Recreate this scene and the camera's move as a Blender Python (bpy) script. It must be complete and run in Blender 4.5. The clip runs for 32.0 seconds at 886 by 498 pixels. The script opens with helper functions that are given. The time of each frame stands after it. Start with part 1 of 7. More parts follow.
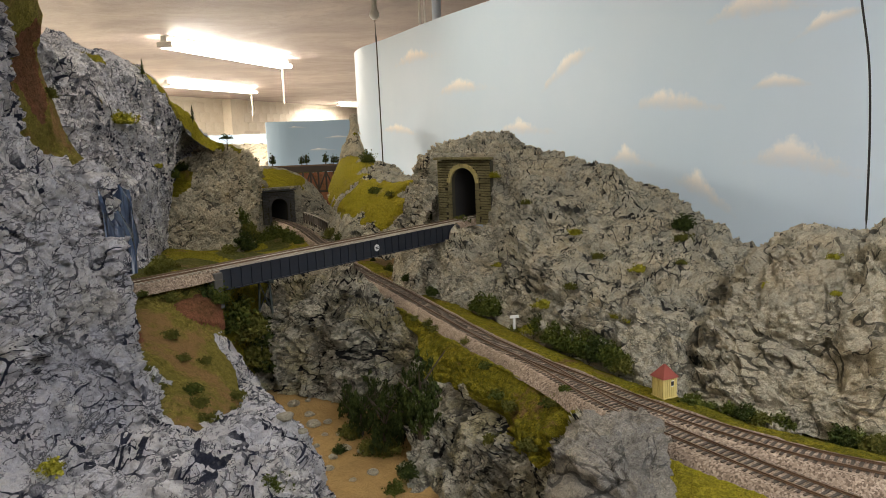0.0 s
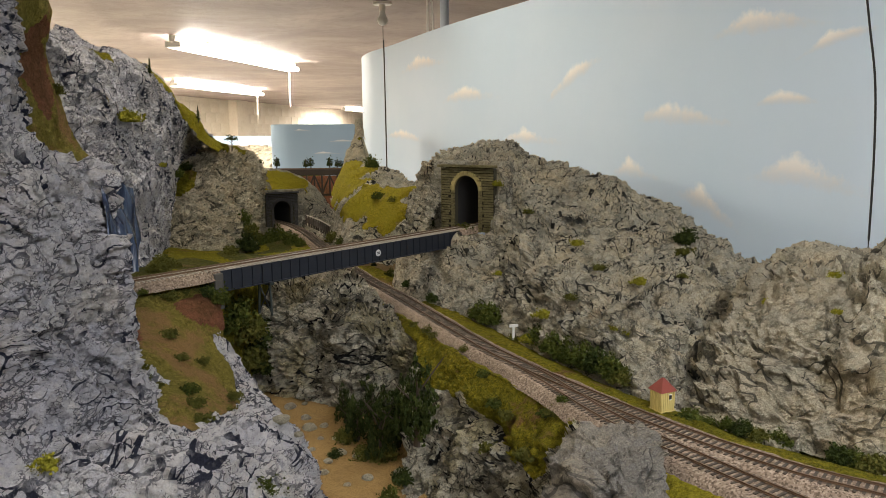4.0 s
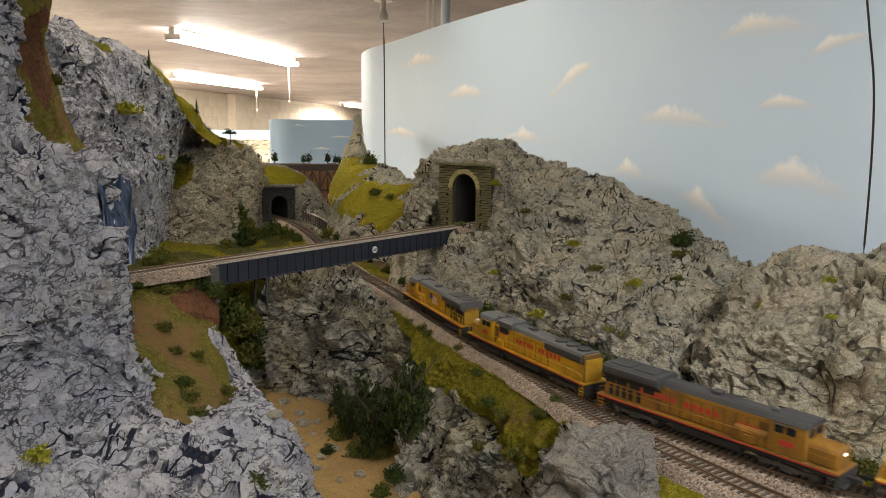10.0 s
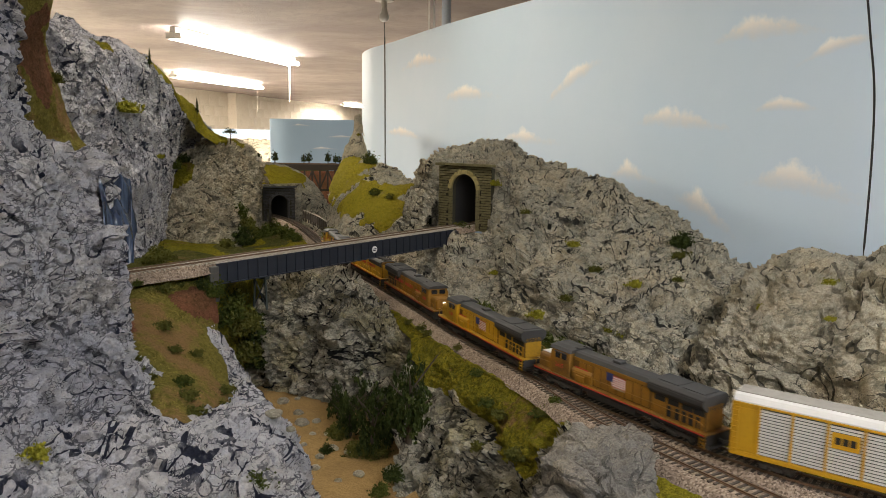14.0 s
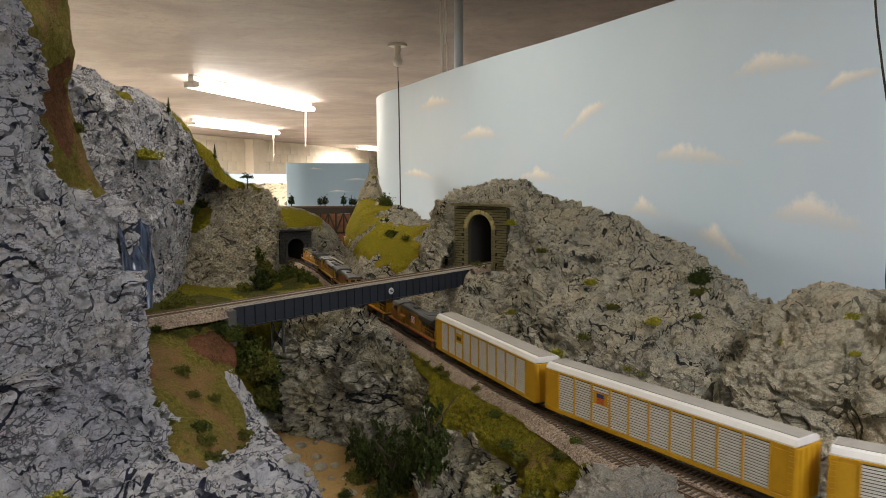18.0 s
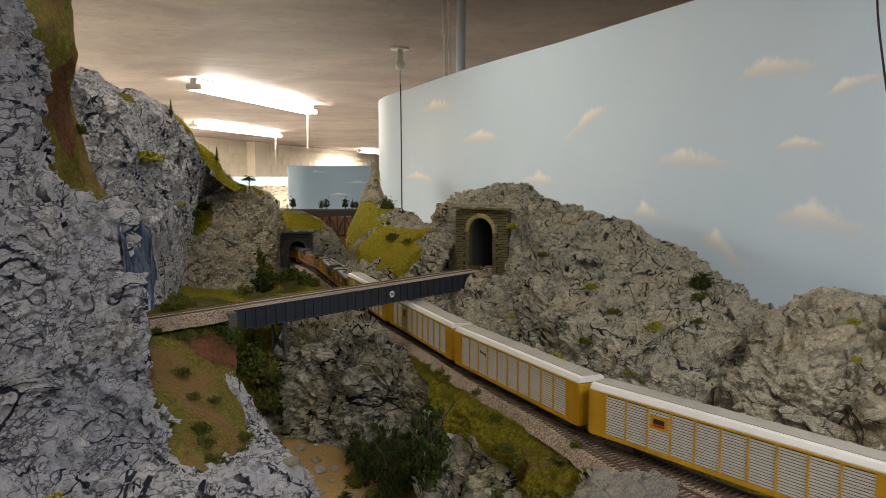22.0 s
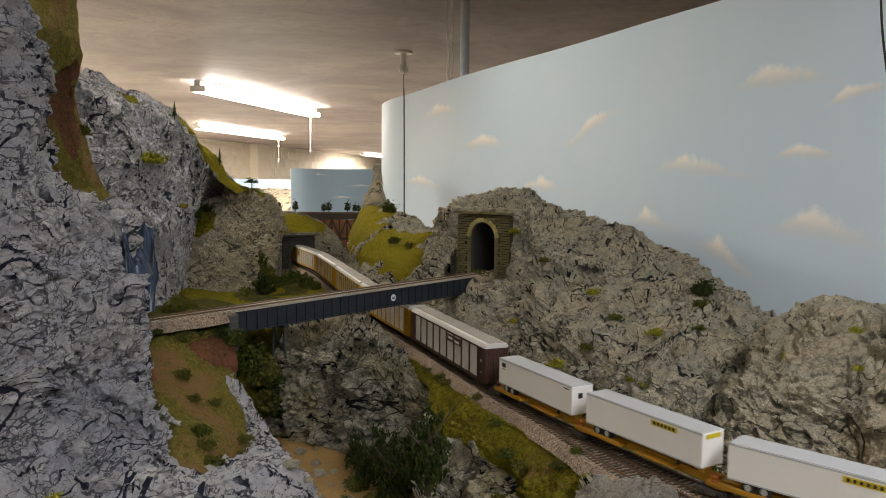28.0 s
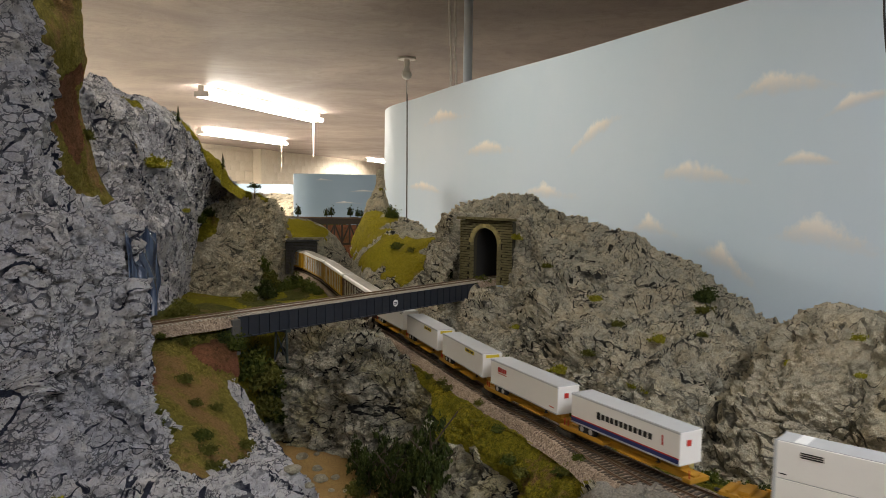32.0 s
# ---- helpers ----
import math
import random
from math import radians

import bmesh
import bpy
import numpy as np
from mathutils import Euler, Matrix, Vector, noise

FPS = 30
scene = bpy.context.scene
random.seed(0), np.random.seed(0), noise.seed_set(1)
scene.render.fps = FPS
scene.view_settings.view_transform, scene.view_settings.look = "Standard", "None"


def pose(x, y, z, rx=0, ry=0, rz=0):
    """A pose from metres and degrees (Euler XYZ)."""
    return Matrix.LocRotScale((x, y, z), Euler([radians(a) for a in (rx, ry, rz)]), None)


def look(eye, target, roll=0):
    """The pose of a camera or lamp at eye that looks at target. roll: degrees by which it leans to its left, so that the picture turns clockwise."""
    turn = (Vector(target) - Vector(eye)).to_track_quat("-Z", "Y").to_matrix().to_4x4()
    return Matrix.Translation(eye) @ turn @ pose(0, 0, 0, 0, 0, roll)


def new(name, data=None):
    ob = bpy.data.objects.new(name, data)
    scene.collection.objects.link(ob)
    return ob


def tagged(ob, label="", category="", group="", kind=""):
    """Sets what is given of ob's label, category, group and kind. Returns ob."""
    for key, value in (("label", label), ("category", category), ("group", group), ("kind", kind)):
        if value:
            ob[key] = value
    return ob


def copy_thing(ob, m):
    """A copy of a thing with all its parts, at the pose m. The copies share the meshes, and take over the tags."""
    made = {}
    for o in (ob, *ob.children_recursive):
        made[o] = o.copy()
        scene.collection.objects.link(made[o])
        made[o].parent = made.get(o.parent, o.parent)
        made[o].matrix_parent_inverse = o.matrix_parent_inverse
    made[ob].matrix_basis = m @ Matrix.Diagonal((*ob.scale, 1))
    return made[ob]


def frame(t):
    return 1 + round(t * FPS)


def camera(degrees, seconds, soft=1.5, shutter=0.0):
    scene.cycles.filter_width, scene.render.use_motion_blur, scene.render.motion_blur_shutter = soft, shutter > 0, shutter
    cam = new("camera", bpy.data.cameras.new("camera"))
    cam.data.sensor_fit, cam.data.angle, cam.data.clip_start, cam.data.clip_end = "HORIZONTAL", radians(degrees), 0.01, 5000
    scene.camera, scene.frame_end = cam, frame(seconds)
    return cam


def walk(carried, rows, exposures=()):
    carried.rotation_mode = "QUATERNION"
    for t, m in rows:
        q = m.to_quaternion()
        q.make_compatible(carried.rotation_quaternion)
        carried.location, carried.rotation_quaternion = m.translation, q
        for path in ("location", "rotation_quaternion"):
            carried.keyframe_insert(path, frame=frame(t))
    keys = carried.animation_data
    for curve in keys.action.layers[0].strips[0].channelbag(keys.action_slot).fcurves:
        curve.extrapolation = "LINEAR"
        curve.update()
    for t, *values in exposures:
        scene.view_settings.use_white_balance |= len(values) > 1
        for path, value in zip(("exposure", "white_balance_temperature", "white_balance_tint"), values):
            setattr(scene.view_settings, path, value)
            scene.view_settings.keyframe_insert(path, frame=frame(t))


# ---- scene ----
cam = camera(60.7, 32.0, soft=0.5, shutter=0.5)
EYE = Vector((0, 0, 1.535))


def gaze(yaw, pitch, roll):
    """The camera's pose from degrees: yaw to the left of +y, pitch up, roll."""
    a, b = radians(yaw), radians(pitch)
    ahead = Vector((-math.sin(a) * math.cos(b), math.cos(a) * math.cos(b), math.sin(b)))
    return look(EYE, EYE + ahead, roll)


PATH = [
    (0, -1.09, -9.17, -2.07),
    (0.5, -1.04, -8.92, -2.11),
    (1, -0.96, -8.66, -1.90),
    (1.5, -1.07, -8.75, -1.75),
    (2, -1.09, -8.63, -1.30),
    (2.5, -1.04, -8.62, -0.88),
    (3, -1.02, -8.77, -0.77),
    (3.5, -1.00, -8.70, -0.59),
    (5.5, -0.92, -8.60, -0.26),
    (6, -0.86, -8.69, -0.14),
    (6.5, -0.87, -8.64, -0.04),
    (7, -0.93, -8.58, -0.13),
    (7.5, -1.23, -8.58, -0.16),
    (8, -1.29, -8.61, 0.17),
    (8.5, -1.29, -8.78, 0.24),
    (9, -1.29, -8.79, 0.42),
    (9.5, -1.26, -8.80, 0.45),
    (10, -1.25, -8.80, 0.62),
    (10.5, -1.25, -8.85, 0.52),
    (11, -1.24, -8.87, 0.48),
    (11.5, -1.21, -8.82, 0.63),
    (12, -1.24, -8.83, 0.62),
    (12.5, -1.23, -8.75, 0.68),
    (13, -1.23, -8.83, 0.63),
    (13.5, -1.27, -8.93, 0.70),
    (14, -1.27, -8.78, 0.92),
    (14.5, -1.27, -8.75, 0.97),
    (16.5, 0.92, -6.63, -0.38),
    (17, 0.07, -6.72, -0.55),
    (17.5, -0.08, -5.73, -0.33),
    (18, -0.02, -5.73, -0.20),
    (18.5, -0.08, -5.86, -0.20),
    (19, -0.21, -5.81, -0.20),
    (19.5, -0.13, -5.54, -0.20),
    (20, -0.03, -5.51, -0.09),
    (20.5, -0.03, -5.50, -0.07),
    (21, 0.00, -5.50, 0.00),
    (21.5, 0.01, -5.46, 0.07),
    (22, 0.07, -5.47, 0.09),
    (22.5, 0.11, -5.39, 0.18),
    (23, 0.13, -5.41, 0.25),
    (23.5, 0.18, -5.40, 0.31),
    (24, 0.22, -5.37, 0.41),
    (24.5, 0.22, -5.35, 0.45),
    (25, 0.25, -5.32, 0.47),
    (25.5, 0.25, -5.31, 0.57),
    (27.5, 0.27, -5.26, 0.66),
    (28, 0.21, -5.16, 0.63),
    (28.5, 0.17, -5.14, 0.64),
    (29, 0.16, -5.02, 0.77),
    (29.5, -0.05, -4.97, 0.60),
    (30, 0.21, -4.81, 0.68),
    (30.5, 0.25, -4.77, 0.67),
    (31, 0.21, -4.70, 0.70),
    (31.5, 0.31, -4.69, 0.79),
    (32, 0.40, -4.74, 0.85),
]
walk(cam, [(t, gaze(*turn)) for t, *turn in PATH], exposures=[(0, 0.05), (14, 0.02), (18, -0.18), (32, -0.30)])

# ---- room axis, levels ----
RAIL, DECK, BED = 1.25, 1.356, 1.10      # lower rail, bridge rail, dry river bed
CEIL = 2.29
AX = Vector((0.216, 0.976, 0)).normalized()
AXR = Vector((AX.y, -AX.x, 0))


def room(u, v, z):
    """A place in the room: u to the right of its long axis, v along it."""
    return AXR * u + AX * v + Vector((0, 0, z))


ROOM_YAW = math.degrees(math.atan2(-AX.x, AX.y))

# ---- light: the room's fluorescent fixtures, and strips added out of view ----
world = bpy.data.worlds.new("room_dark")
world.use_nodes = True
world.node_tree.nodes["Background"].inputs[0].default_value = (0.05, 0.055, 0.06, 1)
world.node_tree.nodes["Background"].inputs[1].default_value = 0.3
scene.world = world
# fixtures: place of the near end, length along the room, watts
FIXTURES = [((-1.92, 5.88), 2.34, 270.0), ((-3.40, 10.35), 2.7, 320.0), ((-2.28, 20.7), 2.34, 320.0)]
# unseen strips added to light the layout: place of the near end, watts
ADDED_LAMPS = [((-2.6, 1.5), 88.0), ((-0.62, 0.1), 10.0), ((0.30, -1.9), 43.0), ((-1.2, -3.6), 22.0), ((-5.3, 2.2), 160.0), ((-5.6, 9.6), 520.0), ((-4.4, -2.6), 60.0), ((-0.6, 15.0), 260.0)]
TUBE_GLOW = 60.0


def area_lamp(name, place, length, width, watts, colour=(1.0, 0.89, 0.775)):
    data = bpy.data.lights.new(name, "AREA")
    data.shape, data.size, data.size_y, data.energy, data.color = "RECTANGLE", width, length, watts, colour
    ob = new(name, data)
    ob.matrix_world = Matrix.Translation(place) @ pose(0, 0, 0, 0, 0, ROOM_YAW)
    return ob


# ---- material helpers ----
def mat(name, rough=0.6, metal=0.0, spec=0.5):
    m = bpy.data.materials.new(name)
    m.use_nodes = True
    b = m.node_tree.nodes["Principled BSDF"]
    b.inputs["Roughness"].default_value = rough
    b.inputs["Metallic"].default_value = metal
    b.inputs["Specular IOR Level"].default_value = spec
    return m, m.node_tree, b


def node(nt, kind, **values):
    n = nt.nodes.new(kind)
    for k, v in values.items():
        if k == "op":
            n.operation = v
        elif k == "feature":
            n.feature = v
        elif k == "blend":
            n.blend_type, n.data_type = v, "RGBA"
        else:
            n.inputs[k.replace("_", " ")].default_value = v
    return n


def coords(nt, scale=(1, 1, 1), world_space=True, turn=(0, 0, 0)):
    mp = nt.nodes.new("ShaderNodeMapping")
    mp.inputs["Scale"].default_value = scale
    mp.inputs["Rotation"].default_value = turn
    if world_space:
        nt.links.new(nt.nodes.new("ShaderNodeNewGeometry").outputs["Position"], mp.inputs["Vector"])
    else:
        nt.links.new(nt.nodes.new("ShaderNodeTexCoord").outputs["Object"], mp.inputs["Vector"])
    return mp.outputs["Vector"]


def noise_tex(nt, vec, scale, detail=4.0, rough=0.6, distort=0.0):
    n = node(nt, "ShaderNodeTexNoise", Scale=scale, Detail=detail, Roughness=rough, Distortion=distort)
    nt.links.new(vec, n.inputs["Vector"])
    return n.outputs["Fac"]


def ramp(nt, fac, stops):
    r = nt.nodes.new("ShaderNodeValToRGB")
    el = r.color_ramp.elements
    while len(el) < len(stops):
        el.new(0.5)
    for e, (p, c) in zip(el, stops):
        e.position, e.color = p, (*c, 1) if len(c) == 3 else c
    nt.links.new(fac, r.inputs["Fac"])
    return r.outputs["Color"]


def grey(nt, fac, lo, hi):
    return ramp(nt, fac, [(lo, (0, 0, 0)), (hi, (1, 1, 1))])


def mix(nt, fac, a, b, blend="MIX"):
    n = node(nt, "ShaderNodeMix", blend=blend)
    for v, key in ((fac, 0), (a, 6), (b, 7)):
        if isinstance(v, (int, float)):
            n.inputs[key].default_value = v
        elif isinstance(v, tuple):
            n.inputs[key].default_value = (*v, 1)
        else:
            nt.links.new(v, n.inputs[key])
    return n.outputs[2]


def maths(nt, op, a, b=0.0):
    n = node(nt, "ShaderNodeMath", op=op)
    for v, key in ((a, 0), (b, 1)):
        if isinstance(v, (int, float)):
            n.inputs[key].default_value = v
        else:
            nt.links.new(v, n.inputs[key])
    return n.outputs[0]


def bump(nt, bsdf, height, strength=0.5, dist=0.003):
    n = node(nt, "ShaderNodeBump", Strength=strength, Distance=dist)
    nt.links.new(height, n.inputs["Height"])
    nt.links.new(n.outputs["Normal"], bsdf.inputs["Normal"])


def colour(nt, bsdf, c):
    nt.links.new(c, bsdf.inputs["Base Color"])


# ---- materials ----
def facets(nt, vec, scale, keep):
    """Broken planes: each cell of a scatter of points tilts its own way. Gives height in metres, distance to the cell's edge in cells, and a tint per cell."""
    cell = node(nt, "ShaderNodeTexVoronoi", Scale=scale)
    edge = node(nt, "ShaderNodeTexVoronoi", feature="DISTANCE_TO_EDGE", Scale=scale)
    for n in (cell, edge):
        nt.links.new(vec, n.inputs["Vector"])
    off = node(nt, "ShaderNodeVectorMath", op="SUBTRACT")
    nt.links.new(vec, off.inputs[0])
    nt.links.new(cell.outputs["Position"], off.inputs[1])
    lean = node(nt, "ShaderNodeVectorMath", op="SUBTRACT")
    nt.links.new(cell.outputs["Color"], lean.inputs[0])
    lean.inputs[1].default_value = (0.5, 0.5, 0.5)
    dot = node(nt, "ShaderNodeVectorMath", op="DOT_PRODUCT")
    nt.links.new(off.outputs[0], dot.inputs[0])
    nt.links.new(lean.outputs[0], dot.inputs[1])
    tint = node(nt, "ShaderNodeSeparateColor")
    nt.links.new(cell.outputs["Color"], tint.inputs[0])
    return maths(nt, "MULTIPLY", dot.outputs["Value"], keep), edge.outputs["Distance"], tint.outputs[1]


def rock_mat(name, light, mid, dark, wash_shade, scale=1.0, streak=(1, 1, 0.7), crack=0.8, broken=1.0, tan=None, turn=14.0, tan_amount=0.5, lines=0.6, bend=0.040):
    """Painted plaster rock: small broken facets dabbed in several tints, creases and some of the joints washed dark
    with crevice shade painted in, fine grain.
    """
    m, nt, b = mat(name, 0.9, 0, 0.08)
    v = coords(nt, (1, 1, 1), turn=(0, radians(turn), 0))
    sway = node(nt, "ShaderNodeTexNoise", Scale=28.0 * scale, Detail=5.0, Roughness=0.6)
    nt.links.new(v, sway.inputs["Vector"])
    shift = node(nt, "ShaderNodeVectorMath", op="MULTIPLY_ADD")
    nt.links.new(sway.outputs["Color"], shift.inputs[0])
    shift.inputs[1].default_value, shift.inputs[2].default_value = (bend, bend, 0.75 * bend), (-bend / 2, -bend / 2, -0.375 * bend)
    add = node(nt, "ShaderNodeVectorMath", op="ADD")
    nt.links.new(v, add.inputs[0])
    nt.links.new(shift.outputs[0], add.inputs[1])
    flat = node(nt, "ShaderNodeVectorMath", op="MULTIPLY")
    nt.links.new(add.outputs[0], flat.inputs[0])
    flat.inputs[1].default_value = (streak[0], streak[1], streak[2] * 2.4)
    fv = flat.outputs[0]
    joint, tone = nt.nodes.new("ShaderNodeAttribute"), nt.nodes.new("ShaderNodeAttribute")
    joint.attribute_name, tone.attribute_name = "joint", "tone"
    big = noise_tex(nt, v, 6 * scale, 5, 0.65)
    grit = noise_tex(nt, v, 150 * scale, 8, 0.78, 0.5)
    fine = noise_tex(nt, v, 1000 * scale, 4, 0.8)
    h1, e1, t1 = facets(nt, fv, 62 * scale, 1.5 * broken)
    h2, e2, t2 = facets(nt, fv, 170 * scale, 1.5 * broken)
    tint = maths(nt, "ADD", maths(nt, "MULTIPLY", tone.outputs["Fac"], 0.45), maths(nt, "MULTIPLY", maths(nt, "SUBTRACT", big, 0.5), 1.3))
    tint = maths(nt, "ADD", tint, maths(nt, "ADD", maths(nt, "MULTIPLY", t1, 0.22), maths(nt, "MULTIPLY", t2, 0.22)))
    base = mix(nt, grey(nt, tint, 0.25, 0.72), mid, light)
    if tan:
        base = mix(nt, maths(nt, "MULTIPLY", grey(nt, noise_tex(nt, v, 11 * scale, 5, 0.7, 0.5), 0.50, 0.64), tan_amount), base, tan)
    base = mix(nt, grey(nt, grit, 0.34, 0.42), dark, base)
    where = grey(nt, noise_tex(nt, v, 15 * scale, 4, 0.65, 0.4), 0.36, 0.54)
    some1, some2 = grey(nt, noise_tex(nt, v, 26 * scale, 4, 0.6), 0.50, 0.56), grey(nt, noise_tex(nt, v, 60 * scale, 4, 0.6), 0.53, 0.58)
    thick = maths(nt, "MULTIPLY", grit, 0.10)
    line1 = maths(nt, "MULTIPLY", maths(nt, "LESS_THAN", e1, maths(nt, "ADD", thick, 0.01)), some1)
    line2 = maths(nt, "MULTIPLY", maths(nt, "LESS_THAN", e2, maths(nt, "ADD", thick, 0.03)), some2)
    # Creases are washed dark, which also paints in the shade of crevices.
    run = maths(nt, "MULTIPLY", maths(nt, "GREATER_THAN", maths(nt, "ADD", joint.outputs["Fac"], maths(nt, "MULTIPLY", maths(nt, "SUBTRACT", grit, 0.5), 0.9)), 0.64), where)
    dirt_shade = maths(nt, "MULTIPLY", maths(nt, "MAXIMUM", run, maths(nt, "MULTIPLY", maths(nt, "MAXIMUM", line1, line2), lines)), crack)
    c = mix(nt, dirt_shade, base, wash_shade)
    c = mix(nt, 0.5, c, grey(nt, fine, 0.3, 0.7), "OVERLAY")
    colour(nt, b, c)
    h = maths(nt, "ADD", h1, h2)
    h = maths(nt, "ADD", h, maths(nt, "MULTIPLY", maths(nt, "ADD", grit, maths(nt, "MULTIPLY", fine, 0.35)), 0.0085))
    h = maths(nt, "SUBTRACT", h, maths(nt, "MULTIPLY", dirt_shade, 0.003))
    bump(nt, b, h, 1.0, 1.0)
    return m


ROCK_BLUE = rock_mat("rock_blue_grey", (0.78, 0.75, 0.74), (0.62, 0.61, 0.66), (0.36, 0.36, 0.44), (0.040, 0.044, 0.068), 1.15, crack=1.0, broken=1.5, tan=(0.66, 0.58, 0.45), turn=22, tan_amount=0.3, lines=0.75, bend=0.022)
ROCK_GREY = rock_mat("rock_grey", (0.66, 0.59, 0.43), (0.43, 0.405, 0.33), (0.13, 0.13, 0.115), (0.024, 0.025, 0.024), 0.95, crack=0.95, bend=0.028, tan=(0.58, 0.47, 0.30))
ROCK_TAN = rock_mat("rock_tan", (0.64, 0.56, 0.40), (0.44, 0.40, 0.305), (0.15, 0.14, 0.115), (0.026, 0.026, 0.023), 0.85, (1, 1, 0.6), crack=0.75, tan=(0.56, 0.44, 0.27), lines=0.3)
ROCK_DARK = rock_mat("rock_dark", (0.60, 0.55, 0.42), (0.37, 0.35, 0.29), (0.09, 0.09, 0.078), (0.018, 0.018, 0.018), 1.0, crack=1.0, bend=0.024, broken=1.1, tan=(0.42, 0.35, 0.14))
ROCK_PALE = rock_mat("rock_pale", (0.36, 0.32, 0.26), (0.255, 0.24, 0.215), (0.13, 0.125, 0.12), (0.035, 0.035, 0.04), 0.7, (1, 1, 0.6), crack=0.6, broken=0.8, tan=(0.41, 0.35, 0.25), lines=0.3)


def turf_mat(name, a, b_, c_, soil, soil_amount=0.35):
    """Ground foam and static grass in several tints, with dark flecks and bare soil showing."""
    m, nt, b = mat(name, 0.95, 0, 0.05)
    v = coords(nt)
    n1 = noise_tex(nt, v, 16, 5, 0.65)
    n2 = noise_tex(nt, v, 170, 6, 0.78)
    n3 = noise_tex(nt, v, 900, 3, 0.7)
    c = mix(nt, grey(nt, n1, 0.38, 0.62), a, b_)
    c = mix(nt, grey(nt, n2, 0.44, 0.56), c, c_)
    bare = grey(nt, noise_tex(nt, v, 11, 6, 0.75), 0.66 - soil_amount * 0.3, 0.72 - soil_amount * 0.25)
    c = mix(nt, bare, c, soil)
    fleck = grey(nt, noise_tex(nt, v, 420, 4, 0.7), 0.56, 0.64)
    c = mix(nt, maths(nt, "MULTIPLY", fleck, 0.65), c, tuple(0.25 * x for x in c_))
    c = mix(nt, 0.6, c, grey(nt, n3, 0.3, 0.7), "OVERLAY")
    colour(nt, b, c)
    bump(nt, b, maths(nt, "ADD", n2, maths(nt, "MULTIPLY", n3, 0.6)), 1.0, 0.007)
    return m


TURF = turf_mat("turf_olive", (0.20, 0.175, 0.016), (0.30, 0.245, 0.022), (0.13, 0.12, 0.012), (0.20, 0.12, 0.045))
TURF_YELLOW = turf_mat("turf_yellow", (0.33, 0.28, 0.022), (0.41, 0.33, 0.03), (0.24, 0.205, 0.018), (0.30, 0.23, 0.10), 0.2)
TURF_BROWN = turf_mat("turf_brown", (0.24, 0.20, 0.045), (0.31, 0.255, 0.06), (0.17, 0.145, 0.03), (0.30, 0.18, 0.075), 0.55)
TURF_RUST = turf_mat("turf_rust", (0.21, 0.10, 0.055), (0.26, 0.125, 0.065), (0.15, 0.075, 0.035), (0.27, 0.115, 0.065), 0.7)
TURF_DARK = turf_mat("turf_dark", (0.085, 0.09, 0.022), (0.15, 0.13, 0.035), (0.06, 0.065, 0.018), (0.16, 0.11, 0.05), 0.3)


def grain_mat(name, cols, scale, rough=0.9, hgt=0.0015):
    """Loose grain of one size in several tints."""
    m, nt, b = mat(name, rough, 0, 0.2)
    v = coords(nt)
    vo = node(nt, "ShaderNodeTexVoronoi", Scale=scale)
    nt.links.new(v, vo.inputs["Vector"])
    pick = node(nt, "ShaderNodeSeparateColor")
    nt.links.new(vo.outputs["Color"], pick.inputs[0])
    c = ramp(nt, pick.outputs[0], [(i / max(1, len(cols) - 1), k) for i, k in enumerate(cols)])
    wide = noise_tex(nt, v, 14, 4, 0.6)
    c = mix(nt, maths(nt, "MULTIPLY", grey(nt, wide, 0.4, 0.7), 0.35), c, tuple(0.6 * x for x in cols[0]))
    colour(nt, b, c)
    bump(nt, b, vo.outputs["Distance"], -0.7, hgt)
    return m


BALLAST = grain_mat("ballast", [(0.09, 0.065, 0.045), (0.21, 0.155, 0.11), (0.29, 0.22, 0.165), (0.41, 0.33, 0.25)], 640)
SAND = grain_mat("river_sand", [(0.17, 0.10, 0.035), (0.27, 0.17, 0.06), (0.33, 0.215, 0.085)], 900)


def paint(name, c, rough=0.5, dirt_shade=0.25, metal=0.0, scale=60.0, spec=0.4, local=True):
    """Paint with faint grime at two scales."""
    m, nt, b = mat(name, rough, metal, spec)
    v = coords(nt, world_space=not local)
    n1, n2 = noise_tex(nt, v, scale * 0.25, 4, 0.6), noise_tex(nt, v, scale * 4, 3, 0.7)
    grime = maths(nt, "MULTIPLY", grey(nt, n1, 0.42, 0.75), dirt_shade)
    grime = maths(nt, "ADD", grime, maths(nt, "MULTIPLY", grey(nt, n2, 0.5, 0.8), dirt_shade * 0.5))
    colour(nt, b, mix(nt, grime, tuple(c), tuple(0.35 * x + 0.01 for x in c)))
    bump(nt, b, n2, 0.15, 0.0006)
    return m


RAIL_STEEL = paint("rail_weathered", (0.16, 0.10, 0.06), 0.45, 0.3, 0.5)
TIE = paint("tie_dark", (0.06, 0.045, 0.032), 0.8, 0.5)
TIE_PALE = paint("tie_weathered", (0.46, 0.41, 0.34), 0.8, 0.5)
STEEL_BLACK = paint("girder_paint", (0.022, 0.026, 0.036), 0.5, 0.3, scale=120)
WHITE = paint("white_paint", (0.78, 0.78, 0.76), 0.45, 0.12)
OFFWHITE = paint("fixture_white", (0.75, 0.73, 0.68), 0.4, 0.1)


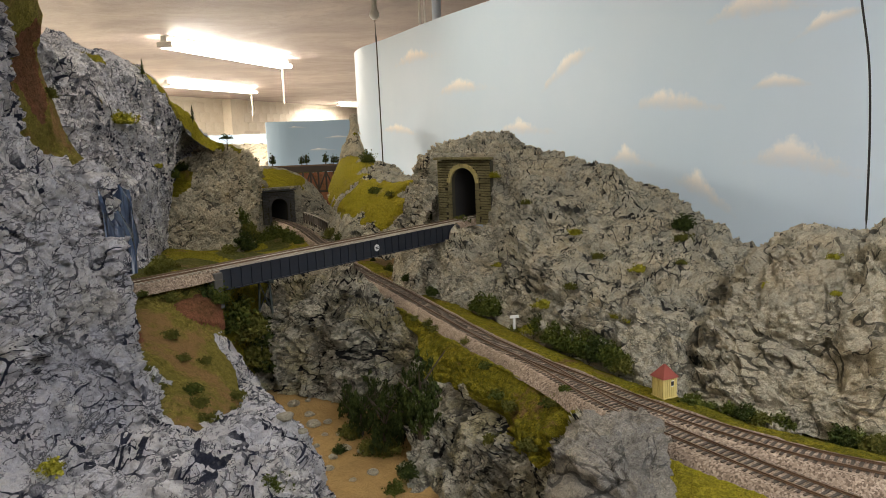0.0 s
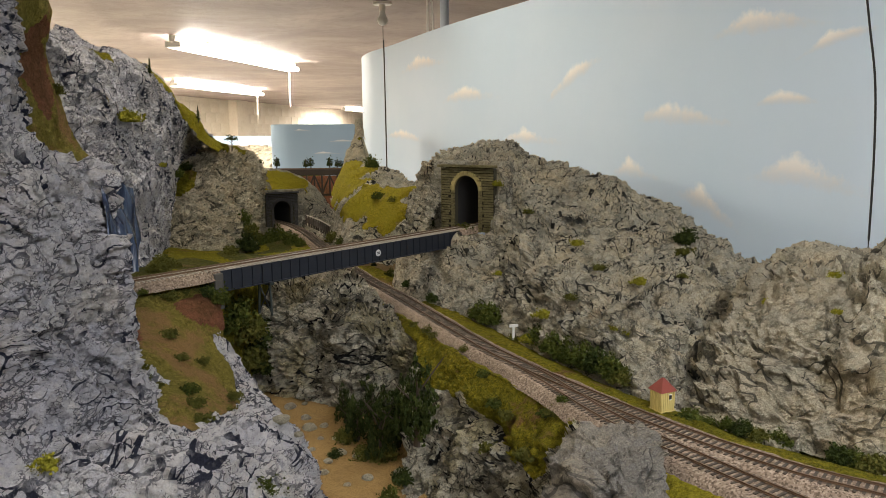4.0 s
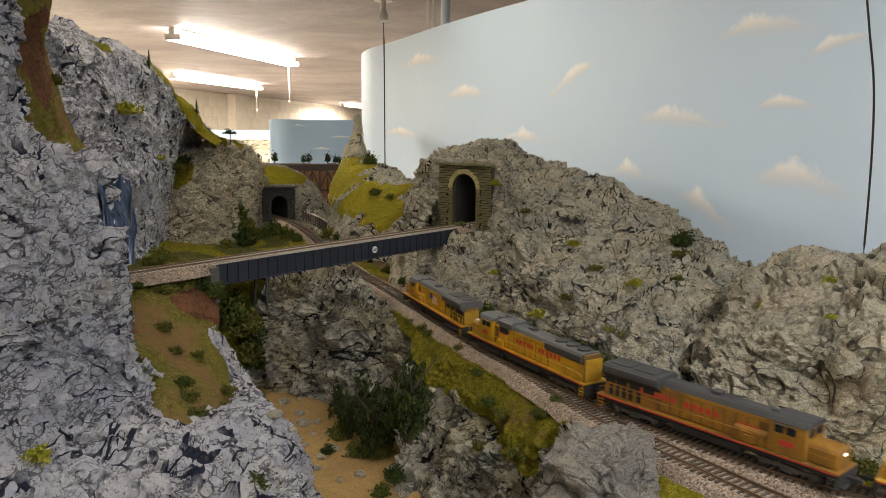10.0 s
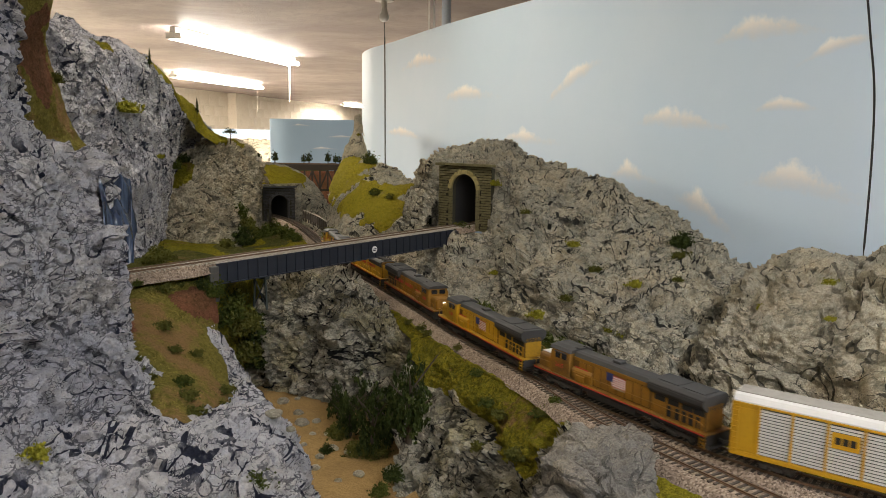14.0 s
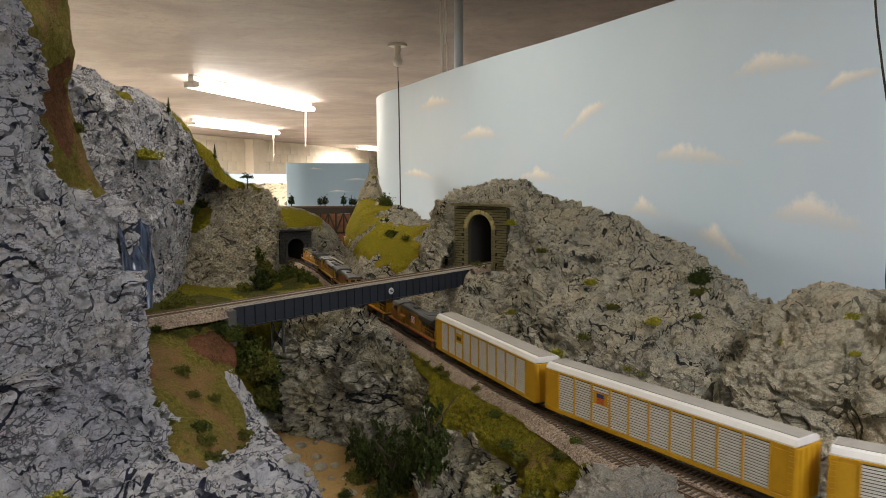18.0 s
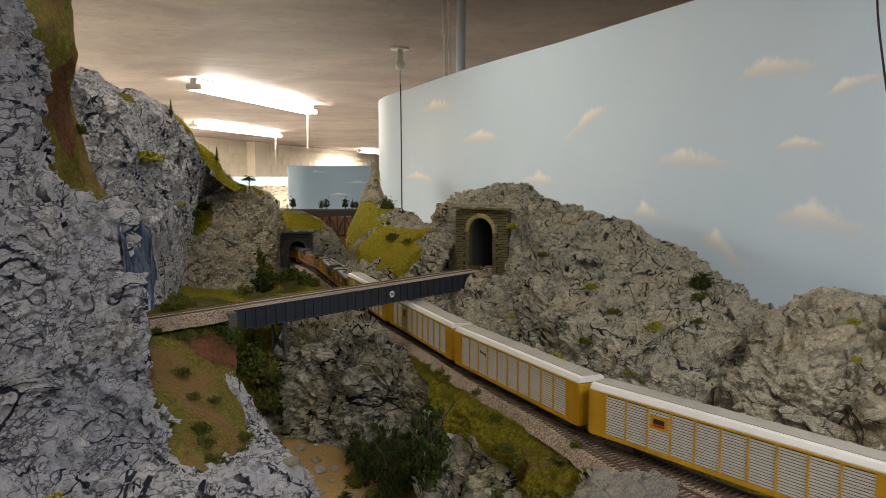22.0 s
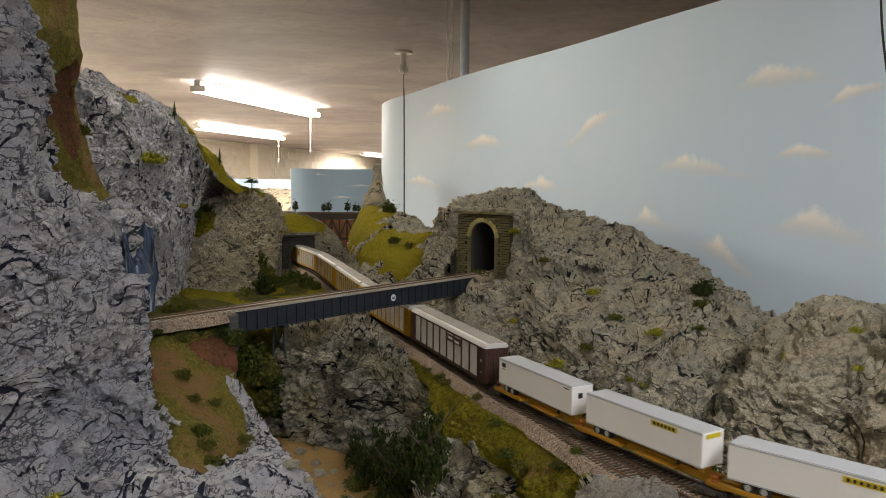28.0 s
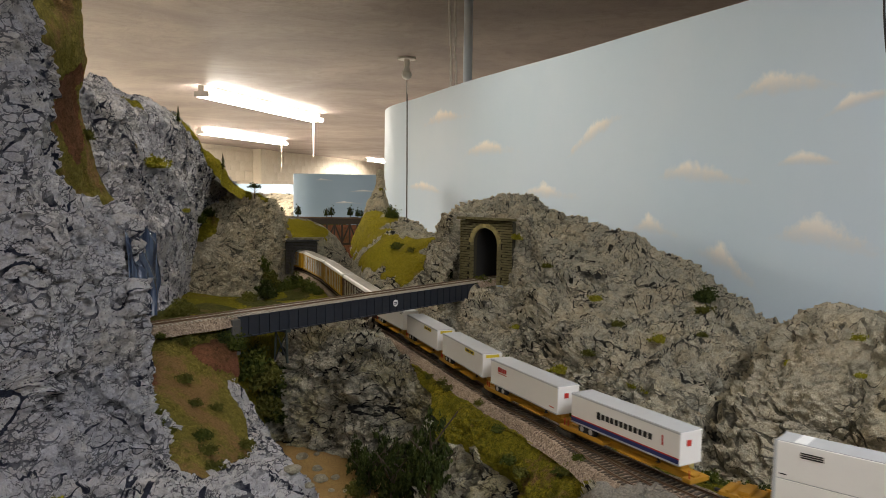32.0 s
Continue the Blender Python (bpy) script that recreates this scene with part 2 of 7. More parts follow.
# ---- shape helpers ----
def hashed(ix, iy, iz, seed):
    with np.errstate(over="ignore"):
        h = (ix.astype(np.uint32) * np.uint32(374761393) + iy.astype(np.uint32) * np.uint32(668265263)
             + iz.astype(np.uint32) * np.uint32(2147483647) + np.uint32(seed * 974711 + 13))
        h = (h ^ (h >> np.uint32(13))) * np.uint32(1274126177)
        h = (h ^ (h >> np.uint32(16))) * np.uint32(2246822519)
        h = h ^ (h >> np.uint32(15))
    return h.astype(np.float64) / 4294967295.0


def value_noise(p, scale, seed=0):
    q = p / scale
    i = np.floor(q).astype(np.int64)
    f = q - i
    f = f * f * (3 - 2 * f)
    out = 0
    for dx in (0, 1):
        for dy in (0, 1):
            for dz in (0, 1):
                w = (f[:, 0] if dx else 1 - f[:, 0]) * (f[:, 1] if dy else 1 - f[:, 1]) * (f[:, 2] if dz else 1 - f[:, 2])
                out = out + w * hashed(i[:, 0] + dx, i[:, 1] + dy, i[:, 2] + dz, seed)
    return out * 2 - 1


def fbm(p, scale, octaves=4, seed=0):
    out, a = 0, 1.0
    for k in range(octaves):
        out = out + a * value_noise(p, scale / 2 ** k, seed + k)
        a *= 0.5
    return out


def chips(p, scale, seed=0, tilt=1.7):
    """Broken facets: each cell of a scatter of points is a tilted plane of its own. Gives relief, nearness to a joint, and a number per facet."""
    q = p / scale
    i = np.floor(q).astype(np.int64)
    best, second = np.full(len(p), 9e9), np.full(len(p), 9e9)
    out, tone = np.zeros(len(p)), np.zeros(len(p))
    for dx in (-1, 0, 1):
        for dy in (-1, 0, 1):
            for dz in (-1, 0, 1):
                c = i + np.array((dx, dy, dz))
                h = [hashed(c[:, 0], c[:, 1], c[:, 2], seed * 7 + k) for k in range(7)]
                off = q - (c + np.stack(h[:3], 1))
                d = (off ** 2).sum(1)
                level = (np.stack(h[3:6], 1) * 2 - 1) * tilt
                val = (off * level).sum(1) + 0.45 * (h[6] * 2 - 1)
                near = d < best
                second = np.where(near, best, np.minimum(second, d))
                best = np.where(near, d, best)
                out = np.where(near, val, out)
                tone = np.where(near, h[5], tone)
    return out, np.sqrt(second) - np.sqrt(best), tone


def beds(p, h, seed, dip):
    """Broken bedding: each bed juts out at its foot and leans back to its top. Gives relief and nearness to the break."""
    d = np.asarray(dip, float) / np.linalg.norm(dip)
    w = (p @ d + (fbm(p, h * 2.6, 3, seed) * 2.0 + fbm(p, h * 9, 2, seed + 4) * 2.2) * h) / h
    f = w - np.floor(w)
    some = np.clip(0.35 + 1.3 * value_noise(p, h * 2.4, seed + 9), 0, 1.2)
    return np.where(f < 0.75, 1 - f, 0.25 + 3 * (f - 0.75)) * some, np.minimum(f, 1 - f) * h / np.maximum(some, 0.15)


def spline(points, n):
    """n places along a smooth line through points (k x 3)."""
    p = np.asarray(points, float)
    t = np.linspace(0, len(p) - 1, n)
    i = np.clip(t.astype(int), 0, len(p) - 2)
    f = (t - i)[:, None]
    a, b, c, d = p[np.maximum(i - 1, 0)], p[i], p[i + 1], p[np.minimum(i + 2, len(p) - 1)]
    return 0.5 * (2 * b + (c - a) * f + (2 * a - 5 * b + 4 * c - d) * f ** 2 + (3 * b - a - 3 * c + d) * f ** 3)


def loft(rows, nu, nv):
    """A smooth grid (nv x nu x 3) over rows of control places."""
    across = np.stack([spline(r, nu) for r in rows])
    return np.stack([spline(across[:, j], nv) for j in range(nu)], 1)


def grid_normals(g):
    du, dv = np.gradient(g, axis=1), np.gradient(g, axis=0)
    n = np.cross(du, dv)
    return n / np.maximum(np.linalg.norm(n, axis=2, keepdims=True), 1e-9)


def mesh_from(name, verts, faces, material, smooth=False):
    me = bpy.data.meshes.new(name)
    me.from_pydata([tuple(v) for v in verts], [], [tuple(f) for f in faces])
    if isinstance(material, (list, tuple)):
        for m in material:
            me.materials.append(m)
    elif material:
        me.materials.append(material)
    if smooth:
        me.polygons.foreach_set("use_smooth", [True] * len(me.polygons))
    me.update()
    return me


def grid_mesh(name, g, materials, pick=None, keep=None, crisp=False):
    nv, nu = g.shape[:2]
    idx = np.arange(nv * nu).reshape(nv, nu)
    quads = np.stack([idx[:-1, :-1], idx[:-1, 1:], idx[1:, 1:], idx[1:, :-1]], -1).reshape(-1, 4)
    if keep is not None:
        quads = quads[keep]
        pick = pick[keep] if pick is not None else None
    me = bpy.data.meshes.new(name)
    me.vertices.add(nv * nu)
    me.vertices.foreach_set("co", g.reshape(-1).astype(np.float32))
    me.loops.add(len(quads) * 4)
    me.loops.foreach_set("vertex_index", quads.reshape(-1).astype(np.int32))
    me.polygons.add(len(quads))
    me.polygons.foreach_set("loop_start", np.arange(0, len(quads) * 4, 4, dtype=np.int32))
    for m in materials:
        me.materials.append(m)
    me.polygons.foreach_set("use_smooth", np.full(len(quads), not crisp) if pick is None or not crisp else pick.astype(bool))
    if pick is not None:
        me.polygons.foreach_set("material_index", pick.astype(np.int32))
    me.update(calc_edges=True)
    return me


def below_track(p):
    """Ground never rises over the lower line's roadbed."""
    line = main_line.p[::4, :2]
    near = np.full(len(p), 9.0)
    low = p[:, 2] < RAIL + 0.085
    idx = np.nonzero(low)[0]
    for part_ in np.array_split(idx, max(1, len(idx) // 4000)):
        if len(part_):
            near[part_] = np.sqrt(((p[part_, None, :2] - line[None]) ** 2).sum(2).min(1))
    lim = RAIL - 0.0115 + np.clip(near - 0.030, 0, 1) * 2.2 + (near > 0.08) * 9
    p = p.copy()
    p[:, 2] = np.minimum(p[:, 2], lim)
    return p


def lumps(p, scale, seed):
    """Rounded lumps parted by sharp creases: nought in the crease, about one on the lump."""
    return np.abs(value_noise(p, scale, seed) + 0.5 * value_noise(p, scale / 2.1, seed + 1))


def rock_form(name, rows, step, materials, label, rough=1.0, sizes=(0.07, 0.028, 0.011), ledge=1.0, category="rock", turf=None, seed=1, swell=1.0, hole=None, dip=(0.25, -0.2, 1.0), cracks=(), sharp=0.5, hull=84):
    """A rock face lofted over rows of places, creased into lumps, ledges and facets that lie inside the rows. turf(p, n) > 0 takes the second material."""
    r = [np.asarray(x, float) for x in rows]
    lu = max(np.linalg.norm(np.diff(x, axis=0), axis=1).sum() for x in r)
    lv = max(sum(np.linalg.norm(r[k + 1][j] - r[k][j]) for k in range(len(r) - 1)) for j in range(len(r[0])))
    nu, nv = int(lu / step) + 2, int(lv / step) + 2
    g = loft(r, nu, nv)
    n = grid_normals(g)
    if (n[..., 1]).mean() > 0:
        n = -n
    p = g.reshape(-1, 3)
    warp = np.stack([fbm(p + 7, 0.07, 4, seed + 31), fbm(p + 3, 0.07, 4, seed + 32), fbm(p, 0.07, 4, seed + 33)], 1) * 0.018
    e3 = np.asarray(dip, float) / np.linalg.norm(dip)
    e1 = np.cross((0, 1, 0), e3)
    e1 /= np.linalg.norm(e1)
    e2 = np.cross(e3, e1)
    w = p + warp
    q = np.stack([w @ e1, w @ e2, (w @ e3) * ledge], 1)
    a, b, c = sizes
    big = fbm(p, 0.16, 3, seed) * 0.012 * swell
    ma, mb, mc = lumps(q, a * 1.25, seed + 11), lumps(q, b * 1.35, seed + 13), lumps(q, c * 1.5, seed + 15)
    (rb, jb, tb), (rc, jc, tc) = chips(q, b, seed + 2), chips(q, c, seed + 3)
    (la, ea), (lb, eb) = beds(p, b * 1.2, seed + 41, dip), beds(p, c * 1.3, seed + 47, (dip[0] * 1.6, dip[1], dip[2]))
    lm, em = beds(p, b * 0.7, seed + 53, dip)
    soft_ = 1 - 0.8 * sharp
    d = rough * (ma ** 0.75 * a * 0.22 * (1 - 0.35 * sharp) + soft_ * (mb ** 0.75 * b * 0.40 + mc * c * 0.36) + (0.04 + 0.16 * sharp) * (rb * b + 0.8 * rc * c) + (0.36 + 0.14 * sharp) * (la * b + 0.8 * lm * b * 0.6 + lb * c))
    d = big + d - np.percentile(d, hull)
    # Marks creases and ledge undersides for the washed dark and painted shade.
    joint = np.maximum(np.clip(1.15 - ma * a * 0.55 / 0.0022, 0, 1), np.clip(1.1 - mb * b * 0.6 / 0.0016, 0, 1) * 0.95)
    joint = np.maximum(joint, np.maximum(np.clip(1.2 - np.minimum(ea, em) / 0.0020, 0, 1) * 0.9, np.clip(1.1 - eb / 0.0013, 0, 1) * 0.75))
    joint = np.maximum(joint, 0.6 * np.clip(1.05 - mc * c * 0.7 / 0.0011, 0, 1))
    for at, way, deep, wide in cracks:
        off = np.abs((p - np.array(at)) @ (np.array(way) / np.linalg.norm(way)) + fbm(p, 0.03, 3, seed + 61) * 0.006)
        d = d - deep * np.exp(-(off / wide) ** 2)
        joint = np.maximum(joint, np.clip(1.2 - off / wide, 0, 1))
    # Random facet tint, with creases painted a little darker than lumps.
    tone = 0.25 * np.clip(ma, 0, 1) + 0.45 * tb + 0.30 * tc
    mask = None
    if turf is not None:
        m = turf(p, n.reshape(-1, 3))
        mask = m > 0
        soft = np.clip(1 - m * 12, 0.12, 1)
        d = np.where(mask, big + (d - big) * soft + 0.002 * np.clip(m * 8, 0, 1) + fbm(p, 0.004, 2, seed + 9) * 0.0012, d)
    p = p + n.reshape(-1, 3) * d[:, None]
    p = below_track(p + (np.random.default_rng(seed).random((len(p), 3)) - 0.5) * step * 0.16)
    g2 = p.reshape(g.shape)
    pick = keep = None
    if hole is not None:
        hk = hole(p).reshape(nv, nu)
        keep = ~(hk[:-1, :-1] | hk[1:, 1:]).reshape(-1)
    if mask is not None:
        mk = mask.reshape(nv, nu)
        pick = (mk[:-1, :-1] & mk[1:, 1:]).reshape(-1)
    ob = new(name, grid_mesh(name, g2, materials, pick, keep, crisp=rough > 0.5))
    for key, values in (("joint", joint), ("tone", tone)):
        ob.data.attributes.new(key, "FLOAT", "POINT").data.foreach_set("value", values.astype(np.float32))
    tagged(ob, label, category, kind="structure")
    return ob


def part(name, bm, material, parent, label=""):
    """One mesh under a thing or a part."""
    me = bpy.data.meshes.new(name)
    bm.to_mesh(me)
    bm.free()
    for m in material if isinstance(material, (list, tuple)) else [material]:
        me.materials.append(m)
    ob = new(name, me)
    ob.parent = parent
    if label:
        ob["label"] = label
    return ob


def thing(name, label, category, place=(0, 0, 0), group="", kind=""):
    ob = new(name)
    ob.empty_display_size = 0.02
    ob.location = place
    return tagged(ob, label, category, group, kind)


def boxes(*specs, bevel=0.0):
    """A bmesh of boxes, each (centre, size) or (centre, size, turn about z in degrees)."""
    bm = bmesh.new()
    for s in specs:
        m = Matrix.Translation(s[0]) @ (pose(0, 0, 0, 0, 0, s[2]) if len(s) > 2 else Matrix()) @ Matrix.Diagonal((*s[1], 1))
        bmesh.ops.create_cube(bm, size=1, matrix=m)
    if bevel:
        bmesh.ops.bevel(bm, geom=bm.edges[:], offset=bevel, segments=1, affect="EDGES", clamp_overlap=True)
    return bm


def rod(bm, a, b, r, sides=8, r2=None):
    a, b = Vector(a), Vector(b)
    m = Matrix.Translation((a + b) / 2) @ (b - a).to_track_quat("Z", "Y").to_matrix().to_4x4()
    bmesh.ops.create_cone(bm, cap_ends=True, segments=sides, radius1=r, radius2=r if r2 is None else r2, depth=(b - a).length, matrix=m)
    return bm


def rods(*specs, sides=8):
    bm = bmesh.new()
    for a, b, r in specs:
        rod(bm, a, b, r, sides)
    return bm


def prism(profile, y0, y1, axis="y"):
    """A closed profile (pairs) pushed along an axis: 'y' takes (x, z), 'x' takes (y, z)."""
    bm = bmesh.new()
    def put(u, w, s):
        return (u, s, w) if axis == "y" else (s, u, w)
    a = [bm.verts.new(put(u, w, y0)) for u, w in profile]
    b = [bm.verts.new(put(u, w, y1)) for u, w in profile]
    n = len(profile)
    bm.faces.new(a)
    bm.faces.new(b[::-1])
    for i in range(n):
        bm.faces.new((a[i], b[i], b[(i + 1) % n], a[(i + 1) % n]))
    bmesh.ops.recalc_face_normals(bm, faces=bm.faces[:])
    return bm


# <forms>
# control rows of the rock forms, from foot to back of the crest, metres
NEAR_CLIFF = []
NEAR_CLIFF.append([(-0.426, 0.53, 1.273), (-0.331, 0.57, 1.247), (-0.306, 0.62, 1.23), (-0.272, 0.66, 1.224), (-0.239, 0.69, 1.237), (-0.34, 0.95, 1.125)])
NEAR_CLIFF.append([(-0.424, 0.54, 1.335), (-0.333, 0.59, 1.31), (-0.308, 0.64, 1.289), (-0.282, 0.675, 1.274), (-0.252, 0.7, 1.261), (-0.373, 1, 1.137)])
NEAR_CLIFF.append([(-0.428, 0.55, 1.358), (-0.346, 0.61, 1.332), (-0.324, 0.66, 1.314), (-0.304, 0.7, 1.298), (-0.284, 0.73, 1.286), (-0.412, 1.02, 1.181)])
NEAR_CLIFF.append([(-0.428, 0.555, 1.376), (-0.353, 0.62, 1.351), (-0.336, 0.67, 1.335), (-0.323, 0.71, 1.321), (-0.311, 0.75, 1.308), (-0.45, 1.05, 1.214)])
NEAR_CLIFF.append([(-0.43, 0.57, 1.435), (-0.356, 0.64, 1.418), (-0.338, 0.69, 1.407), (-0.322, 0.73, 1.398), (-0.314, 0.77, 1.389), (-0.442, 1.05, 1.337)])
NEAR_CLIFF.append([(-0.426, 0.58, 1.506), (-0.356, 0.65, 1.498), (-0.347, 0.71, 1.493), (-0.335, 0.75, 1.488), (-0.325, 0.79, 1.483), (-0.442, 1.05, 1.459)])
NEAR_CLIFF.append([(-0.426, 0.6, 1.603), (-0.388, 0.67, 1.627), (-0.386, 0.72, 1.567), (-0.38, 0.75, 1.525), (-0.361, 0.78, 1.506), (-0.434, 0.95, 1.489)])
NEAR_CLIFF.append([(-0.396, 0.62, 1.883), (-0.36, 0.68, 1.841), (-0.388, 0.73, 1.664), (-0.4, 0.76, 1.585), (-0.401, 0.8, 1.526), (-0.47, 0.98, 1.499)])
APRON = []
APRON.append([(-0.376, 0.46, 1.269), (-0.282, 0.49, 1.246), (-0.213, 0.51, 1.23), (-0.15, 0.55, 1.207), (-0.089, 0.61, 1.183), (-0.14, 0.88, 1.012)])
APRON.append([(-0.4, 0.5, 1.301), (-0.308, 0.54, 1.276), (-0.247, 0.565, 1.26), (-0.181, 0.61, 1.237), (-0.123, 0.69, 1.2), (-0.188, 0.98, 1.051)])
APRON.append([(-0.415, 0.525, 1.319), (-0.323, 0.57, 1.295), (-0.27, 0.605, 1.278), (-0.213, 0.66, 1.252), (-0.149, 0.75, 1.215), (-0.218, 1.02, 1.092)])
APRON.append([(-0.433, 0.55, 1.322), (-0.34, 0.6, 1.298), (-0.299, 0.65, 1.277), (-0.25, 0.71, 1.25), (-0.192, 0.82, 1.212), (-0.253, 1.04, 1.111)])
APRON.append([(-0.488, 0.62, 1.295), (-0.386, 0.68, 1.265), (-0.34, 0.74, 1.238), (-0.289, 0.82, 1.198), (-0.231, 0.92, 1.16), (-0.276, 1.06, 1.082)])
FALL = []
FALL.append([(-0.336, 0.757, 1.486), (-0.33, 0.768, 1.484), (-0.324, 0.78, 1.483), (-0.323, 0.8, 1.479)])
FALL.append([(-0.33, 0.749, 1.462), (-0.324, 0.758, 1.461), (-0.318, 0.768, 1.458), (-0.322, 0.795, 1.453)])
FALL.append([(-0.324, 0.743, 1.435), (-0.318, 0.751, 1.433), (-0.315, 0.763, 1.43), (-0.32, 0.79, 1.424)])
FALL.append([(-0.322, 0.744, 1.406), (-0.318, 0.754, 1.403), (-0.316, 0.766, 1.399), (-0.318, 0.785, 1.395)])
SLOPE = []
SLOPE.append([(-0.399, 0.955, 1.350), (-0.348, 1.005, 1.347), (-0.289, 1.04, 1.338)])
SLOPE.append([(-0.356, 0.85, 1.308), (-0.319, 0.9, 1.292), (-0.282, 0.99, 1.267)])
SLOPE.append([(-0.301, 0.77, 1.279), (-0.264, 0.8, 1.267), (-0.245, 0.9, 1.237)])
SLOPE.append([(-0.259, 0.69, 1.255), (-0.228, 0.71, 1.245), (-0.194, 0.78, 1.219)])
RIM = []
RIM.append([(-0.307, 1, 1.295), (-0.279, 0.94, 1.249), (-0.247, 0.88, 1.232), (-0.208, 0.77, 1.225), (-0.184, 0.7, 1.212)])
RIM.append([(-0.305, 1.01, 1.28), (-0.262, 0.95, 1.245), (-0.226, 0.89, 1.227), (-0.187, 0.8, 1.222), (-0.16, 0.74, 1.192)])
RIM.append([(-0.307, 1.03, 1.264), (-0.253, 0.98, 1.228), (-0.213, 0.92, 1.208), (-0.178, 0.86, 1.194), (-0.129, 0.76, 1.169)])
RIM.append([(-0.327, 1.06, 1.196), (-0.266, 1.01, 1.161), (-0.216, 0.95, 1.151), (-0.179, 0.9, 1.14), (-0.131, 0.8, 1.129)])
GULLY = []
GULLY.append([(-0.469, 0.74, 1.814), (-0.409, 0.74, 1.666), (-0.406, 0.76, 1.612), (-0.414, 0.79, 1.542), (-0.398, 0.82, 1.511), (-0.362, 0.84, 1.481)])
GULLY.append([(-0.464, 0.8, 1.836), (-0.425, 0.82, 1.68), (-0.427, 0.83, 1.618), (-0.42, 0.84, 1.56), (-0.404, 0.86, 1.516), (-0.365, 0.87, 1.482)])
GULLY.append([(-0.454, 0.84, 1.85), (-0.426, 0.87, 1.688), (-0.436, 0.88, 1.623), (-0.431, 0.89, 1.573), (-0.413, 0.9, 1.521), (-0.371, 0.9, 1.481)])
GULLY.append([(-0.48, 0.9, 1.872), (-0.459, 0.93, 1.698), (-0.47, 0.94, 1.641), (-0.46, 0.95, 1.582), (-0.437, 0.96, 1.525), (-0.391, 0.95, 1.479)])
GULLY.append([(-0.528, 1.05, 1.927), (-0.537, 1.1, 1.728), (-0.552, 1.12, 1.654), (-0.537, 1.12, 1.574), (-0.502, 1.12, 1.509), (-0.447, 1.1, 1.459)])
FAR_CLIFF = []
FAR_CLIFF.append([(-0.542, 1.02, 1.3), (-0.501, 1.1, 1.295), (-0.476, 1.2, 1.302), (-0.488, 1.32, 1.303), (-0.552, 1.55, 1.28), (-0.674, 1.95, 1.205), (-0.761, 2.3, 1.136)])
FAR_CLIFF.append([(-0.548, 1.06, 1.419), (-0.506, 1.14, 1.407), (-0.491, 1.24, 1.394), (-0.495, 1.36, 1.378), (-0.559, 1.6, 1.35), (-0.676, 1.98, 1.29), (-0.753, 2.3, 1.232)])
FAR_CLIFF.append([(-0.554, 1.1, 1.536), (-0.509, 1.18, 1.533), (-0.498, 1.28, 1.521), (-0.51, 1.42, 1.508), (-0.556, 1.64, 1.478), (-0.657, 2, 1.436), (-0.722, 2.3, 1.386)])
FAR_CLIFF.append([(-0.555, 1.13, 1.632), (-0.535, 1.24, 1.621), (-0.527, 1.35, 1.617), (-0.536, 1.48, 1.592), (-0.567, 1.7, 1.55), (-0.622, 2, 1.505), (-0.665, 2.3, 1.451)])
FAR_CLIFF.append([(-0.56, 1.16, 1.686), (-0.564, 1.3, 1.676), (-0.551, 1.42, 1.674), (-0.557, 1.56, 1.653), (-0.574, 1.78, 1.589), (-0.594, 2, 1.536), (-0.608, 2.25, 1.498)])
FAR_CLIFF.append([(-0.71, 1.5, 1.736), (-0.726, 1.7, 1.719), (-0.711, 1.85, 1.71), (-0.702, 2, 1.668), (-0.688, 2.2, 1.593), (-0.672, 2.35, 1.535), (-0.656, 2.5, 1.478)])
CREST_GRASS = []
CREST_GRASS.append([(-0.552, 1.47, 1.663), (-0.555, 1.57, 1.644), (-0.566, 1.75, 1.588), (-0.571, 1.92, 1.527), (-0.549, 2.02, 1.493)])
CREST_GRASS.append([(-0.555, 1.5, 1.67), (-0.554, 1.6, 1.646), (-0.565, 1.8, 1.594), (-0.572, 1.96, 1.544), (-0.55, 2.06, 1.504)])
CREST_GRASS.append([(-0.592, 1.6, 1.681), (-0.584, 1.7, 1.653), (-0.587, 1.9, 1.591), (-0.578, 2.05, 1.535), (-0.576, 2.2, 1.498)])
ROUND_HILL = []
ROUND_HILL.append([(-0.644, 1.75, 1.241), (-0.608, 1.8, 1.237), (-0.555, 1.85, 1.233), (-0.512, 1.92, 1.216), (-0.484, 2.02, 1.216), (-0.491, 2.2, 1.194)])
ROUND_HILL.append([(-0.653, 1.84, 1.336), (-0.625, 1.88, 1.33), (-0.564, 1.91, 1.331), (-0.517, 1.97, 1.315), (-0.492, 2.08, 1.301), (-0.5, 2.25, 1.263)])
ROUND_HILL.append([(-0.656, 1.92, 1.412), (-0.633, 1.95, 1.416), (-0.576, 1.98, 1.427), (-0.521, 2.04, 1.421), (-0.492, 2.15, 1.38), (-0.498, 2.3, 1.343)])
ROUND_HILL.append([(-0.661, 1.98, 1.455), (-0.62, 2.02, 1.478), (-0.564, 2.08, 1.51), (-0.516, 2.14, 1.488), (-0.493, 2.24, 1.431), (-0.505, 2.4, 1.388)])
ROUND_HILL.append([(-0.729, 2.2, 1.41), (-0.685, 2.25, 1.438), (-0.614, 2.3, 1.497), (-0.557, 2.35, 1.471), (-0.521, 2.4, 1.406), (-0.518, 2.5, 1.363)])
PORTAL_HILL = []
PORTAL_HILL.append([(-0.659, 2.45, 1.169), (-0.597, 2.5, 1.178), (-0.554, 2.5, 1.195), (-0.506, 2.525, 1.199), (-0.449, 2.545, 1.2), (-0.355, 2.36, 1.2), (-0.282, 2.2, 1.201), (-0.226, 2, 1.194)])
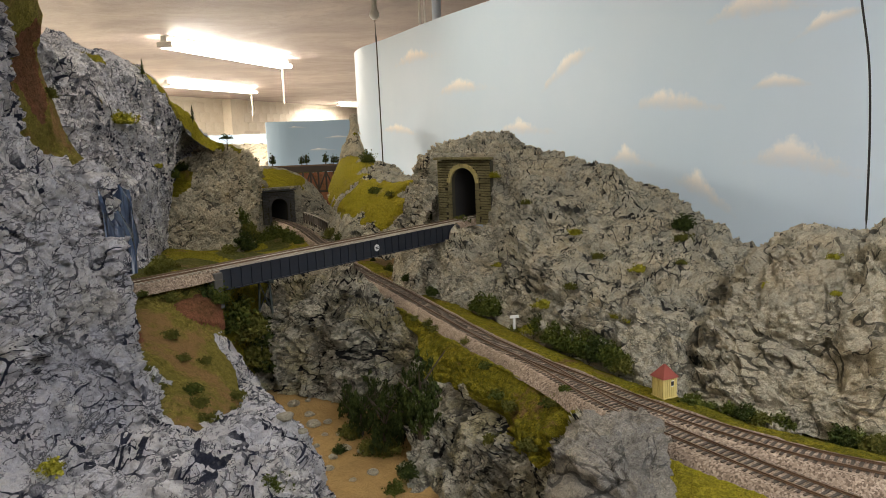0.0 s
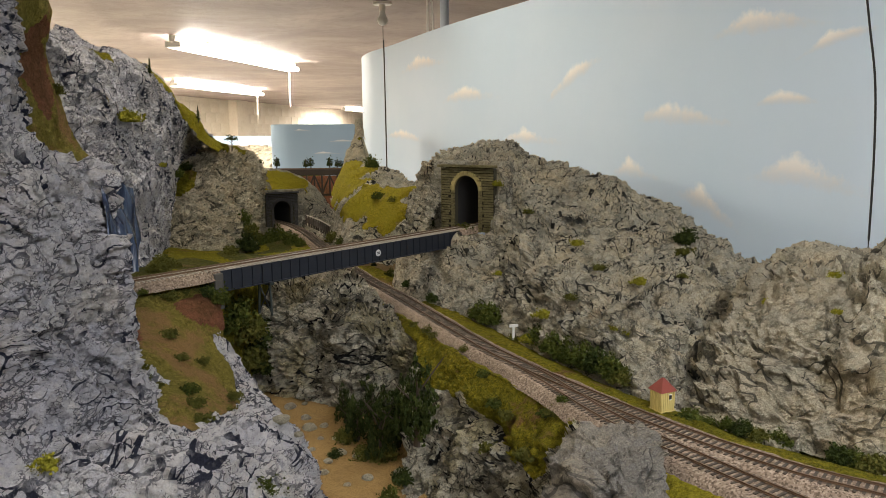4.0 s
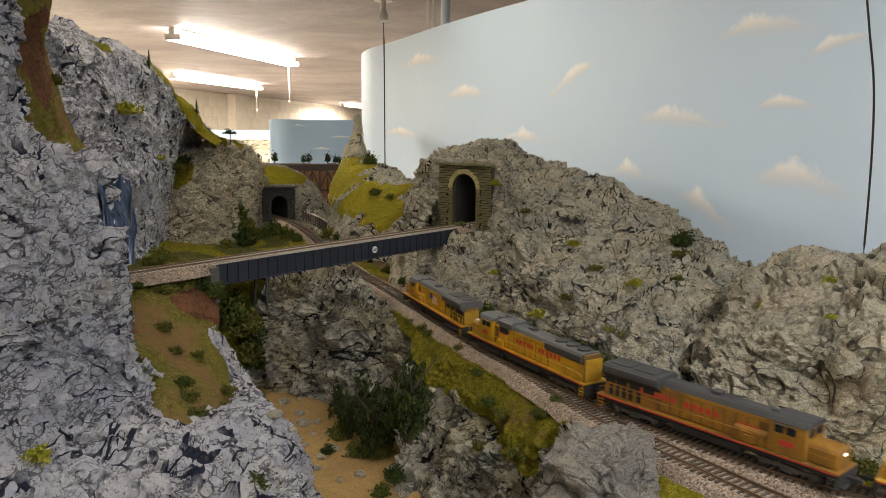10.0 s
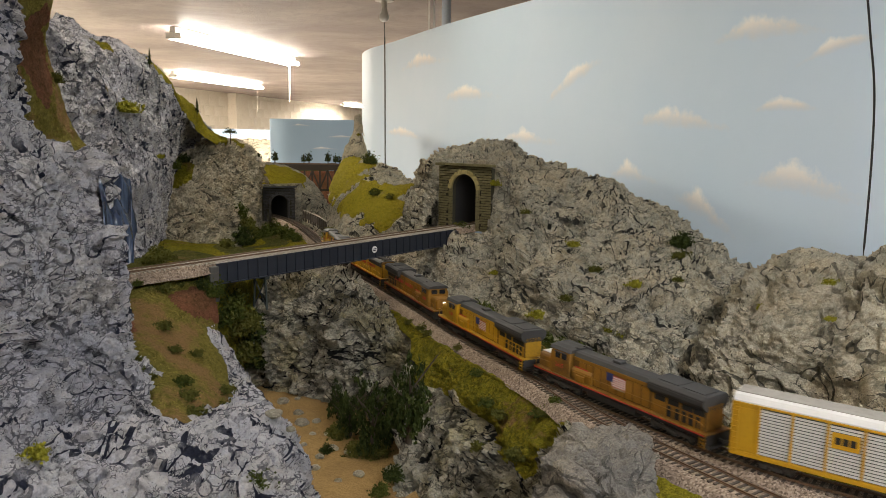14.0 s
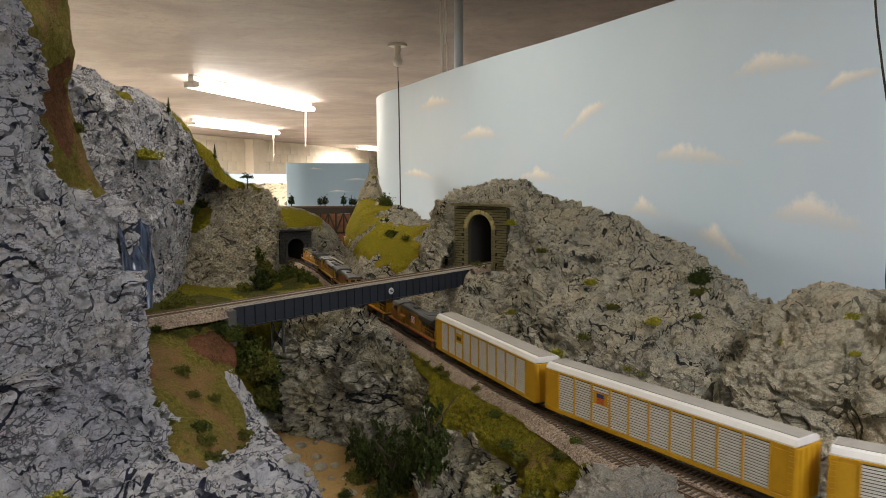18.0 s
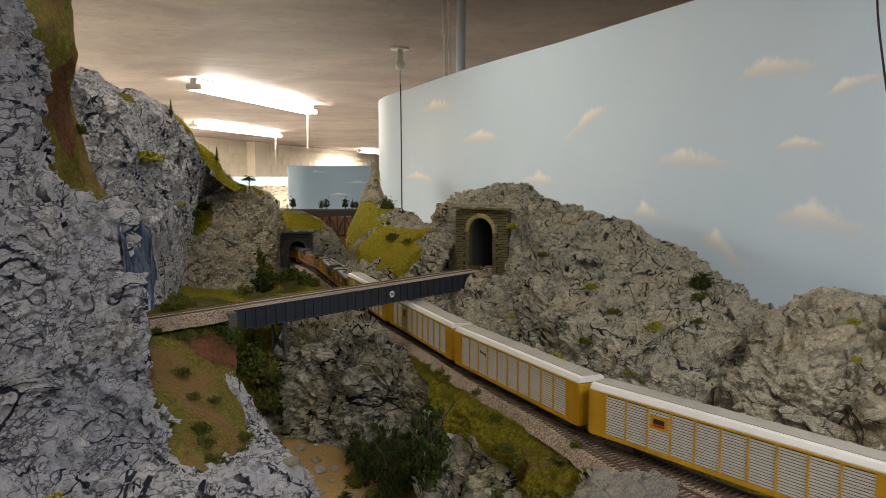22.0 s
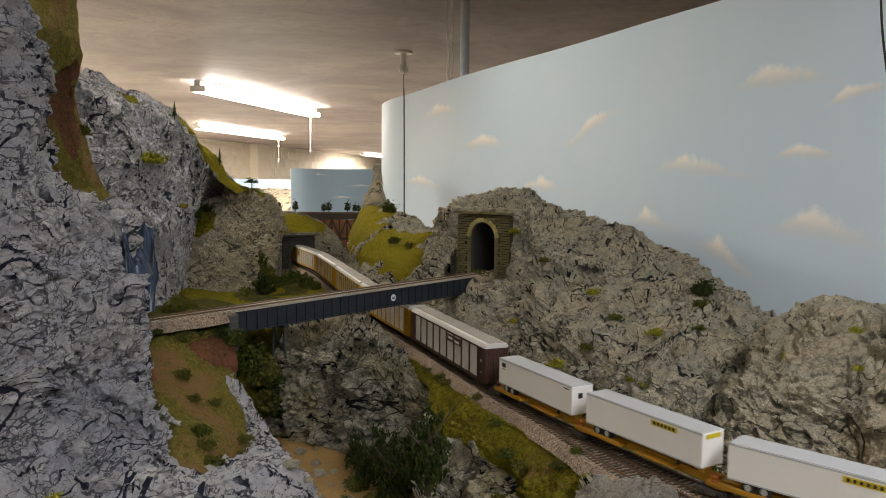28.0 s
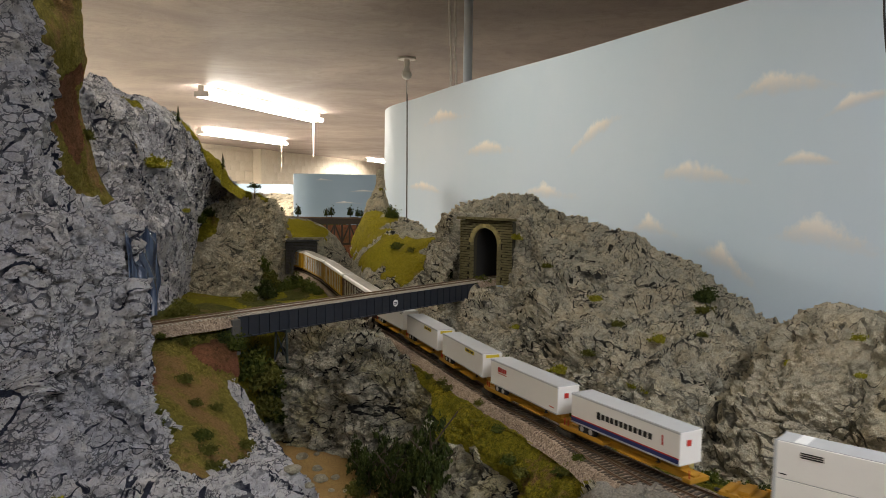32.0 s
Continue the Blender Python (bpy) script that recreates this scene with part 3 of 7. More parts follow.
PORTAL_HILL.append([(-0.664, 2.5, 1.275), (-0.593, 2.52, 1.289), (-0.55, 2.5, 1.299), (-0.5, 2.525, 1.294), (-0.437, 2.545, 1.276), (-0.362, 2.46, 1.249), (-0.299, 2.3, 1.235), (-0.24, 2.1, 1.233)])
PORTAL_HILL.append([(-0.65, 2.54, 1.336), (-0.589, 2.52, 1.341), (-0.546, 2.5, 1.353), (-0.496, 2.525, 1.352), (-0.44, 2.545, 1.347), (-0.375, 2.52, 1.296), (-0.314, 2.4, 1.255), (-0.255, 2.2, 1.252)])
PORTAL_HILL.append([(-0.634, 2.6, 1.369), (-0.582, 2.57, 1.375), (-0.539, 2.56, 1.374), (-0.495, 2.57, 1.372), (-0.452, 2.58, 1.365), (-0.396, 2.6, 1.331), (-0.34, 2.55, 1.28), (-0.282, 2.4, 1.25)])
PORTAL_HILL.append([(-0.635, 2.7, 1.407), (-0.595, 2.7, 1.412), (-0.549, 2.7, 1.414), (-0.513, 2.72, 1.408), (-0.473, 2.74, 1.393), (-0.428, 2.76, 1.356), (-0.379, 2.75, 1.307), (-0.303, 2.6, 1.265)])
PORTAL_HILL.append([(-0.683, 2.95, 1.391), (-0.639, 2.95, 1.394), (-0.585, 2.95, 1.396), (-0.542, 2.95, 1.386), (-0.5, 2.95, 1.367), (-0.452, 2.95, 1.321), (-0.404, 2.95, 1.253), (-0.339, 2.9, 1.212)])
VALLEY = []
VALLEY.append([(-0.401, 0.93, 1.351), (-0.375, 1.08, 1.33), (-0.323, 1.16, 1.316), (-0.305, 1.3, 1.294), (-0.268, 1.48, 1.27), (-0.237, 1.7, 1.244)])
VALLEY.append([(-0.455, 1.15, 1.327), (-0.44, 1.3, 1.311), (-0.385, 1.42, 1.293), (-0.35, 1.55, 1.275), (-0.31, 1.72, 1.259), (-0.278, 1.92, 1.239)])
VALLEY.append([(-0.519, 1.4, 1.308), (-0.501, 1.52, 1.291), (-0.447, 1.68, 1.269), (-0.404, 1.8, 1.255), (-0.369, 1.98, 1.245), (-0.328, 2.12, 1.235)])
VALLEY.append([(-0.61, 1.7, 1.28), (-0.585, 1.82, 1.259), (-0.51, 1.95, 1.243), (-0.478, 2.1, 1.234), (-0.44, 2.28, 1.233), (-0.394, 2.36, 1.227)])
VALLEY.append([(-0.702, 2, 1.243), (-0.659, 2.1, 1.225), (-0.57, 2.25, 1.223), (-0.535, 2.4, 1.223), (-0.504, 2.52, 1.221), (-0.445, 2.56, 1.213)])
LEFT_BANK = []
LEFT_BANK.append([(-0.381, 1.16, 1.071), (-0.34, 1.18, 1.081), (-0.319, 1.24, 1.061), (-0.293, 1.3, 1.052)])
LEFT_BANK.append([(-0.35, 1.1, 1.202), (-0.323, 1.15, 1.194), (-0.31, 1.24, 1.17), (-0.289, 1.31, 1.153)])
LEFT_BANK.append([(-0.327, 1.07, 1.29), (-0.312, 1.14, 1.273), (-0.304, 1.24, 1.248), (-0.29, 1.33, 1.226)])
LEFT_BANK.append([(-0.312, 1.07, 1.321), (-0.305, 1.15, 1.305), (-0.301, 1.26, 1.284), (-0.293, 1.38, 1.262)])
LEFT_BANK.append([(-0.328, 1.14, 1.319), (-0.324, 1.24, 1.302), (-0.319, 1.36, 1.282), (-0.312, 1.5, 1.259)])
YELLOW_HILL = []
YELLOW_HILL.append([(-0.272, 1.8, 1.217), (-0.212, 1.76, 1.232), (-0.155, 1.72, 1.242), (-0.088, 1.68, 1.251), (-0.024, 1.62, 1.252), (0.036, 1.6, 1.241)])
YELLOW_HILL.append([(-0.285, 2, 1.257), (-0.216, 1.86, 1.267), (-0.154, 1.8, 1.267), (-0.089, 1.74, 1.287), (-0.028, 1.66, 1.309), (0.034, 1.62, 1.324)])
YELLOW_HILL.append([(-0.298, 2.2, 1.303), (-0.226, 2.02, 1.325), (-0.153, 1.92, 1.321), (-0.084, 1.84, 1.339), (-0.026, 1.74, 1.374), (0.039, 1.7, 1.403)])
YELLOW_HILL.append([(-0.313, 2.5, 1.346), (-0.244, 2.25, 1.38), (-0.163, 2.1, 1.388), (-0.095, 2, 1.4), (-0.037, 1.9, 1.402), (0.042, 1.8, 1.422)])
YELLOW_HILL.append([(-0.314, 2.75, 1.427), (-0.258, 2.6, 1.445), (-0.174, 2.4, 1.432), (-0.108, 2.3, 1.421), (-0.047, 2.2, 1.397), (0.048, 2.1, 1.388)])
YELLOW_HILL.append([(-0.352, 3.1, 1.379), (-0.272, 3, 1.415), (-0.193, 2.8, 1.4), (-0.123, 2.6, 1.388), (-0.06, 2.5, 1.355), (0.052, 2.3, 1.339)])
SPIRE = []
SPIRE.append([(-0.323, 2.74, 1.337), (-0.278, 2.64, 1.362), (-0.228, 2.6, 1.363), (-0.186, 2.68, 1.376)])
SPIRE.append([(-0.31, 2.78, 1.426), (-0.276, 2.7, 1.438), (-0.231, 2.68, 1.437), (-0.2, 2.76, 1.408)])
SPIRE.append([(-0.288, 2.82, 1.516), (-0.267, 2.77, 1.516), (-0.237, 2.76, 1.515), (-0.223, 2.84, 1.476)])
SPIRE.append([(-0.274, 2.86, 1.584), (-0.264, 2.85, 1.587), (-0.252, 2.85, 1.585), (-0.248, 2.9, 1.539)])
SPIRE.append([(-0.281, 2.95, 1.568), (-0.27, 2.95, 1.574), (-0.258, 2.95, 1.565), (-0.245, 2.95, 1.513)])
MOUNTAIN = []
MOUNTAIN.append([(-0.073, 1.32, 1.22), (-0.003, 1.25, 1.223), (0.07, 1.19, 1.22), (0.139, 1.09, 1.219), (0.191, 0.935, 1.223), (0.242, 0.83, 1.225), (0.289, 0.78, 1.223), (0.324, 0.73, 1.222), (0.351, 0.68, 1.223)])
MOUNTAIN.append([(-0.076, 1.42, 1.256), (-0.006, 1.34, 1.269), (0.066, 1.25, 1.275), (0.141, 1.13, 1.265), (0.195, 0.99, 1.268), (0.262, 0.9, 1.264), (0.314, 0.85, 1.255), (0.362, 0.82, 1.246), (0.401, 0.78, 1.238)])
MOUNTAIN.append([(-0.073, 1.52, 1.306), (0.002, 1.46, 1.324), (0.08, 1.38, 1.327), (0.149, 1.22, 1.329), (0.214, 1.08, 1.32), (0.282, 1, 1.309), (0.346, 0.95, 1.291), (0.408, 0.93, 1.275), (0.459, 0.9, 1.259)])
MOUNTAIN.append([(-0.048, 1.57, 1.369), (0.012, 1.53, 1.383), (0.087, 1.47, 1.336), (0.162, 1.36, 1.394), (0.237, 1.24, 1.37), (0.313, 1.14, 1.358), (0.388, 1.08, 1.33), (0.459, 1.05, 1.3), (0.519, 1.02, 1.271)])
MOUNTAIN.append([(-0.032, 1.62, 1.4), (0.022, 1.6, 1.447), (0.125, 1.47, 1.45), (0.192, 1.5, 1.455), (0.254, 1.38, 1.42), (0.341, 1.28, 1.405), (0.412, 1.2, 1.364), (0.492, 1.15, 1.327), (0.567, 1.12, 1.299)])
MOUNTAIN.append([(-0.023, 1.68, 1.432), (0.047, 1.68, 1.489), (0.148, 1.68, 1.52), (0.211, 1.64, 1.503), (0.28, 1.52, 1.451), (0.368, 1.42, 1.428), (0.449, 1.34, 1.383), (0.535, 1.25, 1.328), (0.607, 1.2, 1.31)])
MOUNTAIN.append([(-0.013, 1.9, 1.39), (0.066, 1.9, 1.443), (0.181, 1.9, 1.495), (0.251, 1.85, 1.473), (0.342, 1.72, 1.416), (0.451, 1.6, 1.383), (0.537, 1.5, 1.331), (0.61, 1.4, 1.287), (0.678, 1.3, 1.27)])
FRONT_ROCK = []
FRONT_ROCK.append([(0.271, 0.8, 1.221), (0.312, 0.76, 1.221), (0.36, 0.72, 1.219), (0.396, 0.68, 1.218), (0.443, 0.65, 1.212), (0.517, 0.62, 1.19)])
FRONT_ROCK.append([(0.3, 0.83, 1.259), (0.329, 0.79, 1.27), (0.377, 0.76, 1.272), (0.415, 0.72, 1.274), (0.465, 0.69, 1.274), (0.542, 0.66, 1.259)])
FRONT_ROCK.append([(0.346, 0.9, 1.293), (0.366, 0.85, 1.315), (0.394, 0.8, 1.326), (0.435, 0.76, 1.33), (0.487, 0.73, 1.33), (0.568, 0.7, 1.323)])
FRONT_ROCK.append([(0.405, 0.98, 1.324), (0.418, 0.94, 1.348), (0.441, 0.9, 1.367), (0.483, 0.85, 1.373), (0.529, 0.8, 1.38), (0.626, 0.78, 1.373)])
FRONT_ROCK.append([(0.458, 1.06, 1.343), (0.477, 1.04, 1.367), (0.504, 1, 1.384), (0.549, 0.97, 1.39), (0.591, 0.92, 1.4), (0.702, 0.88, 1.401)])
FRONT_ROCK.append([(0.533, 1.2, 1.308), (0.578, 1.2, 1.33), (0.598, 1.15, 1.35), (0.652, 1.12, 1.356), (0.692, 1.05, 1.368), (0.8, 1, 1.367)])
MID_ROCK = []
MID_ROCK.append([(-0.323, 1.26, 1.068), (-0.246, 1.22, 1.085), (-0.154, 1.16, 1.08), (-0.071, 1.12, 1.074), (-0.01, 1.08, 1.087), (0.024, 1.06, 1.094)])
MID_ROCK.append([(-0.313, 1.27, 1.146), (-0.238, 1.23, 1.165), (-0.15, 1.17, 1.171), (-0.067, 1.13, 1.171), (-0.006, 1.09, 1.172), (0.035, 1.07, 1.177)])
MID_ROCK.append([(-0.304, 1.28, 1.224), (-0.23, 1.24, 1.24), (-0.14, 1.19, 1.23), (-0.067, 1.16, 1.217), (-0.009, 1.12, 1.216), (0.029, 1.1, 1.212)])
MID_ROCK.append([(-0.295, 1.3, 1.264), (-0.222, 1.27, 1.282), (-0.134, 1.24, 1.266), (-0.068, 1.22, 1.248), (-0.026, 1.18, 1.228), (0.013, 1.14, 1.219)])
MID_ROCK.append([(-0.289, 1.36, 1.275), (-0.223, 1.34, 1.291), (-0.151, 1.33, 1.288), (-0.101, 1.32, 1.265), (-0.049, 1.26, 1.238), (-0.004, 1.2, 1.222)])
MID_ROCK.append([(-0.34, 1.55, 1.241), (-0.257, 1.55, 1.262), (-0.193, 1.55, 1.269), (-0.119, 1.42, 1.253), (-0.058, 1.32, 1.23), (-0.013, 1.25, 1.219)])
BANK = []
BANK.append([(-0.05, 0.82, 1.101), (-0.005, 0.77, 1.112), (0.023, 0.7, 1.125), (0.051, 0.63, 1.136), (0.076, 0.56, 1.134)])
BANK.append([(-0.037, 0.92, 1.124), (0.004, 0.86, 1.139), (0.043, 0.775, 1.146), (0.075, 0.68, 1.157), (0.103, 0.58, 1.16)])
BANK.append([(-0.029, 1, 1.159), (0.011, 0.94, 1.164), (0.054, 0.825, 1.173), (0.089, 0.72, 1.181), (0.122, 0.615, 1.175)])
BANK.append([(-0.023, 1.051, 1.203), (0.015, 0.967, 1.203), (0.062, 0.855, 1.203), (0.101, 0.744, 1.203), (0.137, 0.626, 1.203)])
BANK.append([(-0.026, 1.103, 1.222), (0.017, 1.006, 1.222), (0.067, 0.884, 1.222), (0.113, 0.776, 1.222), (0.158, 0.636, 1.222)])
BANK.append([(-0.031, 1.142, 1.236), (0.018, 1.037, 1.236), (0.072, 0.916, 1.236), (0.125, 0.816, 1.237), (0.179, 0.657, 1.237)])
MOUND = []
MOUND.append([(0.061, 0.52, 1.21), (0.095, 0.51, 1.21), (0.137, 0.51, 1.207), (0.18, 0.53, 1.206), (0.214, 0.6, 1.204)])
MOUND.append([(0.072, 0.56, 1.253), (0.101, 0.54, 1.261), (0.138, 0.53, 1.262), (0.177, 0.55, 1.257), (0.208, 0.62, 1.229)])
MOUND.append([(0.081, 0.575, 1.269), (0.104, 0.555, 1.277), (0.142, 0.545, 1.276), (0.18, 0.565, 1.276), (0.207, 0.63, 1.248)])
MOUND.append([(0.092, 0.6, 1.276), (0.112, 0.585, 1.287), (0.146, 0.58, 1.289), (0.182, 0.595, 1.283), (0.205, 0.645, 1.258)])
MOUND.append([(0.108, 0.64, 1.273), (0.131, 0.64, 1.283), (0.166, 0.64, 1.283), (0.189, 0.65, 1.27), (0.207, 0.68, 1.249)])
MOUND.append([(0.121, 0.7, 1.222), (0.147, 0.72, 1.218), (0.181, 0.72, 1.216), (0.2, 0.72, 1.215), (0.218, 0.74, 1.202)])
# </forms>


# ---- the room ----
def block_wall_mat():
    m, nt, b = mat("painted_block", 0.7, 0, 0.3)
    v = coords(nt, world_space=False)
    n1, n2 = noise_tex(nt, v, 1.2, 5, 0.6), noise_tex(nt, v, 30, 4, 0.6)
    c = mix(nt, grey(nt, n1, 0.4, 0.7), (0.72, 0.64, 0.52), (0.80, 0.73, 0.62))
    c = mix(nt, maths(nt, "MULTIPLY", grey(nt, n2, 0.5, 0.7), 0.3), c, (0.42, 0.35, 0.27))
    colour(nt, b, c)
    bump(nt, b, n2, 0.3, 0.003)
    return m


def ceiling_mat():
    m, nt, b = mat("plaster_ceiling", 0.55, 0, 0.4)
    v = coords(nt)
    n1, n2, n3 = noise_tex(nt, v, 1.1, 5, 0.65, 0.6), noise_tex(nt, v, 9, 5, 0.7, 1.0), noise_tex(nt, v, 45, 4, 0.6)
    c = mix(nt, grey(nt, n1, 0.38, 0.66), (0.26, 0.21, 0.185), (0.40, 0.33, 0.29))
    c = mix(nt, maths(nt, "MULTIPLY", grey(nt, n2, 0.48, 0.68), 0.4), c, (0.17, 0.135, 0.115))
    colour(nt, b, c)
    bump(nt, b, maths(nt, "ADD", n2, maths(nt, "MULTIPLY", n3, 0.5)), 0.5, 0.01)
    return m


BLOCK = block_wall_mat()
CEILING = ceiling_mat()
CONCRETE = paint("floor_concrete", (0.28, 0.27, 0.25), 0.7, 0.4, scale=8)

U0, U1, V0, V1 = -7.75, 4.6, -5.0, 32.0


def slab(name, u0, u1, v0, v1, z0, z1, material, label, category):
    bm = boxes((((u0 + u1) / 2, (v0 + v1) / 2, (z0 + z1) / 2), (u1 - u0, v1 - v0, z1 - z0)))
    me = bpy.data.meshes.new(name)
    bm.to_mesh(me)
    bm.free()
    me.materials.append(material)
    ob = new(name, me)
    ob.matrix_world = pose(0, 0, 0, 0, 0, ROOM_YAW)
    return tagged(ob, label, category, kind="structure")


slab("floor", U0 - 0.2, U1 + 0.2, V0 - 0.2, V1 + 0.2, -0.1, 0, CONCRETE, "plain grey concrete floor of the layout room", "floor")
slab("ceiling", U0 - 0.2, U1 + 0.2, V0 - 0.2, V1 + 0.2, CEIL, CEIL + 0.1, CEILING, "uneven brownish plastered ceiling with bright patches by the lamps", "ceiling")
wall_w = slab("wall_west", U0 - 0.2, U0, V0, V1, 0, CEIL - 0.003, BLOCK, "cream painted concrete block wall", "wall")
slab("wall_east", U1, U1 + 0.2, V0, V1, 0, CEIL - 0.003, BLOCK, "cream painted concrete block wall", "wall")
slab("wall_south", U0, U1, V0 - 0.2, V0, 0, CEIL - 0.003, BLOCK, "cream painted concrete block wall", "wall")
slab("wall_north", U0, U1, V1, V1 + 0.2, 0, CEIL - 0.003, BLOCK, "cream painted concrete block wall", "wall")
def wall_blocks():
    """The coursed blocks of the stretch of wall that shows between the hills and the ceiling."""
    mesh_cache = {}
    rng = random.Random(8)
    for row in range(5):
        z = 1.30 + 0.2 * row
        for k in range(34):
            v = 11.0 + 0.4 * k + (0.2 if row % 2 else 0)
            if 15.0 < v < 15.95:
                continue
            key = rng.randrange(3)
            if key not in mesh_cache:
                bm = boxes(((0, 0, 0), (0.012 + 0.003 * key, 0.388, 0.188)), bevel=0.004)
                me = bpy.data.meshes.new("block")
                bm.to_mesh(me)
                bm.free()
                me.materials.append(BLOCK)
                mesh_cache[key] = me
            ob = new("block", mesh_cache[key])
            ob.parent = wall_w
            ob.location = (U0 + 0.006, v, z)


wall_blocks()
slab("pilaster", U0, U0 + 0.2, 15.2, 15.75, 0, CEIL - 0.005, BLOCK, "cream painted pilaster on the block wall", "pilaster")


# ---- lamps ----
def glow_mat(name, c, strength):
    m = bpy.data.materials.new(name)
    m.use_nodes = True
    nt = m.node_tree
    nt.nodes.remove(nt.nodes["Principled BSDF"])
    e = node(nt, "ShaderNodeEmission", Color=(*c, 1), Strength=strength)
    nt.links.new(e.outputs[0], nt.nodes["Material Output"].inputs[0])
    return m


TUBE = glow_mat("tube_glow", (1.0, 0.93, 0.82), TUBE_GLOW)
# weaker glow for the added strips
TUBE_ADDED = glow_mat("tube_glow_added", (1.0, 0.95, 0.86), 2.5)


# Serves the strips in view and the added unseen ones alike.
def fixture(length, tube=None):
    f = thing("ceiling_light", "white strip fixture with a lit fluorescent tube under the ceiling", "ceiling light", group="strip lights")
    part("housing", boxes(((0, length / 2, 0.050), (0.046, length, 0.060)), bevel=0.006), OFFWHITE, f)
    for y in (0.012, length - 0.012):
        part("end_cap", boxes(((0, y, 0.012), (0.125, 0.02, 0.046)), ((0, y, 0.055), (0.05, 0.03, 0.05)), bevel=0.004), OFFWHITE, f)
    for x in (-0.055, 0.055):
        part("tube", rods(((x, 0.03, 0.010), (x, length - 0.03, 0.010), 0.019), sides=12), tube or TUBE, f, "lit white fluorescent tube")
    return f


PULL = paint("pull_cord", (0.7, 0.66, 0.58), 0.7, 0.1)
for k, ((x, y), length, watts) in enumerate(FIXTURES):
    f = fixture(length)
    f.matrix_world = pose(x, y, CEIL - 0.085, 0, 0, ROOM_YAW)
    end = f.matrix_world @ Vector((0, length - 0.12, 0))
    area_lamp("tube_light", f.matrix_world @ Vector((0, length / 2, -0.03)), length - 0.1, 0.06, watts)
    if k < 2:
        c = thing("pull_cord", "thin pale pull cord hanging from a strip light", "cord", end)
        part("string", rods(((0, 0, 0), (0, 0, -0.36), 0.0018), sides=6), PULL, c)
        part("knob", rods(((0, 0, -0.38), (0, 0, -0.36), 0.005), sides=8), PULL, c)
# added strips, out of view, that fill in light on the layout
for (x, y), watts in ADDED_LAMPS:
    f = fixture(2.44, TUBE_ADDED)
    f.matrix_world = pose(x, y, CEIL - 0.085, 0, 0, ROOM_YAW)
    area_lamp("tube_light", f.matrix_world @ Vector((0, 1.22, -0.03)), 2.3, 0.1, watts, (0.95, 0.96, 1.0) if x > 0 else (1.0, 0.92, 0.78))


# ---- sky backdrops ----
CLOUDS = [(6.943, 1.809, 0.20, 0.028, 0), (6.524, 1.671, 0.17, 0.028, 0), (5.911, 1.696, 0.115, 0.026, -0.36), (5.521, 1.578, 0.115, 0.026, 0.03), (5.184, 1.464, 0.112, 0.032, 0.06),
          (5.236, 1.596, 0.06, 0.014, 0), (5.295, 1.742, 0.105, 0.026, 0), (5.142, 1.694, 0.06, 0.014, -0.25), (5.421, 1.392, 0.075, 0.030, 0.35), (5.663, 1.453, 0.07, 0.024, 0),
          (6.145, 1.526, 0.15, 0.022, 0), (7.151, 1.533, 0.22, 0.022, 0.04), (6.06, 1.94, 0.30, 0.03, -0.02)]
FAR_CLOUDS = [(0.90, 1.50, 0.10, 0.008, 0), (1.02, 1.43, 0.07, 0.007, 0), (1.16, 1.565, 0.05, 0.008, 0)]


def sky_mat(name, clouds, base, deep):
    """Blue wall paint with soft brushed clouds, placed by length along the wall and height."""
    m, nt, b = mat(name, 0.6, 0, 0.25)
    v = coords(nt)
    n1, n2 = noise_tex(nt, v, 2.2, 4, 0.6), noise_tex(nt, v, 160, 3, 0.6)
    c = mix(nt, grey(nt, n1, 0.35, 0.7), deep, base)
    uv = nt.nodes.new("ShaderNodeUVMap")
    xy = node(nt, "ShaderNodeSeparateXYZ")
    nt.links.new(uv.outputs[0], xy.inputs[0])
    puff = noise_tex(nt, v, 22, 5, 0.65)
    wisp = noise_tex(nt, v, 70, 4, 0.7)
    rag = maths(nt, "ADD", maths(nt, "MULTIPLY", maths(nt, "SUBTRACT", puff, 0.5), 2.2), maths(nt, "MULTIPLY", maths(nt, "SUBTRACT", wisp, 0.5), 0.8))
    for s, z, hw, hh, tilt in clouds:
        du = maths(nt, "SUBTRACT", xy.outputs[0], s)
        dz = maths(nt, "SUBTRACT", maths(nt, "SUBTRACT", xy.outputs[1], z), maths(nt, "MULTIPLY", du, tilt))
        a = maths(nt, "DIVIDE", du, hw * 1.15)
        up = maths(nt, "DIVIDE", dz, hh * 1.2)
        crown = maths(nt, "MINIMUM", maths(nt, "SUBTRACT", 1.0, maths(nt, "MULTIPLY", maths(nt, "SUBTRACT", a, 0.25), 1.9)), maths(nt, "SUBTRACT", 1.0, maths(nt, "MULTIPLY", maths(nt, "SUBTRACT", 0.25, a), 1.25)))
        over = maths(nt, "ADD", maths(nt, "SUBTRACT", crown, up), maths(nt, "MULTIPLY", rag, 0.75))
        under = maths(nt, "ADD", maths(nt, "ADD", up, 0.85), maths(nt, "MULTIPLY", rag, 0.5))
        f = maths(nt, "MULTIPLY", grey(nt, over, 0.0, 0.55), grey(nt, under, 0.0, 0.95))
        tint = ramp(nt, maths(nt, "ADD", maths(nt, "MULTIPLY", up, 0.5), 0.5), [(0.2, (0.68, 0.65, 0.64)), (0.75, (0.90, 0.88, 0.86))])
        c = mix(nt, maths(nt, "MULTIPLY", f, 0.95), c, tint)
    colour(nt, b, c)
    bump(nt, b, n2, 0.12, 0.001)
    return m


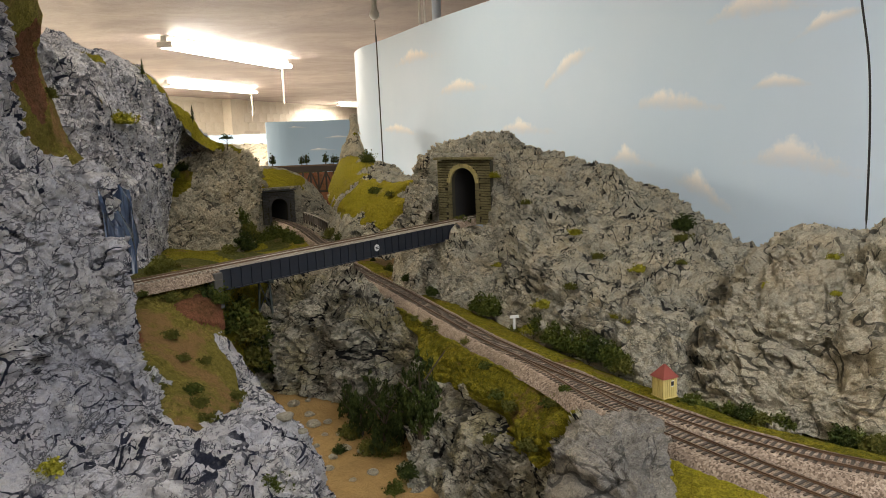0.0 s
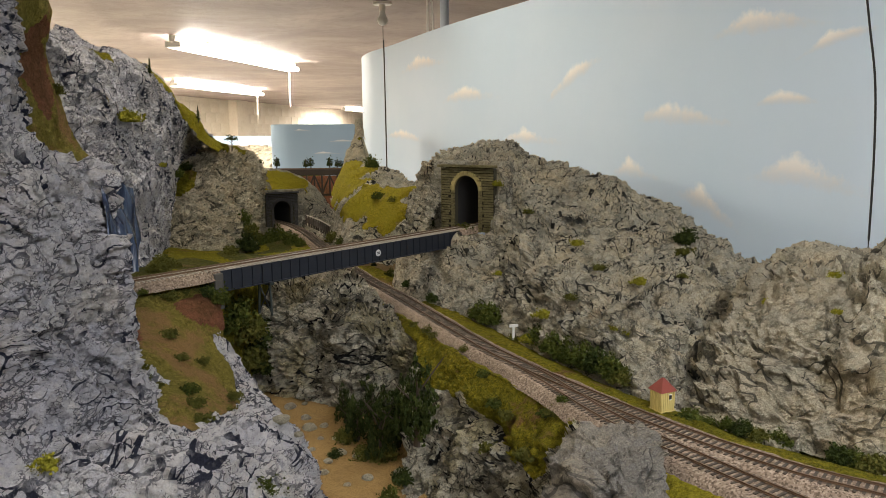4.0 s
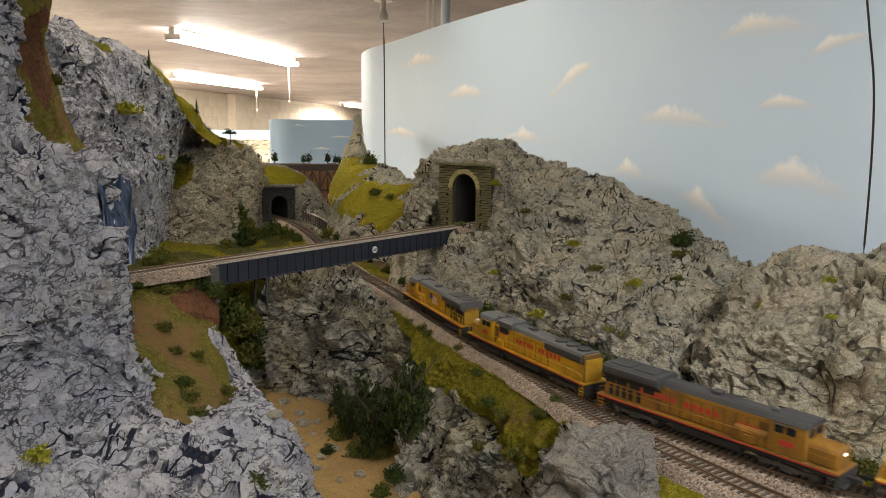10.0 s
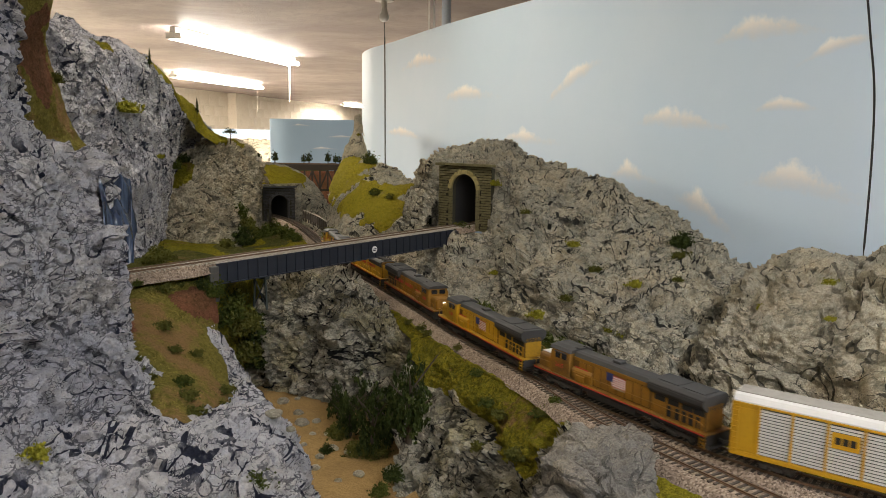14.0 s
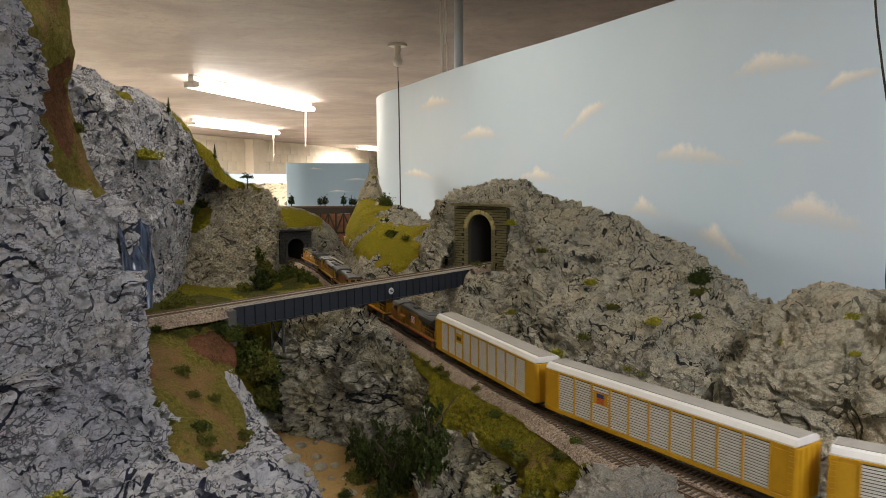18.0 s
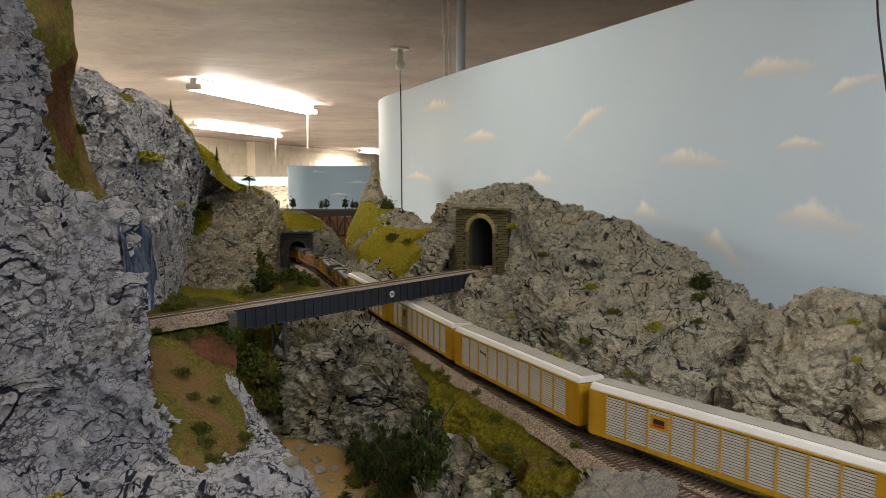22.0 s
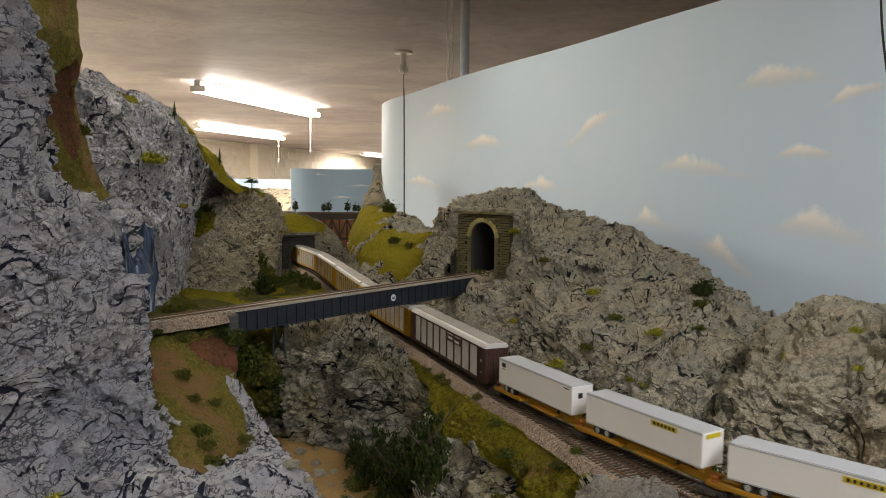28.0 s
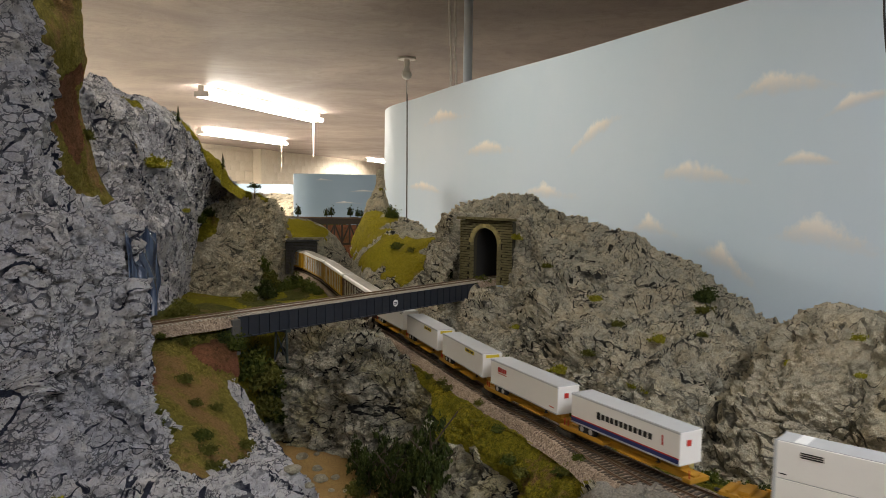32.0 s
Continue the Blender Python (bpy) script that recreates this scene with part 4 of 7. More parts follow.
SKY = sky_mat("sky_paint", CLOUDS, (0.60, 0.70, 0.81), (0.55, 0.67, 0.79))
SKY_FAR = sky_mat("far_sky_paint", FAR_CLOUDS, (0.42, 0.54, 0.66), (0.38, 0.50, 0.63))


def ribbon(name, pts, n, z0, z1, thick, material, label, category="backdrop"):
    """A standing sheet along a smooth line in plan."""
    line = spline([(x, y, 0) for x, y in pts], n)
    t = np.gradient(line, axis=0)
    t /= np.linalg.norm(t, axis=1, keepdims=True)
    off = np.stack([t[:, 1], -t[:, 0], 0 * t[:, 0]], 1) * thick
    verts, faces = [], []
    for a, o in zip(line, off):
        verts += [(a[0], a[1], z0), (a[0], a[1], z1), (a[0] + o[0], a[1] + o[1], z1), (a[0] + o[0], a[1] + o[1], z0)]
    for i in range(n - 1):
        for k in range(4):
            faces.append((4 * i + k, 4 * i + (k + 1) % 4, 4 * i + 4 + (k + 1) % 4, 4 * i + 4 + k))
    faces += [(0, 3, 2, 1), (4 * n - 4, 4 * n - 3, 4 * n - 2, 4 * n - 1)]
    ob = new(name, mesh_from(name, verts, faces, material))
    run = np.r_[0, np.cumsum(np.linalg.norm(np.diff(line, axis=0), axis=1))]
    uv = ob.data.uv_layers.new(name="wall")
    for loop in ob.data.loops:
        uv.data[loop.index].uv = (run[loop.vertex_index // 4], ob.data.vertices[loop.vertex_index].co.z)
    return tagged(ob, label, category, kind="structure")


SKY_TOP = 1.910
SKY_LINE = [(4.4, -2.2), (2.6, -0.75), (1.55, 0.2), (1.02, 0.72), (0.72, 1.25), (0.515, 1.70), (0.342, 2.12), (0.18, 2.47), (0.03, 2.82), (-0.15, 3.3),
            (-0.28, 3.62), (-0.335, 3.92), (-0.30, 4.14), (-0.17, 4.26), (0.02, 4.2), (0.2, 3.9), (0.5, 3.2)]
ribbon("backdrop", SKY_LINE, 160, 1.0, SKY_TOP, 0.004, SKY, "pale blue painted sky backdrop with a rounded end")
ribbon("far_backdrop", [(0.4, 4.45), (-0.2, 4.55), (-0.62, 4.55), (-0.86, 4.52), (-0.945, 4.60), (-0.92, 4.75), (-0.7, 4.9)], 60, 1.0, 1.598, 0.004, SKY_FAR,
       "blue painted sky panel behind the trestle")
ribbon("distant_backdrop", [(-1.2, 9.2), (-2.2, 9.1), (-3.4, 9.0)], 20, 1.0, 1.53, 0.004, SKY_FAR, "far blue sky panel above a sandy ridge")

# ---- the lie of the track ----
MAIN = [(4.3, -2.75), (3.2, -1.85), (2.2, -1.02), (1.3, -0.22), (0.80, 0.215), (0.52, 0.445), (0.364, 0.566), (0.30, 0.622), (0.22, 0.728), (0.10, 0.943), (0.032, 1.109),
        (-0.0625, 1.352), (-0.166, 1.61), (-0.291, 2.0), (-0.395, 2.31), (-0.52, 2.56), (-0.76, 2.86), (-1.25, 3.12), (-1.9, 3.2), (-2.6, 3.0), (-3.3, 2.7)]
SPUR = [(2.2, -1.12), (1.0, -0.06), (0.62, 0.22), (0.42, 0.395), (0.33, 0.492), (0.276, 0.569), (0.248, 0.615), (0.208, 0.684), (0.172, 0.760), (0.14, 0.850), (0.11, 0.925)]
BRIDGE = [(-0.95, 0.50), (-0.60, 0.70), (-0.378, 0.953), (-0.2, 1.165), (0.047, 1.46), (0.22, 1.665), (0.45, 1.9)]


class Line:
    """A smooth line in plan with its arc length."""

    def __init__(self, pts):
        self.p = spline([(x, y, 0) for x, y in pts], 1600)
        self.s = np.r_[0, np.cumsum(np.linalg.norm(np.diff(self.p, axis=0), axis=1))]
        self.length = self.s[-1]

    def at(self, s):
        return np.array([np.interp(s, self.s, self.p[:, k]) for k in range(2)])

    def way(self, s):
        d = self.at(s + 0.004) - self.at(s - 0.004)
        return d / np.linalg.norm(d)

    def nearest(self, x, y):
        return self.s[np.argmin((self.p[:, 0] - x) ** 2 + (self.p[:, 1] - y) ** 2)]


main_line, spur_line, bridge_line = Line(MAIN), Line(SPUR), Line(BRIDGE)


def sweep(line, s0, s1, step, profile, z):
    """Verts and faces of a profile (offset, height) pushed along a line."""
    n = max(2, int((s1 - s0) / step))
    ss = np.linspace(s0, s1, n)
    verts, faces, k = [], [], len(profile)
    for s in ss:
        a, w = line.at(s), line.way(s)
        for o, h in profile:
            verts.append((a[0] + w[1] * o, a[1] - w[0] * o, z + h))
    for i in range(n - 1):
        for j in range(k):
            faces.append((k * i + j, k * i + (j + 1) % k, k * i + k + (j + 1) % k, k * i + k + j))
    faces += [tuple(range(k - 1, -1, -1)), tuple(range(k * (n - 1), k * n))]
    return verts, faces


GAUGE = 0.0165
RAIL_PROFILE = [(-0.0011, -0.0021), (0.0011, -0.0021), (0.0011, -0.0017), (0.0004, -0.0013), (0.0004, -0.0007), (0.0007, -0.0005), (0.0007, 0), (-0.0007, 0), (-0.0007, -0.0005), (-0.0004, -0.0007),
                (-0.0004, -0.0013), (-0.0011, -0.0017)]


def tie_mesh(length=0.0305, w=0.0027, h=0.0019):
    bm = boxes(((0, 0, 0), (w, length, h)), bevel=0.0003)
    me = bpy.data.meshes.new("tie")
    bm.to_mesh(me)
    bm.free()
    return me


def lay_track(name, line, s0, s1, z, label, tie_material, near=None, pitch=0.0066, pieces=300, tie_length=0.0305):
    """Rails, sleepers one by one where the camera comes near, and the rest joined."""
    t = thing(name, label, "track", kind="structure")
    for side in (-1, 1):
        v, f = sweep(line, s0, s1, 0.012, [(o + side * (GAUGE / 2 + 0.0007), h) for o, h in RAIL_PROFILE], z)
        ob = new("rail", mesh_from("rail", v, f, RAIL_STEEL))
        ob.parent = t
        ob["label"] = "rust-brown rail with a worn head"
    me = tie_mesh(tie_length)
    me.materials.append(tie_material)
    rest_v, rest_f = [], []
    base = np.array([v.co[:] for v in me.vertices])
    polys = [tuple(p.vertices) for p in me.polygons]
    rng = random.Random(5)
    count = 0
    s = s0 + 0.003
    while s < s1:
        a, w = line.at(s), line.way(s)
        yaw = math.atan2(w[1], w[0]) + rng.uniform(-0.03, 0.03)
        m = Matrix.Translation((a[0], a[1], z - 0.0031)) @ Matrix.Rotation(yaw, 4, "Z")
        if near and near[0] < s < near[1] and count < pieces:
            ob = new("tie", me)
            ob.parent, ob.matrix_basis = t, m
            count += 1
        else:
            k = len(rest_v)
            mm = np.array(m)
            rest_v += [tuple(x) for x in base @ mm[:3, :3].T + mm[:3, 3]]
            rest_f += [tuple(i + k for i in p) for p in polys]
        s += pitch * rng.uniform(0.94, 1.06)
    if rest_v:
        ob = new("distant_ties", mesh_from("distant_ties", rest_v, rest_f, tie_material))
        ob.parent = t
        tagged(ob, kind="stuff")
    return t


def roadbed(name, line, s0, s1, z, half, label, drop=0.016, skirt=0.02, seed=3):
    """Ballast shoulders with an uneven edge and grainy top."""
    n, k = int((s1 - s0) / 0.005), 19
    ss = np.linspace(s0, s1, n)
    pts = np.array([line.at(s) for s in ss])
    ways = np.array([line.way(s) for s in ss])
    w = np.linspace(-1, 1, k)
    g = np.zeros((n, k, 3))
    wob = 1 + 0.12 * value_noise(np.c_[pts, 0 * ss], 0.04, seed)
    wob2 = 1 + 0.12 * value_noise(np.c_[pts, 0 * ss], 0.04, seed + 1)
    for j, a in enumerate(w):
        o = a * (half + skirt) * (wob if a < 0 else wob2)
        g[:, j, 0] = pts[:, 0] + ways[:, 1] * o
        g[:, j, 1] = pts[:, 1] - ways[:, 0] * o
        over = max(0, (abs(a) * (half + skirt) - half) / skirt)
        g[:, j, 2] = z - 0.0030 - drop * over ** 1.3
    q = g.reshape(-1, 3)
    g[..., 2] += (value_noise(q, 0.006, seed + 4) * 0.0007 + value_noise(q, 0.0028, seed + 5) * 0.0005).reshape(n, k)
    ob = new(name, grid_mesh(name, g, [BALLAST]))
    return tagged(ob, label, "ballast", kind="structure")


S_IN = main_line.nearest(0.42, 0.52)
S_PORTAL = main_line.nearest(-0.465, 2.45)
roadbed("ballast", main_line, 0, main_line.length, RAIL, 0.0185, "pinkish grey gravel ballast along the main line", 0.012, 0.012)
roadbed("ballast", spur_line, 0, spur_line.length - 0.02, RAIL - 0.0006, 0.0185, "pinkish grey gravel ballast along the siding", 0.012, 0.012, seed=9)
lay_track("track", main_line, 0, main_line.length, RAIL, "model railway track with rusty rails and dark ties", TIE, (S_IN, S_IN + 2.0))
lay_track("siding", spur_line, 0, spur_line.length, RAIL - 0.0005, "siding track joining the main line at a switch", TIE, (spur_line.nearest(0.36, 0.46), spur_line.length))

# ---- ground under it all ----
def ground_sheet():
    """The river bed and the benchwork's plaster floor, one uneven sheet."""
    xs, ys = np.linspace(-1.6, 1.3, 230), np.linspace(0.35, 3.2, 230)
    x, y = np.meshgrid(xs, ys)
    g = np.stack([x, y, 0 * x + BED], -1)
    q = g.reshape(-1, 3)
    h = fbm(q, 0.3, 3, 5) * 0.008 + fbm(q, 0.03, 3, 6) * 0.0025
    g[..., 2] += h.reshape(x.shape)
    ob = new("river_bed", grid_mesh("river_bed", g, [SAND]))
    return tagged(ob, "dry sandy tan river bed strewn with pebbles", "ground", kind="structure")


ground_sheet()


def flat_ground(name, rows, step, material, label, amp=0.004, seed=2):
    r = [np.asarray(x, float) for x in rows]
    lu = max(np.linalg.norm(np.diff(x, axis=0), axis=1).sum() for x in r)
    lv = max(sum(np.linalg.norm(r[k + 1][j] - r[k][j]) for k in range(len(r) - 1)) for j in range(len(r[0])))
    g = loft(r, int(lu / step) + 2, int(lv / step) + 2)
    q = g.reshape(-1, 3)
    g[..., 2] += (fbm(q, 0.08, 3, seed) * amp + fbm(q, 0.006, 2, seed + 3) * 0.0012).reshape(g.shape[:2])
    ob = new(name, grid_mesh(name, g, [material]))
    return tagged(ob, label, "ground", kind="structure")


# shelf that carries the lower line and its verges
def beside(s, o, z):
    """A place o metres to the far side of the main line."""
    a, w = main_line.at(s), main_line.way(s)
    return (a[0] + w[1] * o, a[1] - w[0] * o, z)


flat_ground("verge", [[beside(s, o, RAIL + h) for s in np.linspace(S_IN - 0.35, S_IN + 1.35, 30)] for o, h in
                      ((0.16, -0.05), (0.10, -0.030), (0.072, -0.018), (0.05, -0.0135), (-0.026, -0.0135), (-0.034, -0.0170), (-0.042, -0.030))], 0.005, TURF, "olive turf verge beside the track", 0.003)
flat_ground("verge", [[beside(s, o, RAIL + h) for s in np.linspace(0.02, S_IN - 0.3, 30)] for o, h in
                      ((0.34, 0.02), (0.10, -0.010), (0.05, -0.0135), (-0.03, -0.0135), (-0.12, -0.0145), (-0.20, -0.018))], 0.02, TURF, "olive turf verge along the line off the mountain", 0.003)
flat_ground("verge", [[(*(spur_line.at(q) + o * np.array((spur_line.way(q)[1], -spur_line.way(q)[0]))), RAIL + h) for q in np.linspace(spur_line.nearest(0.75, 0.12), spur_line.nearest(0.222, 0.66), 24)] for o, h in
                      ((-0.020, -0.0125), (-0.034, -0.0115), (-0.05, -0.014), (-0.075, -0.022), (-0.10, -0.05))], 0.004, TURF_YELLOW, "yellow-green turf before the siding", 0.002)


# ---- rock forms ----
def patches(scale, level, seed, lo=-9, hi=9):
    """Turf lies on gentle places where a slow noise is high."""
    def f(p, n):
        return np.minimum(fbm(p, scale, 3, seed) - level + 0.5 * (np.abs(n[:, 2]) - 0.45), np.minimum(p[:, 2] - lo, hi - p[:, 2]))
    return f


def spots(centres, scale=0.03, seed=3):
    """Turf in uneven spots: (x, y, z, radius)."""
    def f(p, n):
        m = np.full(len(p), -1.0)
        wob = fbm(p, scale, 3, seed) * 0.35
        for x, y, z, r in centres:
            m = np.maximum(m, 1 - np.linalg.norm(p - np.array((x, y, z)), axis=1) / r + wob)
        return m * 0.3
    return f


def bank_top(p, n):
    """Turf on the bank's top, giving way to bare rock towards the boulder."""
    return np.minimum((p[:, 2] - 1.199) * 3 + fbm(p, 0.04, 3, 5) * 0.05, (p[:, 1] - 0.72) * 1.5 + fbm(p, 0.03, 3, 8) * 0.05)


PORTAL_AT, PORTAL_WAY = (0.074, 1.493), bridge_line.way(bridge_line.nearest(0.074, 1.493))
FAR_AT, FAR_WAY = (-0.486, 2.493), main_line.way(main_line.nearest(-0.486, 2.493))


def mouth(at, way, z0, half, height, front=0.010):
    """The room that a tunnel takes out of its hill."""
    def f(p):
        d = p[:, :2] - np.array(at)
        along, across = d @ way, d @ np.array((way[1], -way[0]))
        return (np.abs(across) < half + 0.014 * (along < 0.003)) & (along > -0.06) & (along < 0.35) & (p[:, 2] > z0 - 0.012) & (p[:, 2] < z0 + height + front * (along < 0.003))
    return f


rock_form("near_cliff", NEAR_CLIFF, 0.0018, [ROCK_BLUE, TURF_BROWN], "tall bluish grey plaster cliff with dark washed, shade-painted cracks", 0.95, (0.07, 0.026, 0.012), 1.5, "cliff", seed=1, sharp=0.85, hull=48)
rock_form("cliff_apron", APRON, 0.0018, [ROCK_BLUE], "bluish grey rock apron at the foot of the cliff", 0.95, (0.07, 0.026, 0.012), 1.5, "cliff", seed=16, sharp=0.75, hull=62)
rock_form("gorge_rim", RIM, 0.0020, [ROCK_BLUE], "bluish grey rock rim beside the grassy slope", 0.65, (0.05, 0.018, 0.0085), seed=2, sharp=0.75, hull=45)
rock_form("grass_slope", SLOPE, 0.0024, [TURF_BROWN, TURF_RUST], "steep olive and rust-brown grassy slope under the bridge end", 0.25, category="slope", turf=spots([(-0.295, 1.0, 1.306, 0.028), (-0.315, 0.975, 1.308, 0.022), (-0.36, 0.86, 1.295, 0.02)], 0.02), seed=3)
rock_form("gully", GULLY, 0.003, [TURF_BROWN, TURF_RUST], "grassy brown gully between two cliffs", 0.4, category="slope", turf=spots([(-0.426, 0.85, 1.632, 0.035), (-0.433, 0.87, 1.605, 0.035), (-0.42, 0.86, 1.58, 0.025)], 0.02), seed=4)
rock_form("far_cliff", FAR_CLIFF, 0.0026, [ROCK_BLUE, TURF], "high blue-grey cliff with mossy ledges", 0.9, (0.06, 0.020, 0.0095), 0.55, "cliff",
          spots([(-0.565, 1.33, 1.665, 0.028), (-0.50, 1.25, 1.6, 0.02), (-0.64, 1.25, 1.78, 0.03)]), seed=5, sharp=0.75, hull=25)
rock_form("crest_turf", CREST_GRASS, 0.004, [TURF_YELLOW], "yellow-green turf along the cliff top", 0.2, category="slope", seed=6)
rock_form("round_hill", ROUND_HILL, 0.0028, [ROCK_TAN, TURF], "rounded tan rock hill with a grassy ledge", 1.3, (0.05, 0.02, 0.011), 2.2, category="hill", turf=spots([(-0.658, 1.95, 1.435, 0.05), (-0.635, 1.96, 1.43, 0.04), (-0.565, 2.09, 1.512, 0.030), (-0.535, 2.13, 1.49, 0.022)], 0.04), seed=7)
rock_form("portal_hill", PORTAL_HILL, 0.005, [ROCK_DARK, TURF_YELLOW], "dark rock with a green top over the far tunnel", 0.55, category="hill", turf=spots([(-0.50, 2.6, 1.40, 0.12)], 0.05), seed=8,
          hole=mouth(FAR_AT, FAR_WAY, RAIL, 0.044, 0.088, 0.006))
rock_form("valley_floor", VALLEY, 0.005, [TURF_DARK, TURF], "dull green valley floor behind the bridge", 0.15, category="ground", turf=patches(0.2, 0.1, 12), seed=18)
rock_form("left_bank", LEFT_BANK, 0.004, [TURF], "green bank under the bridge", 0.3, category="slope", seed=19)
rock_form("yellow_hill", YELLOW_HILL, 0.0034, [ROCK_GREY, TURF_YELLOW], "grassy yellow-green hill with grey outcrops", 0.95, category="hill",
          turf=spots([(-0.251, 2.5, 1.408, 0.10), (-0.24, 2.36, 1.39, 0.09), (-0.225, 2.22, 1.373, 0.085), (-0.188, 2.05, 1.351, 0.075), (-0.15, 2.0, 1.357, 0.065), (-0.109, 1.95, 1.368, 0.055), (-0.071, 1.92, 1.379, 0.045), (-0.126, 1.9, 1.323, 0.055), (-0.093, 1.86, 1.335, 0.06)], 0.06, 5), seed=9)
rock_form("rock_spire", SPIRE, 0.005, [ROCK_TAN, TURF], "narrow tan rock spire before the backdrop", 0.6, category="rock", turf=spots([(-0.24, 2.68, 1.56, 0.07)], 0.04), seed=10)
rock_form("mountain", MOUNTAIN, 0.0019, [ROCK_GREY, TURF], "long grey plaster mountain with washed, shade-painted cracks and moss", 1.3, (0.075, 0.028, 0.012), 2.0, "mountain", seed=11, sharp=0.35,
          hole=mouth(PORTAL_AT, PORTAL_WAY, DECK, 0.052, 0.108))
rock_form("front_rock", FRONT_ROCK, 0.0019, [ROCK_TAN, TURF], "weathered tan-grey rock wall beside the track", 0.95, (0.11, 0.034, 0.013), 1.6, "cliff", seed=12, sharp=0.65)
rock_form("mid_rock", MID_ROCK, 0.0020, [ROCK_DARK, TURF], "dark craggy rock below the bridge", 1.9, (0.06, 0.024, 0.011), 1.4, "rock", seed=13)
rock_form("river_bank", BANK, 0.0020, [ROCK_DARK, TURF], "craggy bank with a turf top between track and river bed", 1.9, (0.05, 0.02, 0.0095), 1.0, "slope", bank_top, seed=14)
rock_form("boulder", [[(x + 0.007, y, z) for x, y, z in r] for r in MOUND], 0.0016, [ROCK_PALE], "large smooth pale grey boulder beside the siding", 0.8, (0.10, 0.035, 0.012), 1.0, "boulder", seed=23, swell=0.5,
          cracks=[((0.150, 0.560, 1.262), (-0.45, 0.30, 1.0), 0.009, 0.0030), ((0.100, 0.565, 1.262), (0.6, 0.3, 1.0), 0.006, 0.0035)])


# ---- plate girder bridge ----
def bridge():
    b = thing("girder_bridge", "black plate girder bridge with a ballastless timber deck", "bridge")
    s0, s1 = 0.858, 1.39
    top = DECK - 0.0042
    for side in (-1, 1):
        g = part_mesh("girder", *sweep(bridge_line, s0, s1, 0.02, [(side * 0.0135 - 0.0012, -0.030), (side * 0.0135 + 0.0012, -0.030), (side * 0.0135 + 0.0012, -0.002), (side * 0.0135 - 0.0012, -0.002)], top), STEEL_BLACK, b)
        for h in (-0.031, -0.0025):
            part_mesh("flange", *sweep(bridge_line, s0, s1, 0.02, [(side * 0.0135 - 0.0035, h), (side * 0.0135 + 0.0035, h), (side * 0.0135 + 0.0035, h + 0.0014), (side * 0.0135 - 0.0035, h + 0.0014)], top), STEEL_BLACK, g)
        n = 30
        for i in range(n + 1):
            s = s0 + 0.002 + (s1 - s0 - 0.004) * i / n
            a, w = bridge_line.at(s), bridge_line.way(s)
            c = (a[0] + w[1] * side * 0.0152, a[1] - w[0] * side * 0.0152, top - 0.0163)
            part("stiffener", boxes((c, (0.0012, 0.0034, 0.027), math.degrees(math.atan2(w[1], w[0])))), STEEL_BLACK, g)
    part_mesh("deck", *sweep(bridge_line, s0 - 0.01, s1 + 0.01, 0.02, [(-0.0175, -0.0006), (0.0175, -0.0006), (0.0175, 0.0002), (-0.0175, 0.0002)], DECK - 0.0044), TIE_PALE, b, "pale timber deck")
    return b, s0, s1


def part_mesh(name, v, f, material, parent, label=""):
    ob = new(name, mesh_from(name, v, f, material))
    ob.parent = parent
    if label:
        ob["label"] = label
    return ob


bridge_thing, SB0, SB1 = bridge()
lay_track("bridge_track", bridge_line, 0.25, bridge_line.length, DECK, "track over the girder bridge with pale weathered ties", TIE_PALE, (SB0 - 0.15, SB1 + 0.12), 0.0068, tie_length=0.037)
roadbed("ballast", bridge_line, 0.2, SB0, DECK, 0.0165, "pale gravel ballast before the bridge", 0.014, 0.009, seed=21)
roadbed("ballast", bridge_line, SB1, bridge_line.length, DECK, 0.02, "gravel ballast in the tunnel mouth", 0.01, 0.01, seed=22)


# ---- the train ----
YELLOW = paint("loco_yellow", (0.46, 0.25, 0.008), 0.5, 0.75, scale=90)
YELLOW_W = paint("loco_yellow_weathered", (0.26, 0.12, 0.008), 0.6, 0.95, scale=120)
ROOF_GREY = paint("loco_roof_grey", (0.085, 0.085, 0.08), 0.6, 0.5, scale=90)
ROOF_DARK = paint("loco_roof_dark", (0.042, 0.040, 0.038), 0.65, 0.4, scale=90)
FRAME_DARK = paint("underframe", (0.03, 0.027, 0.024), 0.7, 0.5, scale=90)
TRUCK_GREY = paint("truck_grime", (0.06, 0.053, 0.045), 0.75, 0.5, scale=120)
SEAM = paint("panel_seam", (0.13, 0.065, 0.008), 0.7, 0.4)
RED = paint("red_trim", (0.42, 0.03, 0.02), 0.5, 0.2)
BLUE = paint("blue_trim", (0.02, 0.03, 0.13), 0.5, 0.2)
BLACK = paint("black_grille", (0.012, 0.012, 0.012), 0.6, 0.2)
SILVER = paint("galvanised_slat", (0.66, 0.65, 0.61), 0.5, 0.25, 0.1, scale=90)
RACK_YELLOW = paint("rack_yellow", (0.50, 0.27, 0.008), 0.5, 0.35, scale=70)
RACK_BROWN = paint("rack_brown", (0.055, 0.022, 0.016), 0.55, 0.3, scale=70)
RACK_ROOF = paint("rack_roof", (0.60, 0.58, 0.55), 0.5, 0.2, scale=40)
RACK_TOP_SHADE = paint("rack_roof_top_shade", (0.30, 0.275, 0.235), 0.7, 0.5, scale=40)
SLAT_GAP = paint("slat_gap", (0.09, 0.09, 0.085), 0.7, 0.3)
SPINE_YELLOW = paint("spine_yellow", (0.40, 0.20, 0.012), 0.6, 0.5, scale=80)
TRAILER = paint("trailer_white", (0.72, 0.70, 0.67), 0.4, 0.08, scale=30)
